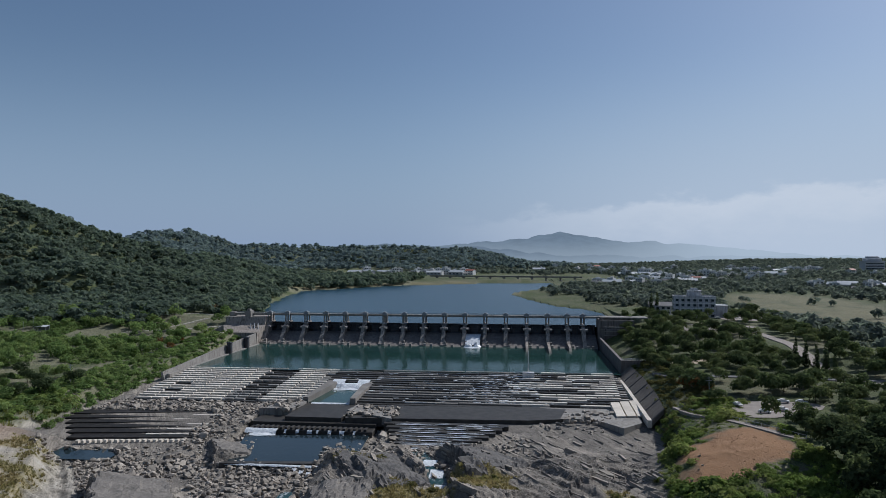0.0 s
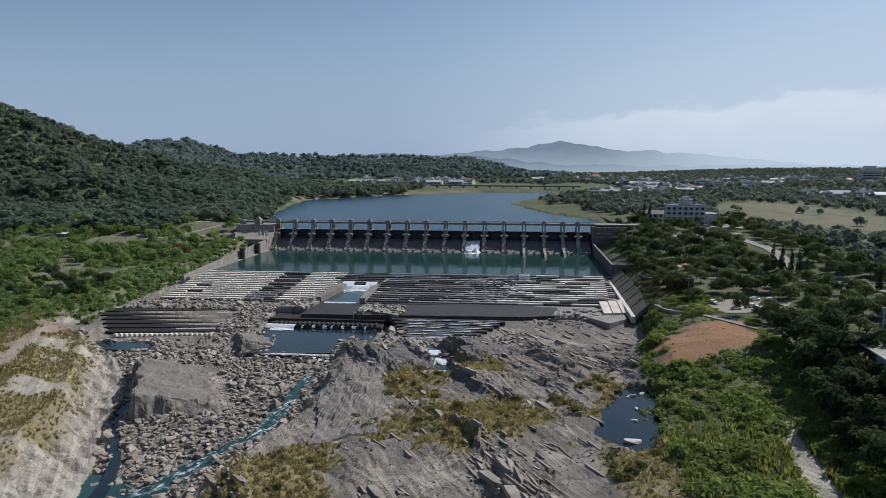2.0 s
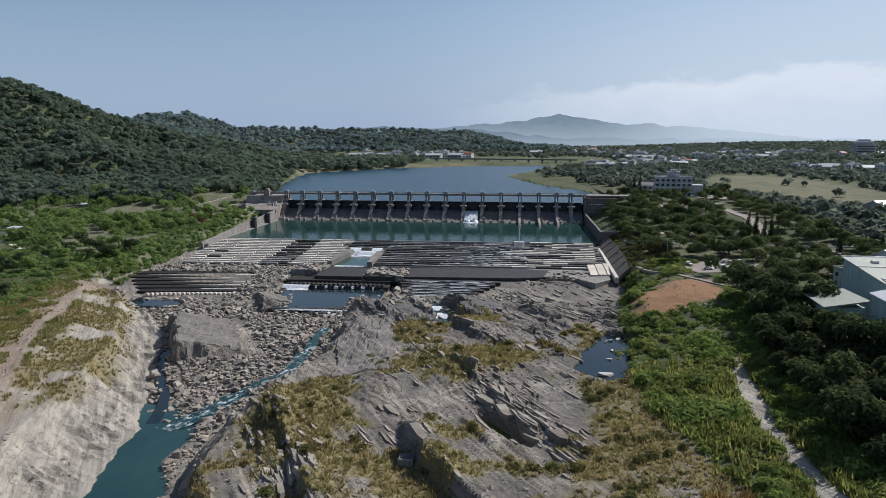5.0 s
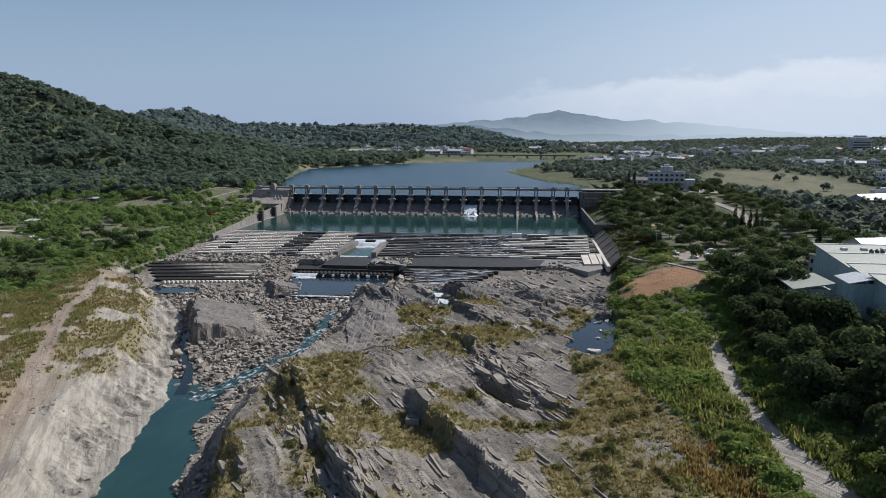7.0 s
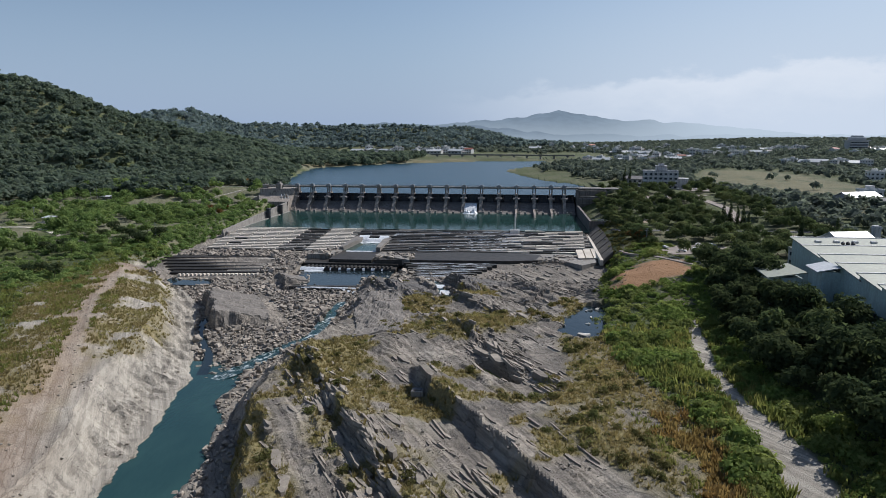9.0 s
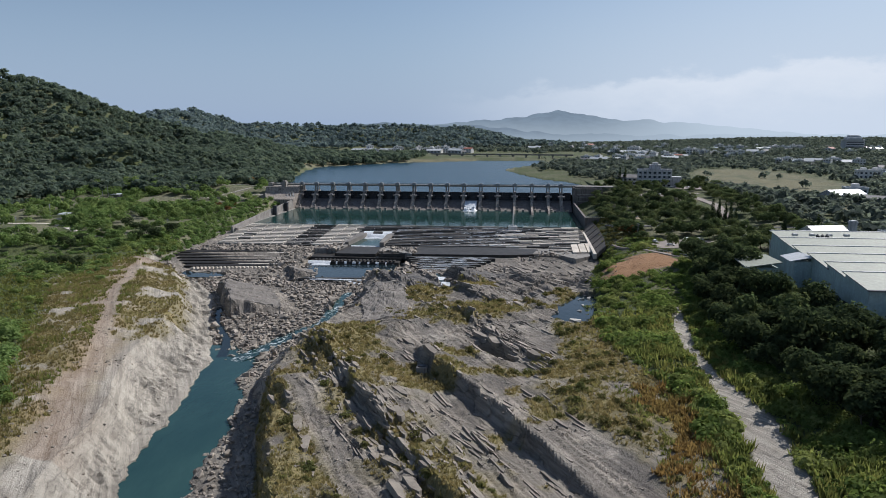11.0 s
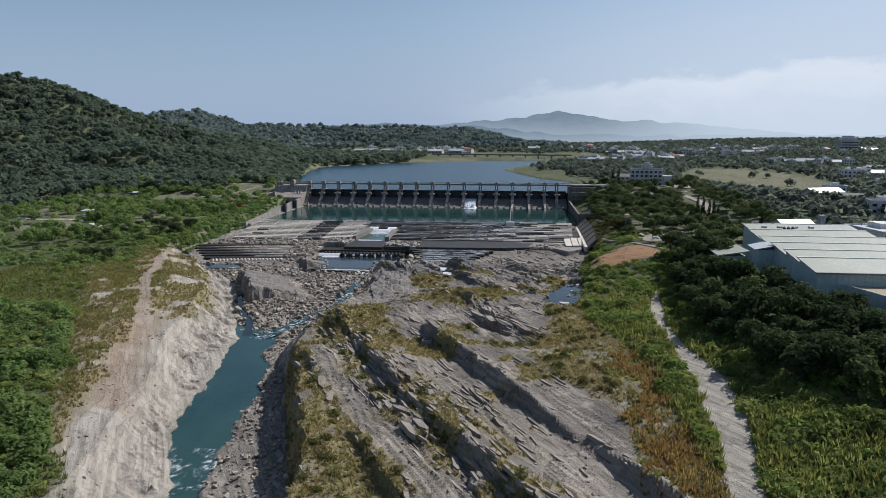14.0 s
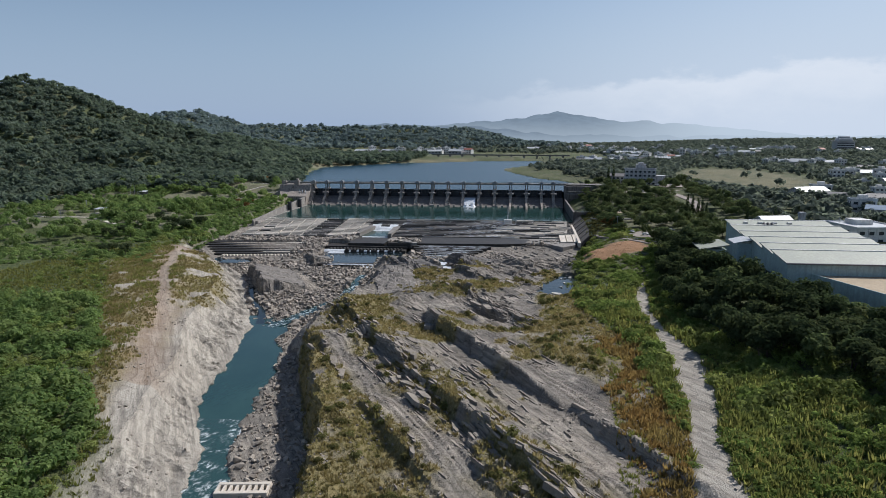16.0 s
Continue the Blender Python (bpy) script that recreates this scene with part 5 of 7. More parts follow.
def bush_templates(seed, n, leaves, size, r=1.0, h=1.0):
    out = []
    for k in range(n):
        rng = np.random.default_rng(seed + k)
        lobes = [(rng.uniform(-0.5, 0.5) * r, rng.uniform(-0.5, 0.5) * r, h * rng.uniform(0.2, 0.6), r * rng.uniform(0.45, 0.75), h * rng.uniform(0.3, 0.5)) for _ in range(4)]
        out.append(leaf_cloud(rng, lobes, leaves, size))
    return out


def wood_templates(seed, n, leaves, size):
    out = []
    for k in range(n):
        rng = np.random.default_rng(seed + k)
        out.append(leaf_cloud(rng, crown_lobes(rng, 5, 1.0, 1.25, 0.25), leaves, size))
    return out


def tuft_templates(seed, n, blades, h=1.0):
    out = []
    for k in range(n):
        rng = np.random.default_rng(seed + k)
        a = rng.uniform(0, 2 * np.pi, blades)
        rr = rng.uniform(0, 0.55, blades)
        p = np.stack([rr * np.cos(a), rr * np.sin(a), np.zeros(blades) - 0.1], 1)
        ln = np.stack([np.cos(a) * rng.uniform(0.1, 0.6, blades), np.sin(a) * rng.uniform(0.1, 0.6, blades), rng.uniform(0.6, 1.1, blades) * h], 1)
        w = np.stack([-np.sin(a), np.cos(a), np.zeros(blades)], 1) * rng.uniform(0.1, 0.22, blades)[:, None]
        v = np.stack([p - w, p + w, p + ln], 1).reshape(-1, 3)
        out.append((v, np.arange(3 * blades).reshape(-1, 3)))
    return out


def forest_line(y):
    return along(y, [(-300, 140), (-345, 131), (-400, 126), (-432, 130), (-458, 134), (-475, 142), (-492, 149), (-530, 152), (-640, 150)])


def road_free(x, y):
    """True away from the roads, the walk, the lot and the buildings of the right bank."""
    r2 = np.abs(y - along(x, [(126, -150), (132, -172), (158, -173), (182, -176), (198, -185), (230, -205)])) < 6.5
    r3 = (np.abs(x - along(y, [(-215, 214), (-193, 208), (-170, 201), (-111, 207), (-57, 204), (-10, 196)])) < 8.5) & (y > -230) & (y < -5)
    r1 = (np.abs(x - along(y, [(-270, 143), (-250, 134), (-234, 124), (-215, 121)])) < 3) & (y > -272) & (y < -212)
    lot = (np.hypot((x - 190) / 26, (y + 30) / 17) < 1) | (np.hypot((x - 228) / 26, (y - 35) / 26) < 1)
    houses = ((x > 160) & (x < 246) & (y > 36) & (y < 100)) | ((x > 160) & (y < -285) & (y > -440) & (x > along(y, [(-440, 182), (-400, 164), (-350, 168), (-325, 152), (-285, 160)]) - 3))
    soil_ = np.hypot((x - 120 - 0.25 * (y + 290)) / 20, (y + 293) / 30) < 1
    lawn = (x > 113) & (x < 128) & (y > -112) & (y < -6)
    park = (np.hypot((x - 150) / 22, (y + 232) / 16) < 1) | (np.hypot((x - 148) / 14, (y + 130) / 9) < 1)
    return ~(r1 | r2 | r3 | lot | houses | soil_ | lawn | park)


kinds = [
    tree_kind("broadleaf_tree", "dark green broadleaf tree with a spreading crown", 21, 10, 4.6, 760, 0.47, M_LEAFD),
    tree_kind("broadleaf_tree", "dark green broadleaf tree with a layered crown", 22, 11, 5.2, 800, 0.52, M_LEAFD, 10),
    tree_kind("broadleaf_tree", "green broadleaf tree with a rounded open crown", 23, 9, 4.2, 620, 0.46, M_PARK, 7),
    tree_kind("broadleaf_tree", "green broadleaf tree with a wide flat crown", 24, 8, 5.0, 660, 0.48, M_PARK, 9),
]
used = [0, 0, 0, 0]


FAR_TREES = []


def plant(k, x, y, sc, turn, group):
    # beyond the nearest stretch of the wood the trees are one mass
    if (-395 < y < -292) or (y > -165) or used[k] > 55:
        FAR_TREES.append((k, x, y, sc))
        return
    m = settle(kinds[k], x, y, sc, turn)
    if used[k] == 0:
        kinds[k].matrix_basis = m
        tagged(kinds[k], group=group)
    else:
        tagged(copy_thing_at(kinds[k], m), group=group)
    used[k] += 1


def copy_thing_at(ob, m):
    keep = ob.matrix_basis.copy()
    ob.matrix_basis = Matrix()
    c = copy_thing(ob, m)
    ob.matrix_basis = keep
    return c


xs, ys, rng = scatter(6.6, 122, 225, -560, -292, 31)
sel = (xs > forest_line(ys) + 4) & road_free(xs, ys) & (xs < forest_line(ys) + 85)
for x, y in zip(xs[sel], ys[sel]):
    plant(int(rng.integers(0, 3)), x, y, rng.uniform(0.8, 1.25), rng.uniform(0, 360), "trees of the shaded wood")
xs, ys, rng = scatter(7.4, 118, 235, -275, 30, 32)
sel = road_free(xs, ys) & (rng.uniform(size=len(xs)) < 0.9) & ~((ys > -5) & (xs > 176) & (xs < 222) & (rng.uniform(size=len(xs)) < 0.6)) & (xs > along(ys, [(-275, 150), (-230, 134), (-200, 130), (-110, 124), (30, 132)]))
for x, y in zip(xs[sel], ys[sel]):
    plant(int(rng.choice(4, p=[0.04, 0.06, 0.45, 0.45])), x, y, rng.uniform(0.6, 1.05), rng.uniform(0, 360), "trees of the riverside park")
for x, y, sc in ((226, 12, 1.5), (240, 2, 1.3), (212, 4, 1.25), (178, -6, 1.1), (184, -22, 1.0)):
    plant(3, x, y, sc, 40 * sc, "trees of the riverside park")
ft = np.array(FAR_TREES)
CT = []
for q in kinds:
    cm = [c for c in q.children if c.name.startswith("crown")][0].data
    co = np.empty(len(cm.vertices) * 3, np.float32)
    cm.vertices.foreach_get("co", co)
    CT.append((co.reshape(-1, 3).astype(float), np.arange(len(cm.vertices)).reshape(-1, 3)))
for nm, ks, mt, lab in (("woods_bank", (0, 1), M_LEAFD, "dark green broadleaf woods on the wooded bank"), ("woods_park", (2, 3), M_PARK, "green broadleaf trees of the riverside park")):
    m = np.isin(ft[:, 0], ks)
    many(nm, [CT[k] for k in ks], ft[m, 1], ft[m, 2], ft[m, 3], mt, lab, "woods", 30)
russet = tree_kind("russet_tree", "tree with rust-brown autumn leaves", 25, 7, 4.0, 520, 0.42, M_LEAFO)
spots = [(134, -196, 1.0), (130, -190, 0.8), (137, -203, 0.8), (-205, 40, 1.2), (-190, 44, 1.0), (-180, -62, 0.9), (-186, -74, 1.0), (-176, -80, 0.8)]
for i, (x, y, sc) in enumerate(spots):
    m = settle(russet, x, y, sc, 50 * i)
    if i == 0:
        first = m
    else:
        copy_thing(russet, m)
russet.matrix_basis = first
slim = slim_kind(26, 13, 1.9, M_LEAFD)
spots = [(194, -150, 1.0), (196, -157, 1.05), (198, -164, 0.95), (199, -171, 1.1), (200, -178, 0.9), (163, 52, 1.3), (169, 58, 1.35), (215, -215, 0.9), (228, -226, 0.9)]
for i, (x, y, sc) in enumerate(spots):
    m = settle(slim, x, y, sc, 70 * i)
    if i == 0:
        first = m
    else:
        copy_thing(slim, m)
slim.matrix_basis = first

# left side trees
lk = [tree_kind("broadleaf_tree", "green tree with a dense crown below the hill", 27, 8, 4.4, 620, 0.46, M_LEAF), tree_kind("broadleaf_tree", "dark green tree with a broad crown below the hill", 28, 9, 4.8, 660, 0.48, M_LEAFD)]
xs, ys, rng = scatter(8.5, -345, -150, -300, 40, 33)
clear = (fbm(xs, ys, 50, 2) > -0.12) & ((ys < -60) | (xs < -238) | ((fbm(xs, ys, 26, 2) > 0.0) & (xs < -178)))
sel = clear & (xs < left_crest(ys) - 12) & (rng.uniform(size=len(xs)) < np.where(ys < -130, 0.5, 0.85)) & ((xs < -176) | (ys < -150))
far_l = sel & ((xs < -212) | (ys > -130))
many("woods_foot", [leaf_cloud(np.random.default_rng(180 + k), crown_lobes(np.random.default_rng(190 + k), 7, 1.0, 1.3, 0.4), 300, 0.125) for k in range(4)], xs[far_l], ys[far_l], rng.uniform(3.2, 5.4, far_l.sum()), M_LEAF, "green trees and thickets at the foot of the hill", "woods", 29)
sel &= ~far_l
n_l = [0, 0]
for x, y in zip(xs[sel], ys[sel]):
    k = int(rng.integers(0, 2))
    m = settle(lk[k], x, y, rng.uniform(0.6, 1.05), rng.uniform(0, 360))
    if n_l[k] == 0:
        first_l = lk[k]
        lk[k]["keep"] = 1
        home = m.copy()
        if k == 0:
            home0 = home
        else:
            home1 = home
    else:
        copy_thing(lk[k], m)
    n_l[k] += 1
lk[0].matrix_basis, lk[1].matrix_basis = home0, home1
for q in lk:
    del q["keep"]

# woods on the hills and the plain
WT = wood_templates(41, 5, 76, 0.27)
WT2 = wood_templates(51, 4, 24, 0.44)
xs, ys, rng = scatter(8.6, -900, -150, -420, 900, 34)
hh = height(xs, ys)
sel = (xs < -345) | ((ys > 60) & (hh > 14.2)) | ((ys > -20) & (xs < -225)) | ((ys > 35) & (xs < -185))
sel &= (xs < lake_left(ys) - 1) | (ys < 0)
sel &= ~((ys < -20) & (xs > -380) & (fbm(xs, ys, 60, 2) < -0.05))
sel &= rng.uniform(size=len(xs)) < np.where(ys > 450, 0.55, 0.95)
sel &= xs > -900 + np.where(ys < 0, 350, 0)
x, y = xs[sel], ys[sel]
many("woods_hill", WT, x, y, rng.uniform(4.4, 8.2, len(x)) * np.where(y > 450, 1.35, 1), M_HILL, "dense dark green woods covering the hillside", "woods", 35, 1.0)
xs, ys, rng = scatter(17, -1300, 300, 800, 2150, 36)
hh = height(xs, ys)
sel = (hh > 24) & (rng.uniform(size=len(xs)) < 0.9)
x, y = xs[sel], ys[sel]
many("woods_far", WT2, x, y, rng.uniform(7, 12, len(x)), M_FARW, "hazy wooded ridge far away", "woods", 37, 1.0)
px_, py_, n_ = [], [], 0
for step, lo, hi, xa, xb, sd_ in ((9, 30, 330, 135, 640, 38), (13, 330, 900, 60, 1100, 39), (21, 900, 3050, -250, 2300, 40), (9, -240, 30, 236, 520, 43)):
    xs, ys, rng = scatter(step, xa, xb, lo, hi, sd_)
    fld = np.hypot((xs - 335 - 0.12 * (ys - 170)) / 74, (ys - 170) / 225) < 1
    dens = 0.78 + 0.8 * fbm(xs, ys, 90, 3)
    sel = road_free(xs, ys) & (~fld | (rng.uniform(size=len(xs)) < 0.03)) & (rng.uniform(size=len(xs)) < dens) & ((xs > lake_right(ys) + 40) | (ys > 830))
    sel &= (height(xs, ys) < 60) & ~((xs < 270) & (ys > 690) & (ys < 1260))
    px_.append(xs[sel])
    py_.append(ys[sel])
x, y = np.concatenate(px_), np.concatenate(py_)
rng = np.random.default_rng(44)
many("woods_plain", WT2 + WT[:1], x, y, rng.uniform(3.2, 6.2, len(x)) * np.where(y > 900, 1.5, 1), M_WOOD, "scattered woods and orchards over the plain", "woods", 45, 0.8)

# shrubs
BT = bush_templates(61, 6, 124, 0.17)
THK = [leaf_cloud(np.random.default_rng(160 + k), crown_lobes(np.random.default_rng(170 + k), 6, 1.0, 1.2, 0.05), 230, 0.125) for k in range(5)]
def clearing(x, y):
    return sstep(1.15, 0.85, np.hypot((x + 148) / 62, (y + 352) / 40) + 0.25 * fbm(x, y, 20, 3))


xs, ys, rng = scatter(3.2, -170, -5, -600, -205, 46)
g, d, p, so = zones(xs, ys, xs)
sel = (g > 0.5) & (rng.uniform(size=len(xs)) < 0.8 - 0.62 * clearing(xs, ys)) & (xs < right_crest(ys) - 6)
x, y = xs[sel], ys[sel]
big_b = np.clip(1.7 + 1.6 * fbm(x, y, 17, 3), 0.8, 3.0)
many("shrubs_gorge", BT, x, y, big_b * rng.uniform(0.7, 1.3, len(x)), M_LEAFY, "dense green scrub on the gorge bank", "shrubs", 47)
xs, ys, rng = scatter(4.6, -170, -10, -600, -300, 146)
g, d, p, so = zones(xs, ys, xs)
sel = (g > 0.9) & (fbm(xs, ys, 30, 3) + 0.4 * sstep(-400, -460, ys) > 0.02) & (xs < right_crest(ys) - 14) & (clearing(xs, ys) < 0.3)
many("thicket_gorge", THK, xs[sel], ys[sel], rng.uniform(1.8, 4.8, sel.sum()), M_LEAF, "tall green thicket on the gorge bank", "shrubs", 147, 0.8)
xs, ys, rng = scatter(1.5, -190, -5, -600, -215, 148)
g, d, p, so = zones(xs, ys, xs)
sel = ((g > 0.2) | ((d > 0.3) & (xs < left_crest(ys) - 16) & (fbm(xs, ys, 16, 2) > -0.1))) & (xs < right_crest(ys) - 6) & (rng.uniform(size=len(xs)) < np.where(g < 0.97, 0.8, np.maximum(0.85 * clearing(xs, ys), 0.1 + 0.6 * sstep(0.1, 0.4, fbm(xs, ys, 30, 2)))))
many("bank_grass", tuft_templates(91, 5, 11, 1.0), xs[sel], ys[sel], rng.uniform(0.7, 1.7, sel.sum()), M_REED, "tall yellow-green grass along the bank path", "grass", 149, 0.05)
xs, ys, rng = scatter(3.4, -360, -118, -470, -225, 59)
sel = (xs < left_crest(ys) - 34) & (rng.uniform(size=len(xs)) < 0.45 + 0.8 * fbm(xs, ys, 34, 3)) & (xs > -200 + 0.5 * (ys + 225)) & (clearing(xs, ys) < 0.4)
many("thicket", BT, xs[sel], ys[sel], rng.uniform(1.3, 3.0, sel.sum()), M_LEAF, "green thickets on the flat below the hill", "shrubs", 60)
xs, ys, rng = scatter(3.0, -300, -140, -240, -20, 48)
sel = (rng.uniform(size=len(xs)) < 0.72 + 0.5 * fbm(xs, ys, 30, 2)) & ((xs > -178) | (fbm(xs, ys, 40, 2) > 0.1)) & (xs < -146)
x, y = xs[sel], ys[sel]
many("shrubs_slope", BT, x, y, rng.uniform(1.2, 3.3, len(x)), M_LEAF, "bright green scrub on the slope behind the side wall", "shrubs", 49)
xs, ys, rng = scatter(2.6, 112, 142, -232, -112, 156)
sel = (xs > along(ys, [(-232, 112), (-214, 116.5), (-150, 118.5), (-112, 119)])) & road_free(xs, ys) & (rng.uniform(size=len(xs)) < 0.75)
many("shrubs_wall", BT, xs[sel], ys[sel], rng.uniform(0.9, 2.4, sel.sum()), M_SCRUB, "olive scrub above the stone revetment", "shrubs", 157)
xs, ys, rng = scatter(2.1, 85, 176, -575, -215, 50)
g, d, p, so = zones(xs, ys, xs)
sel = (g > 0.45) & (so < 0.2) & (rng.uniform(size=len(xs)) < 0.9) & (xs < forest_line(ys) + 6)
x, y = xs[sel], ys[sel]
sc = np.clip(1.35 + 2.2 * fbm(x, y, 11, 3), np.where(y < -460, 1.5, 0.6), 3.4) * np.where(x > track_right(y), 1.15, 1.25)
many("shrubs_track", BT, x, y, sc * rng.uniform(0.7, 1.2, len(x)), M_LEAFY, "lush green scrub between the rock and the dirt track", "shrubs", 52)
xs, ys, rng = scatter(3.3, 116, 190, -590, -300, 152)
sel = (xs > forest_line(ys) - 5 + 5 * fbm(xs, ys, 12, 2)) & (xs < forest_line(ys) + np.where(ys < -455, 26, 7)) & (xs > track_right(ys) + 3) & road_free(xs, ys)
many("thicket_wood", THK, xs[sel], ys[sel], rng.uniform(1.3, 3.3, sel.sum()), M_LEAFY, "green thicket along the edge of the wood", "shrubs", 153, 0.6)
xs, ys, rng = scatter(1.4, 88, 165, -575, -345, 150)
g, d, p, so = zones(xs, ys, xs)
sel = (g > 0.3) & (xs < forest_line(ys) + 3) & (rng.uniform(size=len(xs)) < 0.3 + 0.7 * sstep(-0.1, 0.3, fbm(xs, ys, 18, 2)))
many("track_grass", tuft_templates(95, 5, 11, 1.0), xs[sel], ys[sel], rng.uniform(1.2, 2.9, sel.sum()), M_REED, "tall yellow-green grass beside the dirt track", "grass", 151, 0.05)
# dry grass
TT = tuft_templates(71, 5, 12, 1.0)
xs, ys, rng = scatter(1.05, -150, 120, -570, -215, 53)
g, d, p, so = zones(xs, ys, xs)
rust = (xs > band_line(ys) - 12) & (xs < track_left(ys)) & (ys < -425)
sel = (d > 0.35) & (rng.uniform(size=len(xs)) < np.where(xs > 55, 0.95, 0.85) * d)
many("dry_grass", TT, xs[sel & ~rust], ys[sel & ~rust], rng.uniform(0.5, 1.3, (sel & ~rust).sum()), M_TUFT, "dry tan grass growing on the rock", "grass", 54, 0.05)
xs, ys, rng = scatter(0.95, 85, 125, -570, -422, 55)
rust = (xs > band_line(ys) - 11 + 8 * fbm(xs, ys, 14, 3)) & (xs < band_line(ys) + 2 + 5 * fbm(xs, ys, 20, 2)) & (xs < track_left(ys) - 0.5)
rust &= rng.uniform(size=len(xs)) < 0.25 + 0.8 * sstep(-0.25, 0.2, fbm(xs + 40, ys, 9, 3))
more = (xs > band_line(ys) - 14) & (xs < track_left(ys) - 0.5) & ~rust & (rng.uniform(size=len(xs)) < 0.3)
many("reed_grass", TT, xs[more], ys[more], rng.uniform(0.6, 1.5, more.sum()), M_REED, "yellow-green grass among the rust reeds", "grass", 155, 0.05)
many("rust_grass", TT, xs[rust], ys[rust], rng.uniform(0.7, 1.9, rust.sum()), M_TUFTO, "tall rust-brown dry reeds", "grass", 56, 0.05)
xs, ys, rng = scatter(3.0, -20, 100, -560, -225, 57)
g, d, p, so = zones(xs, ys, xs)
sel = (d > 0.5) & (rng.uniform(size=len(xs)) < np.where(xs > 58, 0.6, 0.36)) & (xs > right_crest(ys) + 2)
many("scrub_rock", BT, xs[sel], ys[sel], rng.uniform(0.5, 1.8, sel.sum()) ** 1.3, M_SCRUB, "low olive scrub in the rock hollows", "shrubs", 58)


# ---- boulders ----
def boulder_template(seed):
    """An angular block: the hull of a few corners."""
    rng = np.random.default_rng(seed)
    d = rng.normal(size=(15, 3))
    d /= (np.abs(d) ** 5).sum(1)[:, None] ** 0.2
    d *= rng.uniform(0.82, 1.05, (15, 1)) * np.array([rng.uniform(0.85, 1.3), rng.uniform(0.7, 1.05), rng.uniform(0.6, 0.9)])
    bm = bmesh.new()
    for q in d:
        bm.verts.new(q)
    bmesh.ops.convex_hull(bm, input=bm.verts)
    bmesh.ops.delete(bm, geom=[v for v in bm.verts if not v.link_faces], context="VERTS")
    bmesh.ops.triangulate(bm, faces=bm.faces)
    bmesh.ops.recalc_face_normals(bm, faces=bm.faces)
    bm.verts.index_update()
    vv = np.array([v.co[:] for v in bm.verts])
    ff = np.array([[v.index for v in f.verts] for f in bm.faces])
    bm.free()
    return vv, ff


def on_slab(x, y):
    n, s = strike(x, y)
    out = np.zeros(np.shape(x), bool)
    for n0, n1, s0, s1, za, zb, skew in TILTED:
        n0, n1 = n0 - skew * (s - s0), n1 - skew * (s - s0)
        out |= (n > n0 - 1) & (n < n1 - 3) & (s > s0) & (s < s1)
    return out


BL = [boulder_template(81 + k) for k in range(7)]
BLM = [quick_mesh("boulder", v, f, M_BOULDER) for v, f in BL]
xs, ys, rng = scatter(1.5, -110, 5, -382, -262, 82)
u = (xs - left_foot(ys)) / (right_foot(ys) - left_foot(ys))
sel = (u > 0.02) & (u < 1.02) & (rng.uniform(size=len(xs)) < 0.95) & (height(xs, ys) < -8.5) & (stream_at(xs, ys)[0] + 0.3 * rng.uniform(size=len(xs)) > 1.0)
bx_, by_ = [xs[sel]], [ys[sel]]
xs, ys, rng = scatter(1.7, -142, -48, -207, -190, 83)
bx_.append(xs)
by_.append(ys)
xs, ys, rng = scatter(1.9, -128, -48, -272, -244, 88)
sel = (rng.uniform(size=len(xs)) < 0.5 + 0.6 * fbm(xs, ys, 9, 2)) & (np.hypot((xs + 110) / 12, (ys + 261) / 6) > 1) & (ys < -250 + 0.1 * (xs + 75))
bx_.append(xs[sel])
by_.append(ys[sel])
xs, ys, rng = scatter(1.7, -80, -46, -250, -203, 90)
sel = (rng.uniform(size=len(xs)) < 0.7) & (height(xs, ys) < -5.0)
bx_.append(xs[sel])
by_.append(ys[sel])
xs, ys, rng = scatter(1.9, -20, 60, -268, -222, 89)
sel = (rng.uniform(size=len(xs)) < 0.35 + 0.8 * fbm(xs, ys, 9, 2)) & (height(xs, ys) < -7.5)
bx_.append(xs[sel])
by_.append(ys[sel])
xs, ys, rng = scatter(1.5, -30, 25, -530, -478, 84)
u = (xs - left_foot(ys)) / (right_foot(ys) - left_foot(ys))
sel = (u > 0.05) & (u < 1.0) & (rng.uniform(size=len(xs)) < np.where(xs > water_edge(ys), 0.6 + 0.6 * fbm(xs, ys, 8, 2), 0.16))
bx_.append(xs[sel])
by_.append(ys[sel])
xs, ys, rng = scatter(1.5, -44, 14, -484, -372, 85)
u = (xs - left_foot(ys)) / (right_foot(ys) - left_foot(ys))
sel = (xs > water_edge(ys) - 1 + 5 * fbm(xs, ys, 12, 2)) & (u < 0.98) & (rng.uniform(size=len(xs)) < 0.6 + 0.7 * fbm(xs, ys, 9, 2))
bx_.append(xs[sel])
by_.append(ys[sel])
x, y = np.concatenate(bx_), np.concatenate(by_)
x, y = x[~on_slab(x, y)], y[~on_slab(x, y)]
rng = np.random.default_rng(86)
sc = np.clip(0.62 * np.exp(0.4 * rng.normal(size=len(x))), 0.28, 2.0)
sc = sc * np.where(y < -378, 0.72, 1.08)
z = height(x, y) + 0.38 * sc
near = (y < -350) & (y > -380)
idx = np.where(near)[0][:260]
rest = np.ones(len(x), bool)
rest[idx] = False
many("boulder_field", BL, x[rest], y[rest], sc[rest], M_BOULDER, "field of grey angular boulders in the river bed", "boulders", 87, zs=z[rest])
for i in idx:
    ob = new("boulder", BLM[i % 7])
    ob.matrix_basis = pose(x[i], y[i], z[i] - 0.1, 0, 0, rng.uniform(0, 360)) @ Matrix.Scale(sc[i], 4)
    tagged(ob, "grey angular boulder in the river bed", "boulder", "boulders of the river bed")


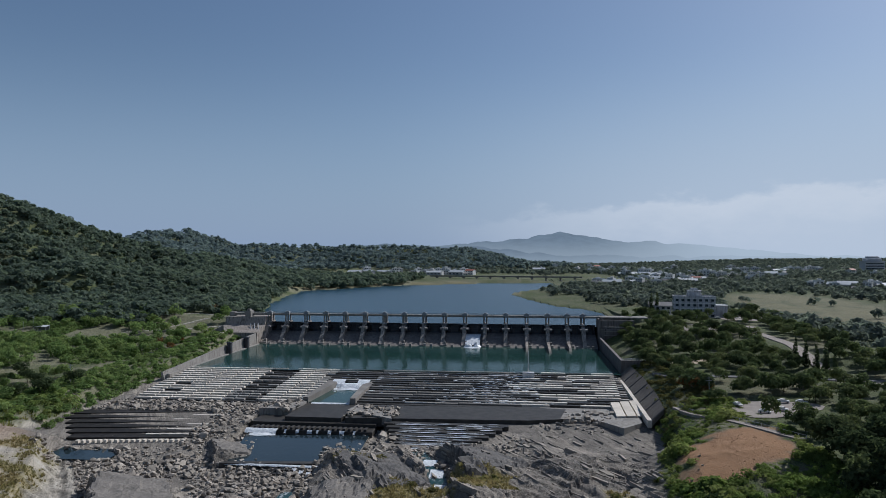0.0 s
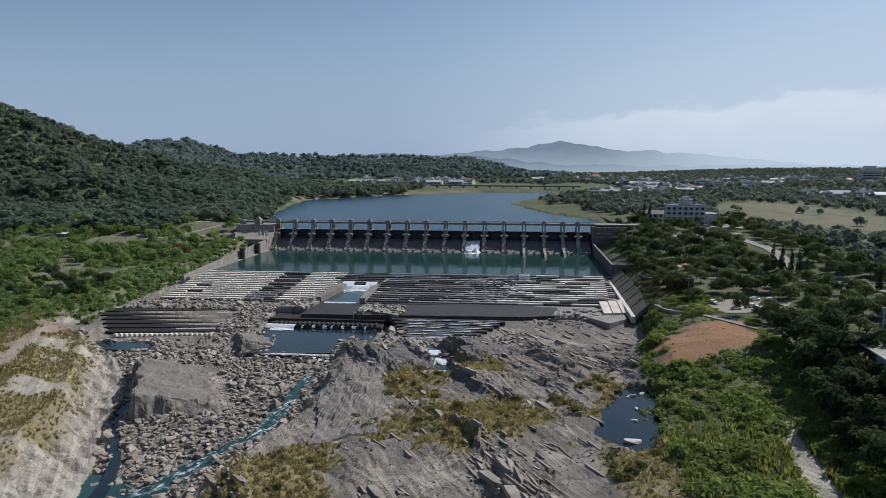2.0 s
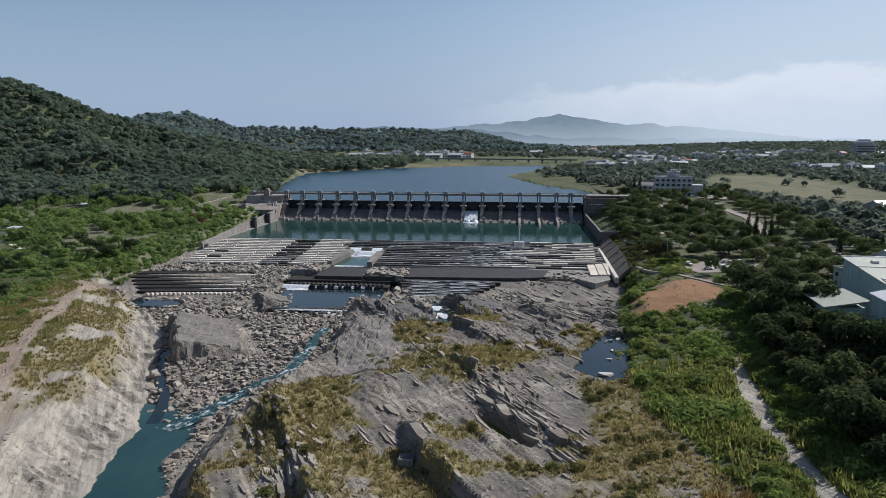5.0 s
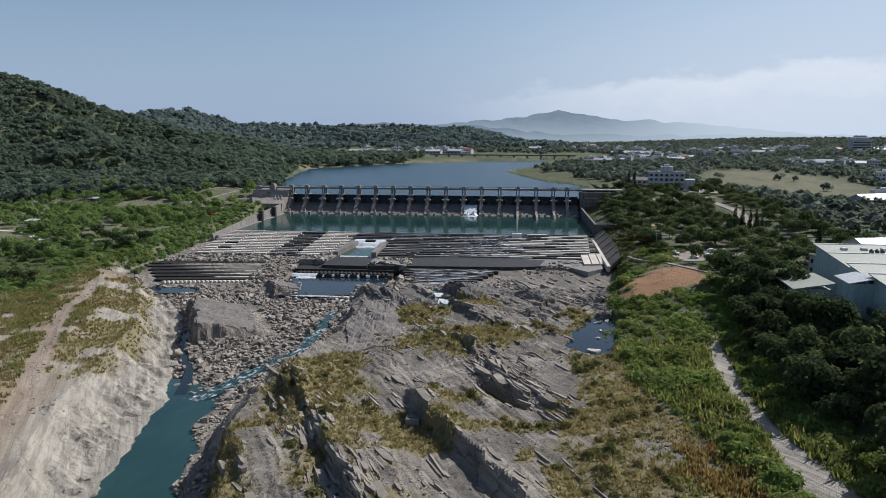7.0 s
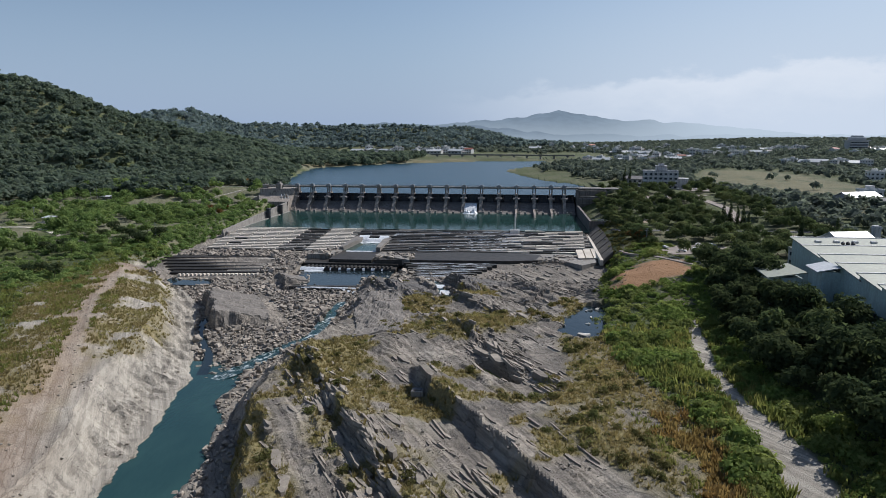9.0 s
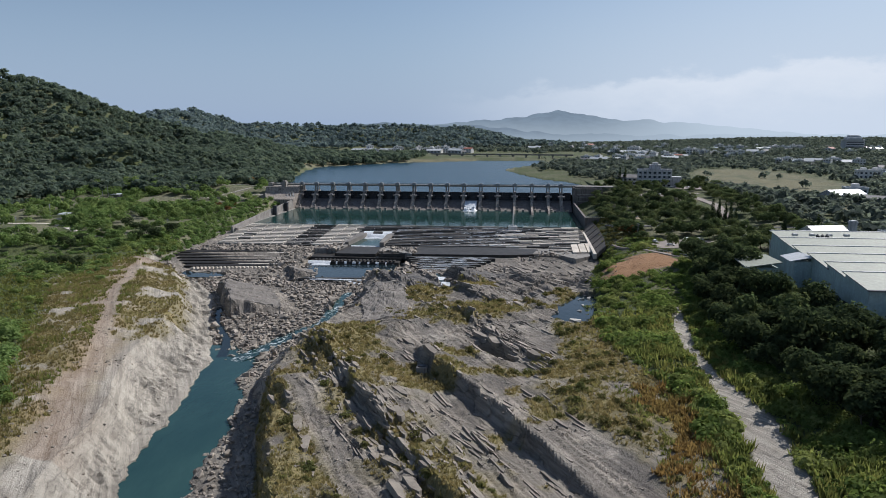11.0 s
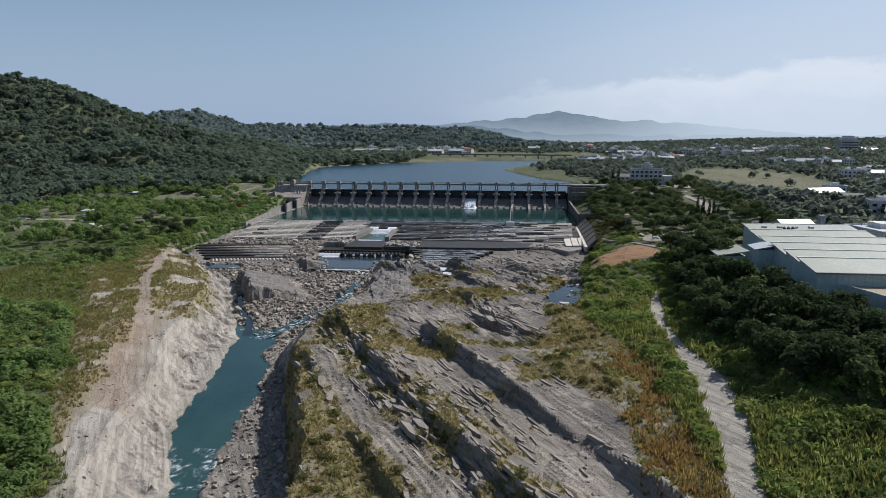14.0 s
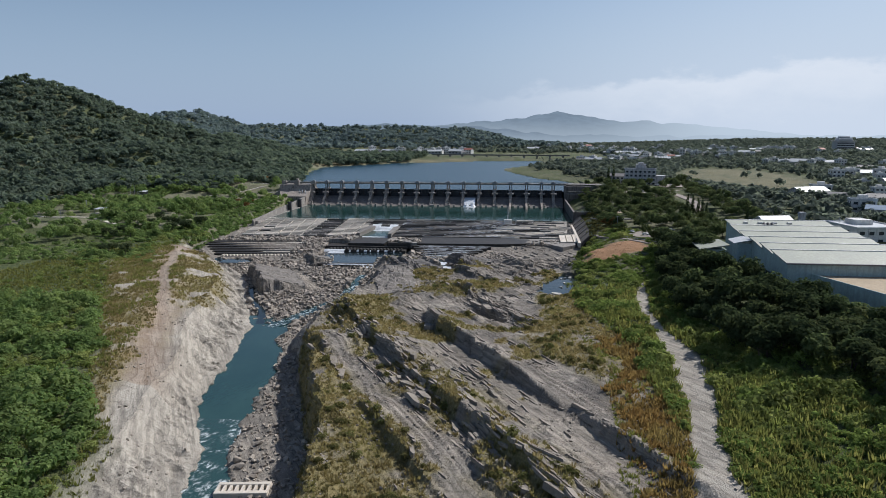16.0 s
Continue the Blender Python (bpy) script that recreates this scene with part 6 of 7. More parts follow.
M_PALEROCK = surface("pale washed stone", (0.5, 0.47, 0.42), (0.6, 0.57, 0.52), 0.3, 2.5, 0.9, 0.5, 0.1)
for k, (x, y, r) in enumerate(((93.2, -315.7, 0.9), (96.4, -313.7, 1.0), (92.7, -326.5, 0.7), (90.5, -336.0, 0.8), (87.2, -351.0, 1.7), (102.5, -317.8, 1.0), (91.8, -316.9, 0.6))):
    ob = new("pond_stone", quick_mesh("pond_stone", BL[k % 7][0] * r * np.array([1.5, 0.8, 0.8]), BL[k % 7][1], M_PALEROCK))
    ob.matrix_basis = pose(x, y, max(hz(x, y) + 0.3, -4.45), 0, 0, 47 * k)
    tagged(ob, "pale washed stone standing in the dark pond", "rock", "stones of the pond")
rng = np.random.default_rng(131)
rx = np.concatenate([rng.uniform(-62, -46, 90), rng.uniform(-20, 3, 110), rng.uniform(60, 98, 120), rng.uniform(-16, 14, 120)])
ry = np.concatenate([rng.uniform(-207, -190, 90), rng.uniform(-217, -196, 110), rng.uniform(-222, -194, 120), rng.uniform(-236, -216, 120)])
rs = np.clip(0.7 * np.exp(0.5 * rng.normal(size=len(rx))), 0.3, 2.4)
rz_ = np.concatenate([np.full(90, -3.5), np.full(110, -3.6), np.full(120, -4.0), np.full(120, -4.3)])
gh = height(rx, ry)
rz_ = np.where((rx > -16) & (ry < -215), gh, np.where(rx > 60, np.where(rx > 76, -4.0, gh), rz_))
many("rubble", BL, rx, ry, rs, M_BOULDER, "brown rubble lying on the broken apron slabs", "stones", 132, zs=rz_)


# the great tilted slabs of dark rock
M_DARKROCK = surface("dark smooth rock", (0.15, 0.134, 0.116), (0.235, 0.208, 0.178), 0.12, 1.1, 0.85, 0.9, 0.35, stain=(0.10, 0.09, 0.078))


M_BLACKROCK = surface("dark damp rock", (0.078, 0.07, 0.062), (0.135, 0.12, 0.105), 0.12, 1.1, 0.75, 0.9, 0.4, stain=(0.055, 0.05, 0.045))


def outcrop(n0, n1, s0, s1, skew, lift, seed, mat):
    """A solid faceted slab along the strike, its sides running down into the ground."""
    a, b = np.meshgrid(np.arange(n0 - 4, n1 + 4, 0.8), np.arange(s0 - 5, s1 + 5, 1.1))
    x, y = 0.86 * (a - skew * (b - s0)) + 0.51 * b, 0.51 * (a - skew * (b - s0)) - 0.86 * b
    rag = 0.8 * fbm(x + seed, y, 9, 3)
    d = np.maximum(np.maximum(n0 - a, a - n1) / 3.0, np.maximum(s0 - b, b - s1) / 4.0) + rag
    z = height(x.ravel(), y.ravel()).reshape(x.shape)
    z = np.where(d < -0.3, z + lift + 0.3 * blocks(b, a, 7, 4, seed) + 0.12 * fbm(x, y, 2.2, 2), z - 1.6)
    m = b.shape[1]
    f = [(j * m + i, j * m + i + 1, (j + 1) * m + i + 1, (j + 1) * m + i) for j in range(b.shape[0] - 1) for i in range(m - 1) if d[j:j + 2, i:i + 2].max() < 0.25]
    keep = sorted({q for t in f for q in t})
    back = {q: k for k, q in enumerate(keep)}
    v = np.stack([x.ravel(), y.ravel(), z.ravel()], 1)[keep]
    me = quick_mesh("rock_outcrop", v, [[back[q] for q in t[::-1]] for t in f], mat)
    return tagged(new("rock_outcrop", me), "large tilted slab of grey smooth rock", "rock", "tilted rock outcrops")


for k, (n0, n1, s0, s1, za, zb, skew) in enumerate(TILTED):
    outcrop(n0, n1 - (8 if k == 0 else 0), s0, s1, skew, 0.5, 13 * k + 5, M_BLACKROCK if k > 2 else M_DARKROCK)
outcrop(-112, -102, 252, 266, 0, 1.0, 91, M_BLACKROCK)

# broken strata: slabs lying along the strike
def slab_template(seed):
    r = np.random.default_rng(seed)
    L, w, h = r.uniform(1.4, 2.6), r.uniform(0.45, 0.8), r.uniform(0.3, 0.55)
    ring = [(-L, -w), (L * r.uniform(0.3, 0.8), -w * r.uniform(0.8, 1.1)), (L, r.uniform(-0.3, 0.3) * w), (L * r.uniform(0.5, 0.9), w), (-L * r.uniform(0.7, 1.0), w * r.uniform(0.7, 1.1))]
    n = len(ring)
    v = [(a, b, -h * 1.4) for a, b in ring] + [(a * 0.97, b * 0.95, h * r.uniform(0.75, 1.0)) for a, b in ring]
    t = [(i, (i + 1) % n, n + (i + 1) % n) for i in range(n)] + [(i, n + (i + 1) % n, n + i) for i in range(n)]
    t += [(n, n + i, n + i + 1) for i in range(1, n - 1)]
    return np.array(v), np.array(t)


SL = [slab_template(101 + k) for k in range(8)]
M_SLAB = surface("pale bedded rock", (0.24, 0.208, 0.168), (0.43, 0.375, 0.305), 0.25, 2.2, 0.9, 0.7, 0.12, vary=0.55)
SLM = [quick_mesh("rock_slab", v, f, M_SLAB) for v, f in SL]
xs, ys, rng = scatter(2.0, -15, 112, -560, -225, 103)
nn, ss = strike(xs, ys)
nw = nn + 2.2 * fbm(xs, ys, 30, 3)
dens = 0.8 * np.exp(-((nw + 203) / 5.0) ** 2) + 0.65 * np.exp(-((nw + 142) / 4.5) ** 2) + 0.3 * np.exp(-((nw + 117) / 5.0) ** 2) + 0.16 * np.exp(-((nw + 174) / 3.0) ** 2) + 0.25 * np.exp(-((nw + 223) / 3.0) ** 2) + 0.3 * sstep(-118, -108, nw) * sstep(0.0, 0.4, fbm(xs, ys, 14, 2) + 0.15)
dens = dens * np.clip(0.7 + 0.9 * fbm(xs, ys, 16, 2), 0, 1) * (0.25 + 0.75 * sstep(-350, -400, ys)) + 0.003
sel = (rng.uniform(size=len(xs)) < dens) & (xs > right_crest(ys) + 1) & (xs < veg_line(ys) + 3)
x, y = xs[sel], ys[sel]
sc = np.clip(0.75 * np.exp(0.4 * rng.normal(size=len(x))), 0.3, 1.7)
z = height(x, y) + 0.12 * sc
turn = -59.3 + rng.normal(size=len(x)) * 9
order = np.argsort(y)
for i in order[:230]:
    ob = new("rock_slab", SLM[i % 8])
    ob.matrix_basis = pose(x[i], y[i], z[i], rng.uniform(-22, 4), rng.uniform(-6, 6), turn[i]) @ Matrix.Scale(sc[i], 4)
    tagged(ob, "pale broken rock slab lying along the strata", "rock", "broken rock slabs")
rv, rf_ = [], []
base = 0
for i in order[230:]:
    v, f = SL[i % 8]
    m = np.array(pose(x[i], y[i], z[i], rng.uniform(-22, 4), rng.uniform(-6, 6), turn[i]) @ Matrix.Scale(sc[i], 4))
    rv.append(v @ m[:3, :3].T + m[:3, 3])
    rf_.append(f + base)
    base += len(v)
tagged(new("rock_slabs", quick_mesh("rock_slabs", np.concatenate(rv), np.concatenate(rf_), M_SLAB)), "pale broken rock slabs along the strata", "rocks", kind="stuff")
# bedding: long low ledges in bands, all leaning one way
xs, ys, rng = scatter(1.5, -15, 112, -560, -225, 203)
nn, ss = strike(xs, ys)
nw = nn + 2.2 * fbm(xs, ys, 30, 3)
g, d, p, so = zones(xs, ys, xs)
dens = (0.10 + 0.4 * sstep(-128, -114, nw) * sstep(262, 300, ss)) * sstep(0.05, 0.5, vnoise(nw / 2.6, ss / 34)) * (0.25 + sstep(-0.1, 0.4, fbm(xs, ys, 24, 2))) + 0.4 * np.exp(-((nw + 203) / 6.0) ** 2) * sstep(325, 345, ss) + 0.45 * np.exp(-((nw + 142) / 5.0) ** 2) * sstep(290, 320, ss)
sel = (rng.uniform(size=len(xs)) < dens) & (xs > right_crest(ys) + 1) & (xs < veg_line(ys) + 2) & (d < 0.75)
x, y = xs[sel], ys[sel]
z = height(x, y)
rv, rf_, base = [], [], 0
for i in range(len(x)):
    v, f = SL[i % 8]
    m = np.array(pose(x[i], y[i], z[i] + rng.uniform(-0.12, 0.1), rng.uniform(-26, -6), rng.uniform(-3, 3), -59.3 + rng.normal() * 5))[:3]
    k = np.array([rng.uniform(0.6, 2.1), rng.uniform(0.35, 0.8), rng.uniform(0.5, 1.1)])
    rv.append((v * k) @ m[:, :3].T + m[:, 3])
    rf_.append(f + base)
    base += len(v)
tagged(new("bedding_ledges", quick_mesh("bedding_ledges", np.concatenate(rv), np.concatenate(rf_), M_SLAB)), "thin tilted ledges of bedded grey rock", "rocks", kind="stuff")
# loose stones on rock and bank
xs, ys, rng = scatter(1.6, -125, 112, -560, -225, 104)
g, d, p, so = zones(xs, ys, xs)
sel = (g < 0.3) & (rng.uniform(size=len(xs)) < 0.26 * np.clip(0.4 + 1.6 * fbm(xs, ys, 13, 3), 0, 1.6)) & (height(xs, ys) > -15)
many("loose_stones", BL, xs[sel], ys[sel], rng.uniform(0.15, 0.5, sel.sum()) ** 1.2 * 1.3, M_SLAB, "loose pale stones scattered on the rock", "stones", 105, 0.0)
xs, ys, rng = scatter(1.3, 98, 150, -325, -262, 63)
g, d, p, so = zones(xs, ys, xs)
sel = (so > 0.6) & (rng.uniform(size=len(xs)) < 0.3)
M_CLOD = surface("orange soil clods", (0.34, 0.19, 0.095), (0.26, 0.145, 0.075), 0.4, 2.0, 0.95, 0.6, 0.1)
many("soil_clods", BL, xs[sel], ys[sel], rng.uniform(0.08, 0.28, sel.sum()), M_CLOD, "loose clods on the bare orange soil slope", "soil", 64, 0.0)

# ---- roads, walk and paved ground ----
def ribbon(name, pts, width, mat, label, category="road", lift=0.3, step=3.0):
    """A band of paving draped on the ground, with thickness."""
    p = [Vector(q) for q in pts]
    line = []
    for a, b in zip(p, p[1:]):
        m = max(1, int((b - a).length / step))
        line += [a.lerp(b, i / m) for i in range(m)]
    line.append(p[-1])
    for _ in range(6):
        line = [line[0]] + [(line[i - 1] + line[i] * 2 + line[i + 1]) / 4 for i in range(1, len(line) - 1)] + [line[-1]]
    v, f = [], []
    zz = [max(hz(q.x, q.y), -20) for q in line]
    for _ in range(8):
        zz = [zz[0]] + [(zz[i - 1] + 2 * zz[i] + zz[i + 1]) / 4 for i in range(1, len(zz) - 1)] + [zz[-1]]
    for i, q in enumerate(line):
        d = (line[min(i + 1, len(line) - 1)] - line[max(i - 1, 0)]).normalized()
        sd2 = Vector((-d.y, d.x)) * width / 2
        z = max(zz[i], hz(q.x + sd2.x, q.y + sd2.y) - 0.6, hz(q.x - sd2.x, q.y - sd2.y) - 0.6) + lift
        for w, dz in ((1.0, -1.5), (1.0, 0), (-1.0, 0), (-1.0, -1.5)):
            v.append((q.x + sd2.x * w, q.y + sd2.y * w, z + dz))
    for i in range(len(line) - 1):
        for k in range(3):
            f.append((4 * i + k, 4 * i + k + 1, 4 * i + 5 + k, 4 * i + 4 + k))
    ob = new(name, mesh_of(name, v, f, mat))
    return tagged(ob, label, category, kind="structure"), line, v


ribbon("road_lower", [(126, -152), (130, -168), (158, -173), (182, -176), (198, -185), (232, -206), (260, -225)], 5.0, M_ASPHALT, "grey asphalt lane through the park")
ribbon("road_upper", [(226, -240), (214, -215), (206, -193), (201, -170), (207, -111), (204, -57), (190, -20)], 6.5, M_PAVE, "pale paved road along the terrace")
walk_ob, wline, wv = ribbon("pavement", [(146, -276), (140, -262), (134, -250), (124, -234), (121, -214)], 3.0, M_PAVE, "pale paved walk above the bare soil slope", "pavement")
rail = thing("guard_rail", "low white rail beside the paved walk", "railing")
for i in range(0, len(wline) - 1, 1):
    a, b = Vector(wv[4 * i + 2]), Vector(wv[4 * i + 6])
    part("post", Solid().rod(a, a + Vector((0, 0, 1.1)), 0.08, 0.08, 6), M_WHITE, rail)
    part("bar", Solid().rod(a + Vector((0, 0, 1.05)), b + Vector((0, 0, 1.05)), 0.07, 0.07, 5), M_WHITE, rail)


def pad(name, cx, cy, rx, ry, mat, label, lift=0.25, n=18):
    v, f = [(cx, cy, hz(cx, cy) + lift)], []
    for k in (0.5, 1.0):
        for i in range(n):
            a = 2 * math.pi * i / n
            q = k * (1 + 0.12 * math.sin(3 * a + cx))
            x, y = cx + rx * q * math.cos(a), cy + ry * q * math.sin(a)
            v.append((x, y, hz(x, y) + lift))
    f = [(0, 1 + i, 1 + (i + 1) % n) for i in range(n)] + [(1 + i, 1 + n + i, 1 + n + (i + 1) % n, 1 + (i + 1) % n) for i in range(n)]
    return tagged(new(name, mesh_of(name, v, f, mat)), label, "pavement", kind="structure")


pad("pavement", 190, -30, 24, 14, M_PAVE, "pale paved yard between the trees")
pad("pavement", 228, 33, 24, 24, M_PAVE, "pale paved parking yard beside the field")
pad("pavement", 152, -232, 18, 13, M_PAVE, "pale gravel parking ground under the park trees")
pad("pavement", 148, -130, 12, 8, M_FLAT, "bare tan earth beside the wall")
ribbon("path_slope", [(-182, -100), (-176, -80), (-170, -50), (-163, -16)], 2.6, M_BEAM, "pale concrete path on the green slope", "path")
ribbon("path_field", [(-330, -175), (-290, -182), (-262, -176), (-240, -190), (-205, -215)], 3.4, M_BEAM, "pale concrete farm lane", "path")
for k, (a, b) in enumerate((((-236, -40), (-170, -8)), ((-215, -20), (-180, 18)), ((-240, 10), (-172, 40)))):
    ribbon("path_terrace", [a, ((a[0] + b[0]) / 2, (a[1] + b[1]) / 2), b], 1.6, M_BEAM, "pale kerb wall on the brown terrace", "kerb")


# ---- buildings ----
def window_row(face, along0, along1, z, count, w, h, at, axis):
    """Window panes of one storey, sunk frames around them."""
    out = []
    for i in range(count):
        c = along0 + (along1 - along0) * (i + 0.5) / count
        sl = Solid()
        if axis == "x":
            sl.box(c - w / 2, c + w / 2, at - 0.12, at + 0.05, z, z + h)
        else:
            sl.box(at - 0.12, at + 0.05, c - w / 2, c + w / 2, z, z + h)
        out.append(sl)
    return out


def block_house(name, label, at, turn, sx, sy, storeys, wall, roof_mat, cols=4, sh=3.4, flat=True, category="house"):
    ob = thing(name, label, category)
    h = storeys * sh
    part("wall", Solid().box(-sx / 2, sx / 2, -sy / 2, sy / 2, -3, h), wall, ob)
    if flat:
        rf_ = Solid().box(-sx / 2 - 0.3, sx / 2 + 0.3, -sy / 2 - 0.3, sy / 2 + 0.3, h, h + 0.35)
        rf_.box(-sx / 2 - 0.3, sx / 2 + 0.3, -sy / 2 - 0.3, -sy / 2, h + 0.35, h + 1.1).box(-sx / 2 - 0.3, sx / 2 + 0.3, sy / 2, sy / 2 + 0.3, h + 0.35, h + 1.1)
        rf_.box(-sx / 2 - 0.3, -sx / 2, -sy / 2, sy / 2, h + 0.35, h + 1.1).box(sx / 2, sx / 2 + 0.3, -sy / 2, sy / 2, h + 0.35, h + 1.1)
        part("roof", rf_, roof_mat, ob)
        part("stair_tower", Solid().box(-sx * 0.15, sx * 0.2, 0, sy * 0.35, h + 0.35, h + 3.0, cut=0.1), wall, ob)
    else:
        e = 0.7
        rp = Solid().prism([(-sy / 2 - e, h - 0.1), (0, h + sy * 0.24), (sy / 2 + e, h - 0.1), (sy / 2 + e, h + 0.15), (0, h + sy * 0.24 + 0.3), (-sy / 2 - e, h + 0.15)], -sx / 2 - e, sx / 2 + e)
        part("roof", rp, roof_mat, ob)
        part("gable", Solid().prism([(-sy / 2, h), (0, h + sy * 0.24 - 0.05), (sy / 2, h)], -sx / 2, sx / 2), wall, ob)
    for k in range(storeys):
        for sl in window_row(None, -sx / 2, sx / 2, k * sh + 1.0, cols, sx / cols * 0.5, sh * 0.45, -sy / 2, "x"):
            part("window", sl, M_GLASS, ob)
        for sl in window_row(None, -sy / 2, sy / 2, k * sh + 1.0, max(2, cols // 2), 1.5, sh * 0.45, -sx / 2, "y"):
            part("window", sl, M_GLASS, ob)
    ob.matrix_basis = pose(*at, 0, 0, turn)
    return ob


off = block_house("office_building", "grey tiled four-storey office block with rooftop tower", (192, 36, 18.6), -8, 30, 17, 4, M_WALLG, M_WALLG, 7, 3.9, category="office building")
part("roof_tower", Solid().box(-4, 5, -4, 5, 16.7, 20.4, cut=0.2).box(-4.6, 5.6, -4.6, 5.6, 20.4, 20.9).box(-2, 3, -2, 3, 20.9, 22.6, cut=0.2), M_WALLG, off)
part("annex", Solid().box(15, 24, -5, 8, -3, 9.2).box(14.8, 24.3, -5.3, 8.3, 9.2, 9.7), M_WALLG, off)
part("canopy", Solid().box(-15, 6, -10.5, -8.5, 3.4, 3.8), M_WALLG, off)
for k in range(4):
    part("floor_band", Solid().box(-15.15, 15.15, -8.75, -8.5, 3.9 * k + 3.2, 3.9 * k + 3.75), M_WHITE, off)
block_house("pavilion", "two-storey pavilion with a green pitched roof", (172, 62, 18.4), -8, 17, 11, 2, M_WALLG, M_ROOFD, 4, 3.6, False, "pavilion")

fac = thing("factory", "pale teal factory hall with stepped cream sheet roofs", "factory")
M_TEAL = surface("pale teal wall", (0.42, 0.52, 0.50), (0.36, 0.45, 0.44), 0.15, 1.2, 0.7, 0.1, 0.02, stain=(0.28, 0.33, 0.32))
edges = [(-302, 178, 224), (-320, 174, 222), (-338, 172, 222), (-353, 171, 220), (-368, 171, 219), (-383, 170, 218), (-398, 169, 216)]
for k, ((ya, xa, xe), (yb, xb, xf)) in enumerate(zip(edges, edges[1:])):
    zt = 25.2 - 0.35 * k
    zb_ = zt - 2.3
    x0, x1 = (xa + xb) / 2, (xe + xf) / 2
    part("hall", Solid().prism([(ya, 2), (ya, zt - 0.1), (yb, zb_ - 0.1), (yb, 2)], x0, x1), M_TEAL, fac)
    part("roof", Solid().prism([(ya + 0.6, zt), (ya + 0.6, zt + 0.3), (yb - 0.5, zb_ + 0.3), (yb - 0.5, zb_)], x0 - 0.8, x1 + 0.8), M_ROOF, fac)
    part("clerestory", Solid().box(x0 + 1, x1 - 1, ya - 0.05, ya + 0.12, zt - 1.7, zt - 0.5), M_GLASS, fac)
    part("gutter", Solid().box(x0 - 0.8, x1 + 0.8, yb - 1.3, yb - 0.5, zb_ - 0.2, zb_ + 0.34), M_ROOFD, fac)
    part("ridge_cap", Solid().box(x0 - 0.9, x1 + 0.9, ya + 0.1, ya + 0.9, zt + 0.2, zt + 0.5), M_WHITE, fac)
for q in range(3):
    part("roof_vent", Solid().rod((190 + 1.9 * q, -314, 23.5), (190 + 1.9 * q, -314, 25.3), 0.75, 0.75, 10).rod((190 + 1.9 * q, -314, 25.3), (190 + 1.9 * q, -314, 25.9), 0.9, 0.2, 10), M_STEEL, fac, "black roof ventilator")
for q in range(4):
    part("skylight", Solid().box(182 + 7 * q, 184 + 7 * q, -309.5, -307.8, 24.2, 25.4, cut=0.2), M_WHITE, fac)
for q in range(9):
    part("window", Solid().box(169.2, 169.9, -392 + 5.6 * q, -389 + 5.6 * q, 12.4, 14.4), M_GLASS, fac)
part("wing", Solid().slab([(154, -341), (165, -341), (165, -326), (156, -326)], 3, 16.4), M_TEAL, fac)
part("wing_roof", Solid().add([(152.6, -342, 16.2), (166, -342, 18.4), (166, -324.5, 18.4), (153.6, -324.5, 16.6), (152.6, -342, 16.6), (166, -342, 18.8), (166, -324.5, 18.8), (153.6, -324.5, 17.0)], BOX_F), M_ROOF, fac)
part("porch_roof", Solid().add([(163, -356, 21.6), (171, -356, 23.2), (171, -344, 23.2), (164, -344, 21.6), (163, -356, 21.9), (171, -356, 23.5), (171, -344, 23.5), (164, -344, 21.9)], BOX_F), M_ROOFW, fac)
part("porch_wall", Solid().slab([(165, -355), (171, -355), (171, -345), (165, -345)], 3, 21.6), M_TEAL, fac)
ann = thing("factory_annex", "flat-roofed teal annex with a tan roof deck", "factory")
part("wall", Solid().slab([(178, -398.5), (190, -436), (240, -436), (240, -398.5)], 2, 16.6), M_TEAL, ann)
part("roof", Solid().slab([(178.6, -399), (190.4, -435.4), (240, -435.4), (240, -399)], 16.6, 16.9), M_FLAT, ann)
for a, b in (((178, -398.5), (190, -436)), ((190, -436), (240, -436))):
    d = (Vector(b) - Vector(a)).normalized()
    nrm = Vector((-d.y, d.x)) * 0.35
    part("parapet", Solid().slab([a, b, (b[0] + nrm.x, b[1] + nrm.y), (a[0] + nrm.x, a[1] + nrm.y)], 16.6, 17.5), M_TEAL, ann)
part("roof_box", Solid().box(205, 213, -404, -402, 16.9, 18.1, cut=0.1), M_ROOFR, ann)
for q in range(12):
    t = (q + 0.5) / 12
    part("window", Solid().box(178 + 12 * t - 0.6, 178 + 12 * t + 0.5, -398.5 - 37.5 * t - 0.8, -398.5 - 37.5 * t + 0.8, 9.0, 11.0, turn=0.3), M_GLASS, ann)
block_house("workshop", "grey gabled workshop with a white sheet roof", (204, -288, 11), 12, 16, 15, 3, M_WALLG, M_ROOFW, 3, 3.8, False, "workshop")
block_house("workshop", "white two-storey workshop with a blue awning", (258, -270, 11), 8, 26, 30, 2, M_WHITE, M_ROOFW, 5, 4.2, True, "workshop")
block_house("workshop", "white two-storey block with a green flat roof", (196, -280, 9), 10, 20, 12, 2, M_WALLG, M_ROOF, 6, 3.6, True, "workshop")
ch = thing("chimney", "square pinkish-grey chimney tower", "chimney", (230, -259, 9))
part("shaft", Solid().box(-1.5, 1.5, -1.5, 1.5, -2, 16.2, cut=0.15), M_WALLG, ch)
part("cap", Solid().box(-1.8, 1.8, -1.8, 1.8, 15.0, 15.5), M_WALLG, ch)


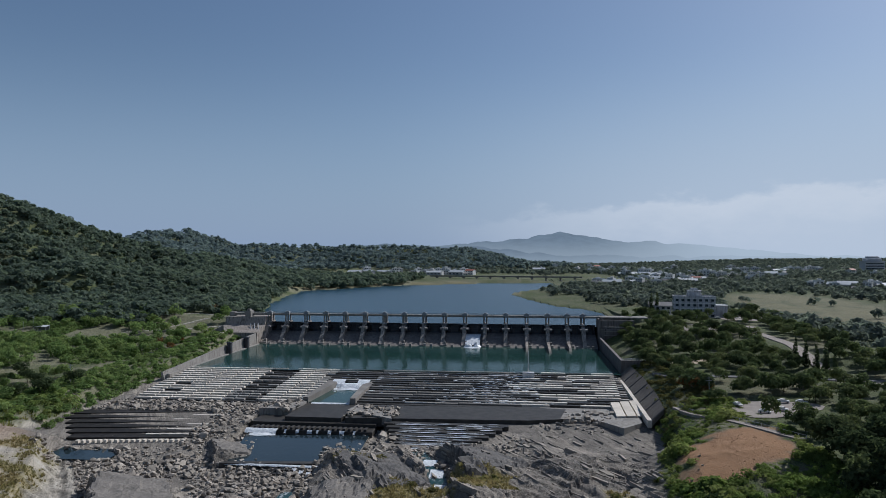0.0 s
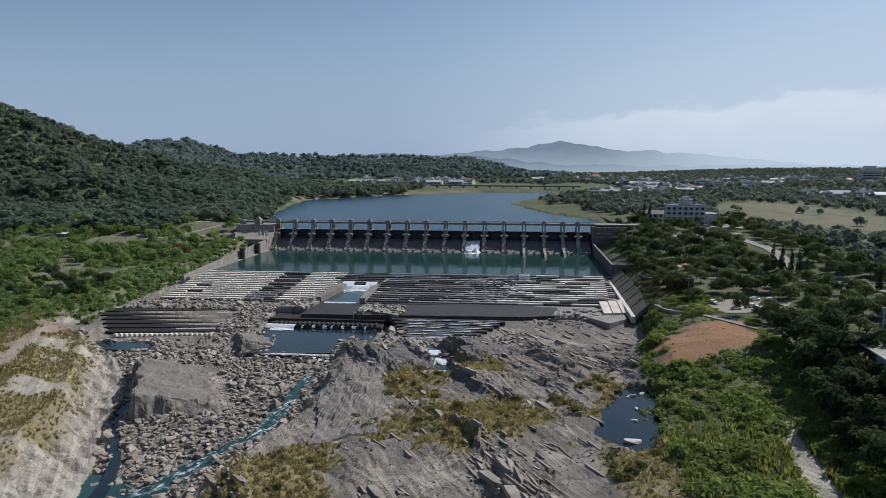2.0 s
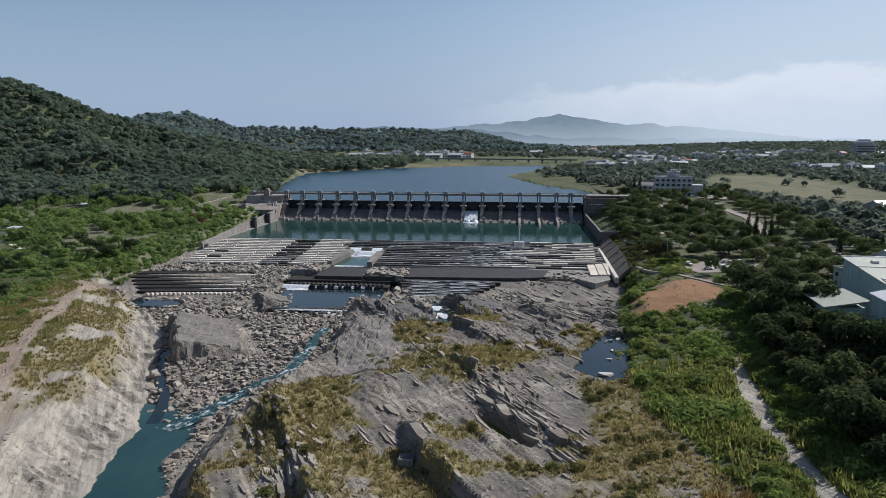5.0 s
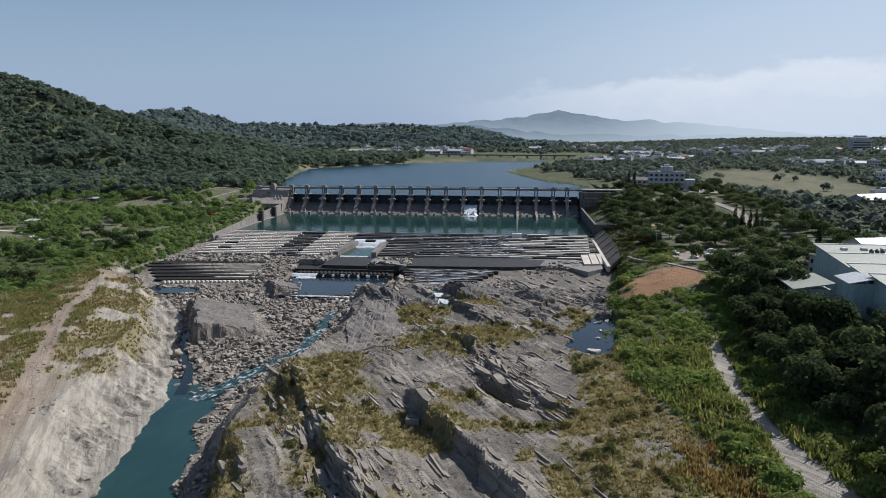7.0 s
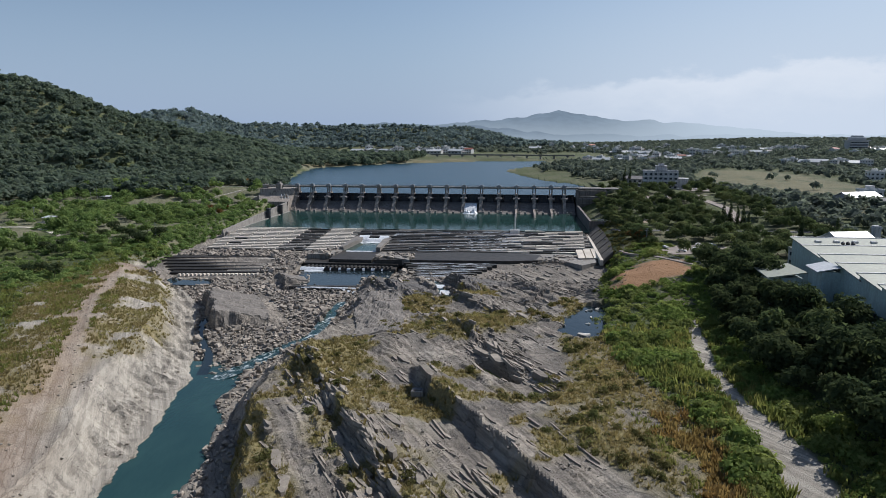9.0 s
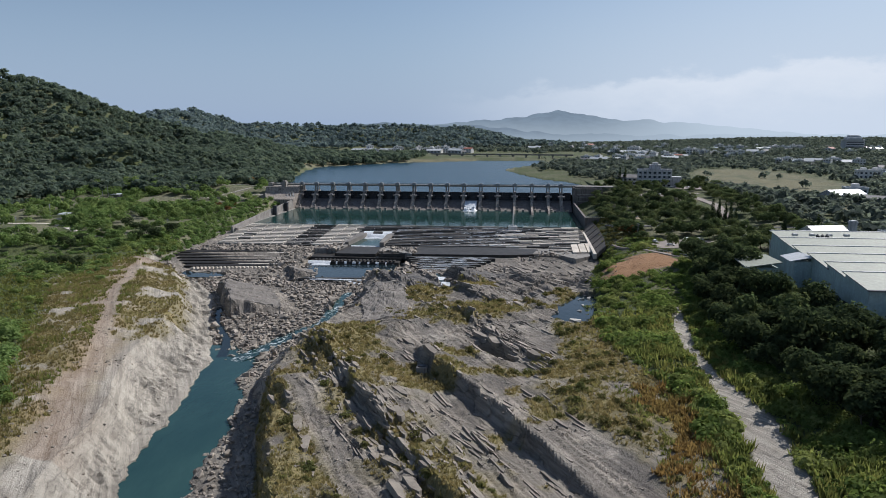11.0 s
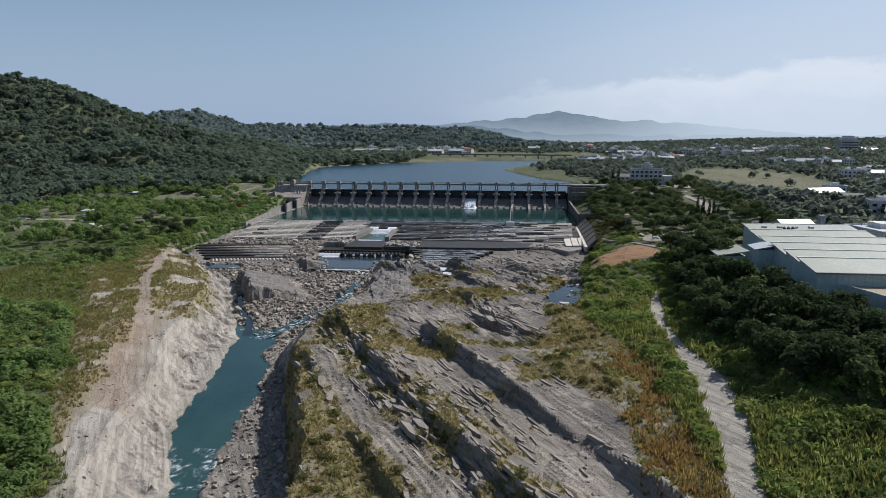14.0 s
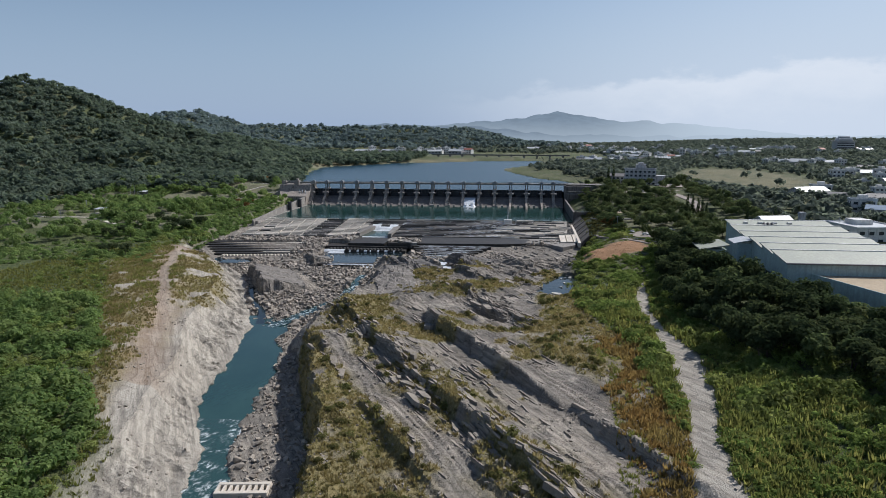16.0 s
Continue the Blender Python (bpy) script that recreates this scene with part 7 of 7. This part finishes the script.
def utility_pole(at, h=10.0):
    ob = thing("utility_pole", "grey utility pole with cross arms", "pole")
    part("mast", Solid().rod((0, 0, -0.5), (0, 0, h), 0.2, 0.13), M_GREY, ob)
    for z in (h - 0.6, h - 1.6):
        part("cross_arm", Solid().box(-1.1, 1.1, -0.07, 0.07, z, z + 0.14), M_GREY, ob)
    ob.location = at
    return ob


up0 = utility_pole((0, 0, 0))
spots = [(249, -262, 9.5), (134, -216, 6.2), (246, -300, 9.5), (-283, -150, 5), (-300, -60, 6), (-308, -40, 8), (-168, -190, 1), (-262, -210, 3)]
for i, q in enumerate(spots[1:]):
    copy_thing(up0, pose(q[0], q[1], hz(q[0], q[1]), 0, 0, 40 * i))
up0.location = (spots[0][0], spots[0][1], hz(spots[0][0], spots[0][1]))

shed = thing("farm_shed", "open farm shed with a pale metal roof", "shed")
part("roof", Solid().add([(-4.2, -3, 3.3), (4.2, -3, 3.3), (4.2, 3, 4.1), (-4.2, 3, 4.1), (-4.2, -3, 3.5), (4.2, -3, 3.5), (4.2, 3, 4.3), (-4.2, 3, 4.3)], BOX_F), M_ROOFW, shed)
for sx in (-3.8, 3.8):
    for sy, hh_ in ((-2.7, 3.3), (2.7, 4.1)):
        part("post", Solid().box(sx - 0.12, sx + 0.12, sy - 0.12, sy + 0.12, -1, hh_), M_GREY, shed)
part("back_wall", Solid().box(-3.8, 3.8, 2.6, 2.75, -1, 4.0), M_ROOFD, shed)
part("floor_slab", Solid().box(-6, 6, -5, 3.4, -1, 0.2), M_BEAM, shed)
copy_thing(shed, pose(-296, -46, hz(-296, -46) + 0.2, 0, 0, 10))
shed.matrix_basis = pose(-269, -153, hz(-269, -153) + 0.2, 0, 0, -8)

# ladder-like slab across the rapids, stray blocks
lad = thing("concrete_crossing", "pale concrete crossing slab with open slots", "crossing", (4.9, -513.6, -14.6))
for yy in (-3.4, 1.6):
    part("side_beam", Solid().box(-8, 8, yy, yy + 1.6, -1.5, 0.4, cut=0.1), M_BEAM, lad)
for q in range(9):
    part("cross_beam", Solid().box(-8 + 1.9 * q, -7.2 + 1.9 * q, -1.8, 1.6, -1.0, 0.3), M_BEAM, lad)
lad.rotation_euler, lad.scale = (0, 0, radians(8)), (0.78, 0.8, 1.0)
blk = thing("concrete_block", "small square concrete shaft block on the rock", "block", (36, -413, hz(36, -413)))
part("shaft", Solid().box(-1.7, 1.7, -1.4, 1.4, -1.5, 1.6, cut=0.2), M_CONC, blk)
part("lid", Solid().box(-1.2, 1.2, -0.9, 0.9, 1.6, 1.8), M_STEEL, blk)


# ---- cars ----
def car_kind(paint):
    ob = thing("car", "small white car parked on paving", "car")
    prof = [(-2.1, 0.35), (-2.15, 0.75), (-1.9, 0.95), (-1.0, 1.0), (-0.5, 1.42), (1.0, 1.45), (1.7, 1.0), (2.1, 0.9), (2.15, 0.4)]
    part("body", Solid().prism(prof, -0.85, 0.85), paint, ob)
    part("windscreen", Solid().prism([(-1.02, 1.03), (-0.55, 1.42), (-0.5, 1.38), (-0.95, 1.0)], -0.75, 0.75), M_GLASS, ob)
    for sx in (-0.8, 0.8):
        for sy in (-1.35, 1.35):
            part("wheel", Solid().rod((sx - 0.1, sy, 0.33), (sx + 0.1, sy, 0.33), 0.33, 0.33, 10), M_STEEL, ob)
    return ob


car = car_kind(M_WHITE)
spots = [(166, -226, 70), (160, -224, 75), (155, -236, 60), (148, -238, 65), (142, -226, 20), (144, -124, 80), (150, -126, 85), (216, 26, 10), (222, 30, 15), (236, 24, 5), (232, 44, 0), (183, -34, 30), (188, -36, 30), (204, -62, 3), (240, 38, 10), (196, 22, 90), (206, 21, 92)]
for x, y, a in spots[1:]:
    tagged(copy_thing(car, pose(x, y, hz(x, y) + 0.3, 0, 0, a)), group="parked cars")
car.matrix_basis = pose(spots[0][0], spots[0][1], hz(spots[0][0], spots[0][1]) + 0.3, 0, 0, spots[0][2])
tagged(car, group="parked cars")

# ---- bridge, towns and far ridge ----
br = thing("road_bridge", "long low concrete road bridge over the upper reservoir", "bridge")
A, B = Vector((-135, 922, 0)), Vector((185, 868, 0))
ang = math.atan2(B.y - A.y, B.x - A.x)
Lb = (B - A).length
part("deck", Solid().box(-Lb / 2, Lb / 2, -4, 4, 21.2, 22.8).box(-Lb / 2, Lb / 2, -4.3, -4, 22.8, 23.9).box(-Lb / 2, Lb / 2, 4, 4.3, 22.8, 23.9), M_CONC, br)
for q in np.linspace(-Lb / 2 + 15, Lb / 2 - 15, 11):
    part("pier", Solid().box(q - 1.6, q + 1.6, -3, 3, 10, 20.2).box(q - 2.6, q + 2.6, -3.8, 3.8, 20.2, 21.2), M_CONC, br)
br.matrix_basis = pose(*((A + B) / 2), 0, 0, math.degrees(ang))

homes = [
    block_house("house", "small white house with a flat roof", (0, 0, 0), 0, 13, 10, 2, M_WHITE, M_ROOFW, 3),
    block_house("house", "white three-storey town house", (0, 0, 0), 0, 11, 11, 3, M_WHITE, M_WHITE, 3),
    block_house("house", "low house with a grey pitched roof", (0, 0, 0), 0, 16, 9, 1, M_WHITE, M_ROOFD, 4, 3.4, False),
    block_house("house", "long shed with a white sheet roof", (0, 0, 0), 0, 26, 12, 1, M_WALLG, M_ROOFW, 4, 4.5, False),
    block_house("house", "house with a red pitched roof", (0, 0, 0), 0, 14, 10, 2, M_WHITE, M_ROOFR, 3, 3.3, False),
    block_house("house", "low house with a blue sheet roof", (0, 0, 0), 0, 18, 11, 1, M_WALLG, M_ROOFB, 3, 4.2, False),
]
rng = np.random.default_rng(91)
spots = []
for cx, cy, rx, ry, num in ((-350, 1210, 30, 30, 4), (-290, 1240, 40, 40, 9), (-190, 1220, 50, 60, 14), (-105, 1190, 40, 50, 12), (220, 640, 60, 60, 12), (330, 800, 90, 90, 22), (420, 1050, 160, 160, 30), (300, 1700, 200, 250, 26), (800, 1500, 350, 350, 36), (560, 520, 70, 70, 12), (480, 130, 60, 80, 18), (440, 20, 40, 40, 10), (620, 330, 60, 100, 14), (1250, 1500, 250, 300, 26), (360, -130, 60, 60, 8)):
    for _ in range(num):
        spots.append((cx + rx * rng.normal() * 0.6, cy + ry * rng.normal() * 0.6))
first_at = {}
for i, (x, y) in enumerate(spots):
    k = int(rng.choice(6, p=[0.34, 0.27, 0.19, 0.14, 0.03, 0.03]))
    m = pose(x, y, hz(x, y) + 0.2, 0, 0, rng.uniform(-40, 40)) @ Matrix.Scale(rng.uniform(0.85, 1.25) * (1.35 if y > 900 else 1), 4)
    if k not in first_at:
        first_at[k] = m
    else:
        tagged(copy_thing(homes[k], m), group="houses of the plain")
for k, m in first_at.items():
    homes[k].matrix_basis = m
    tagged(homes[k], group="houses of the plain")
M_PALEW = surface("pale wall", (0.5, 0.5, 0.5), (0.42, 0.42, 0.43), 0.05, 0.5, 0.8, 0)
tower = thing("tower_block", "massive grey tiered hall on the far plain", "building", (1050, 1491, 20))
part("wall", Solid().box(-26, 26, -16, 16, -4, 30), M_PALEW, tower)
part("roof", Solid().box(-30, 30, -19, 19, 30, 32).box(-20, 20, -13, 13, 32, 40, cut=2).box(-14, 14, -9, 9, 40, 45, cut=1.5), M_PALEW, tower)
for z in (2, 9, 16, 23):
    part("window_band", Solid().box(-24, 24, -16.3, -15.9, z, z + 3), M_GLASS, tower)


def far_ridge(name, heights, y, depth, mat, seed):
    """A distant range: a ridge with spurs, sloping forward to the plain."""
    rng = np.random.default_rng(seed)
    x = np.linspace(heights[0][0], heights[-1][0], 160)
    h = np.interp(x, [a for a, b in heights], [b for a, b in heights]) + 13 * fbm(x, x * 0 + seed, 90, 5)
    v, f = [], []
    rows_n = 10
    for j in range(rows_n):
        t = j / (rows_n - 1)
        yy = y - depth * t
        hh2 = h * (1 - t) ** 0.9 - 20 * t + 14 * fbm(x, x * 0 + yy, 150, 3) * math.sin(math.pi * t)
        v += [(a, yy, b) for a, b in zip(x, hh2)]
    n = len(x)
    f = [(j * n + i, (j + 1) * n + i, (j + 1) * n + i + 1, j * n + i + 1) for j in range(rows_n - 1) for i in range(n - 1)]
    return tagged(new(name, mesh_of(name, v, f, mat, True)), "hazy blue-grey distant mountains", "mountains", kind="structure")


# mountains glow, with the haze before them mixed into their colour
far_ridge("backdrop", [(-900, 90), (-314, 152), (-100, 160), (0, 168), (190, 200), (270, 216), (320, 234), (360, 222), (420, 204), (520, 188), (610, 168), (760, 158), (910, 155), (1100, 140), (1320, 118), (1600, 96), (1900, 70), (2400, 50)], 3850, 500, glow("haze-painted far mountains", (0.205, 0.27, 0.345), (0.33, 0.40, 0.47), (0.50, 0.59, 0.68), 350, 1500, 40, 190), 95)
# low glowing ridge added to veil the plain's far edge in painted mist
far_ridge("backdrop", [(-1500, 120), (-700, 130), (-200, 118), (250, 75), (700, 62), (1500, 60), (2400, 60)], 3300, 500, glow("painted mist on far plain", (0.20, 0.26, 0.33), (0.31, 0.38, 0.45), (0.47, 0.56, 0.65), 200, 1500, 20, 110), 96)
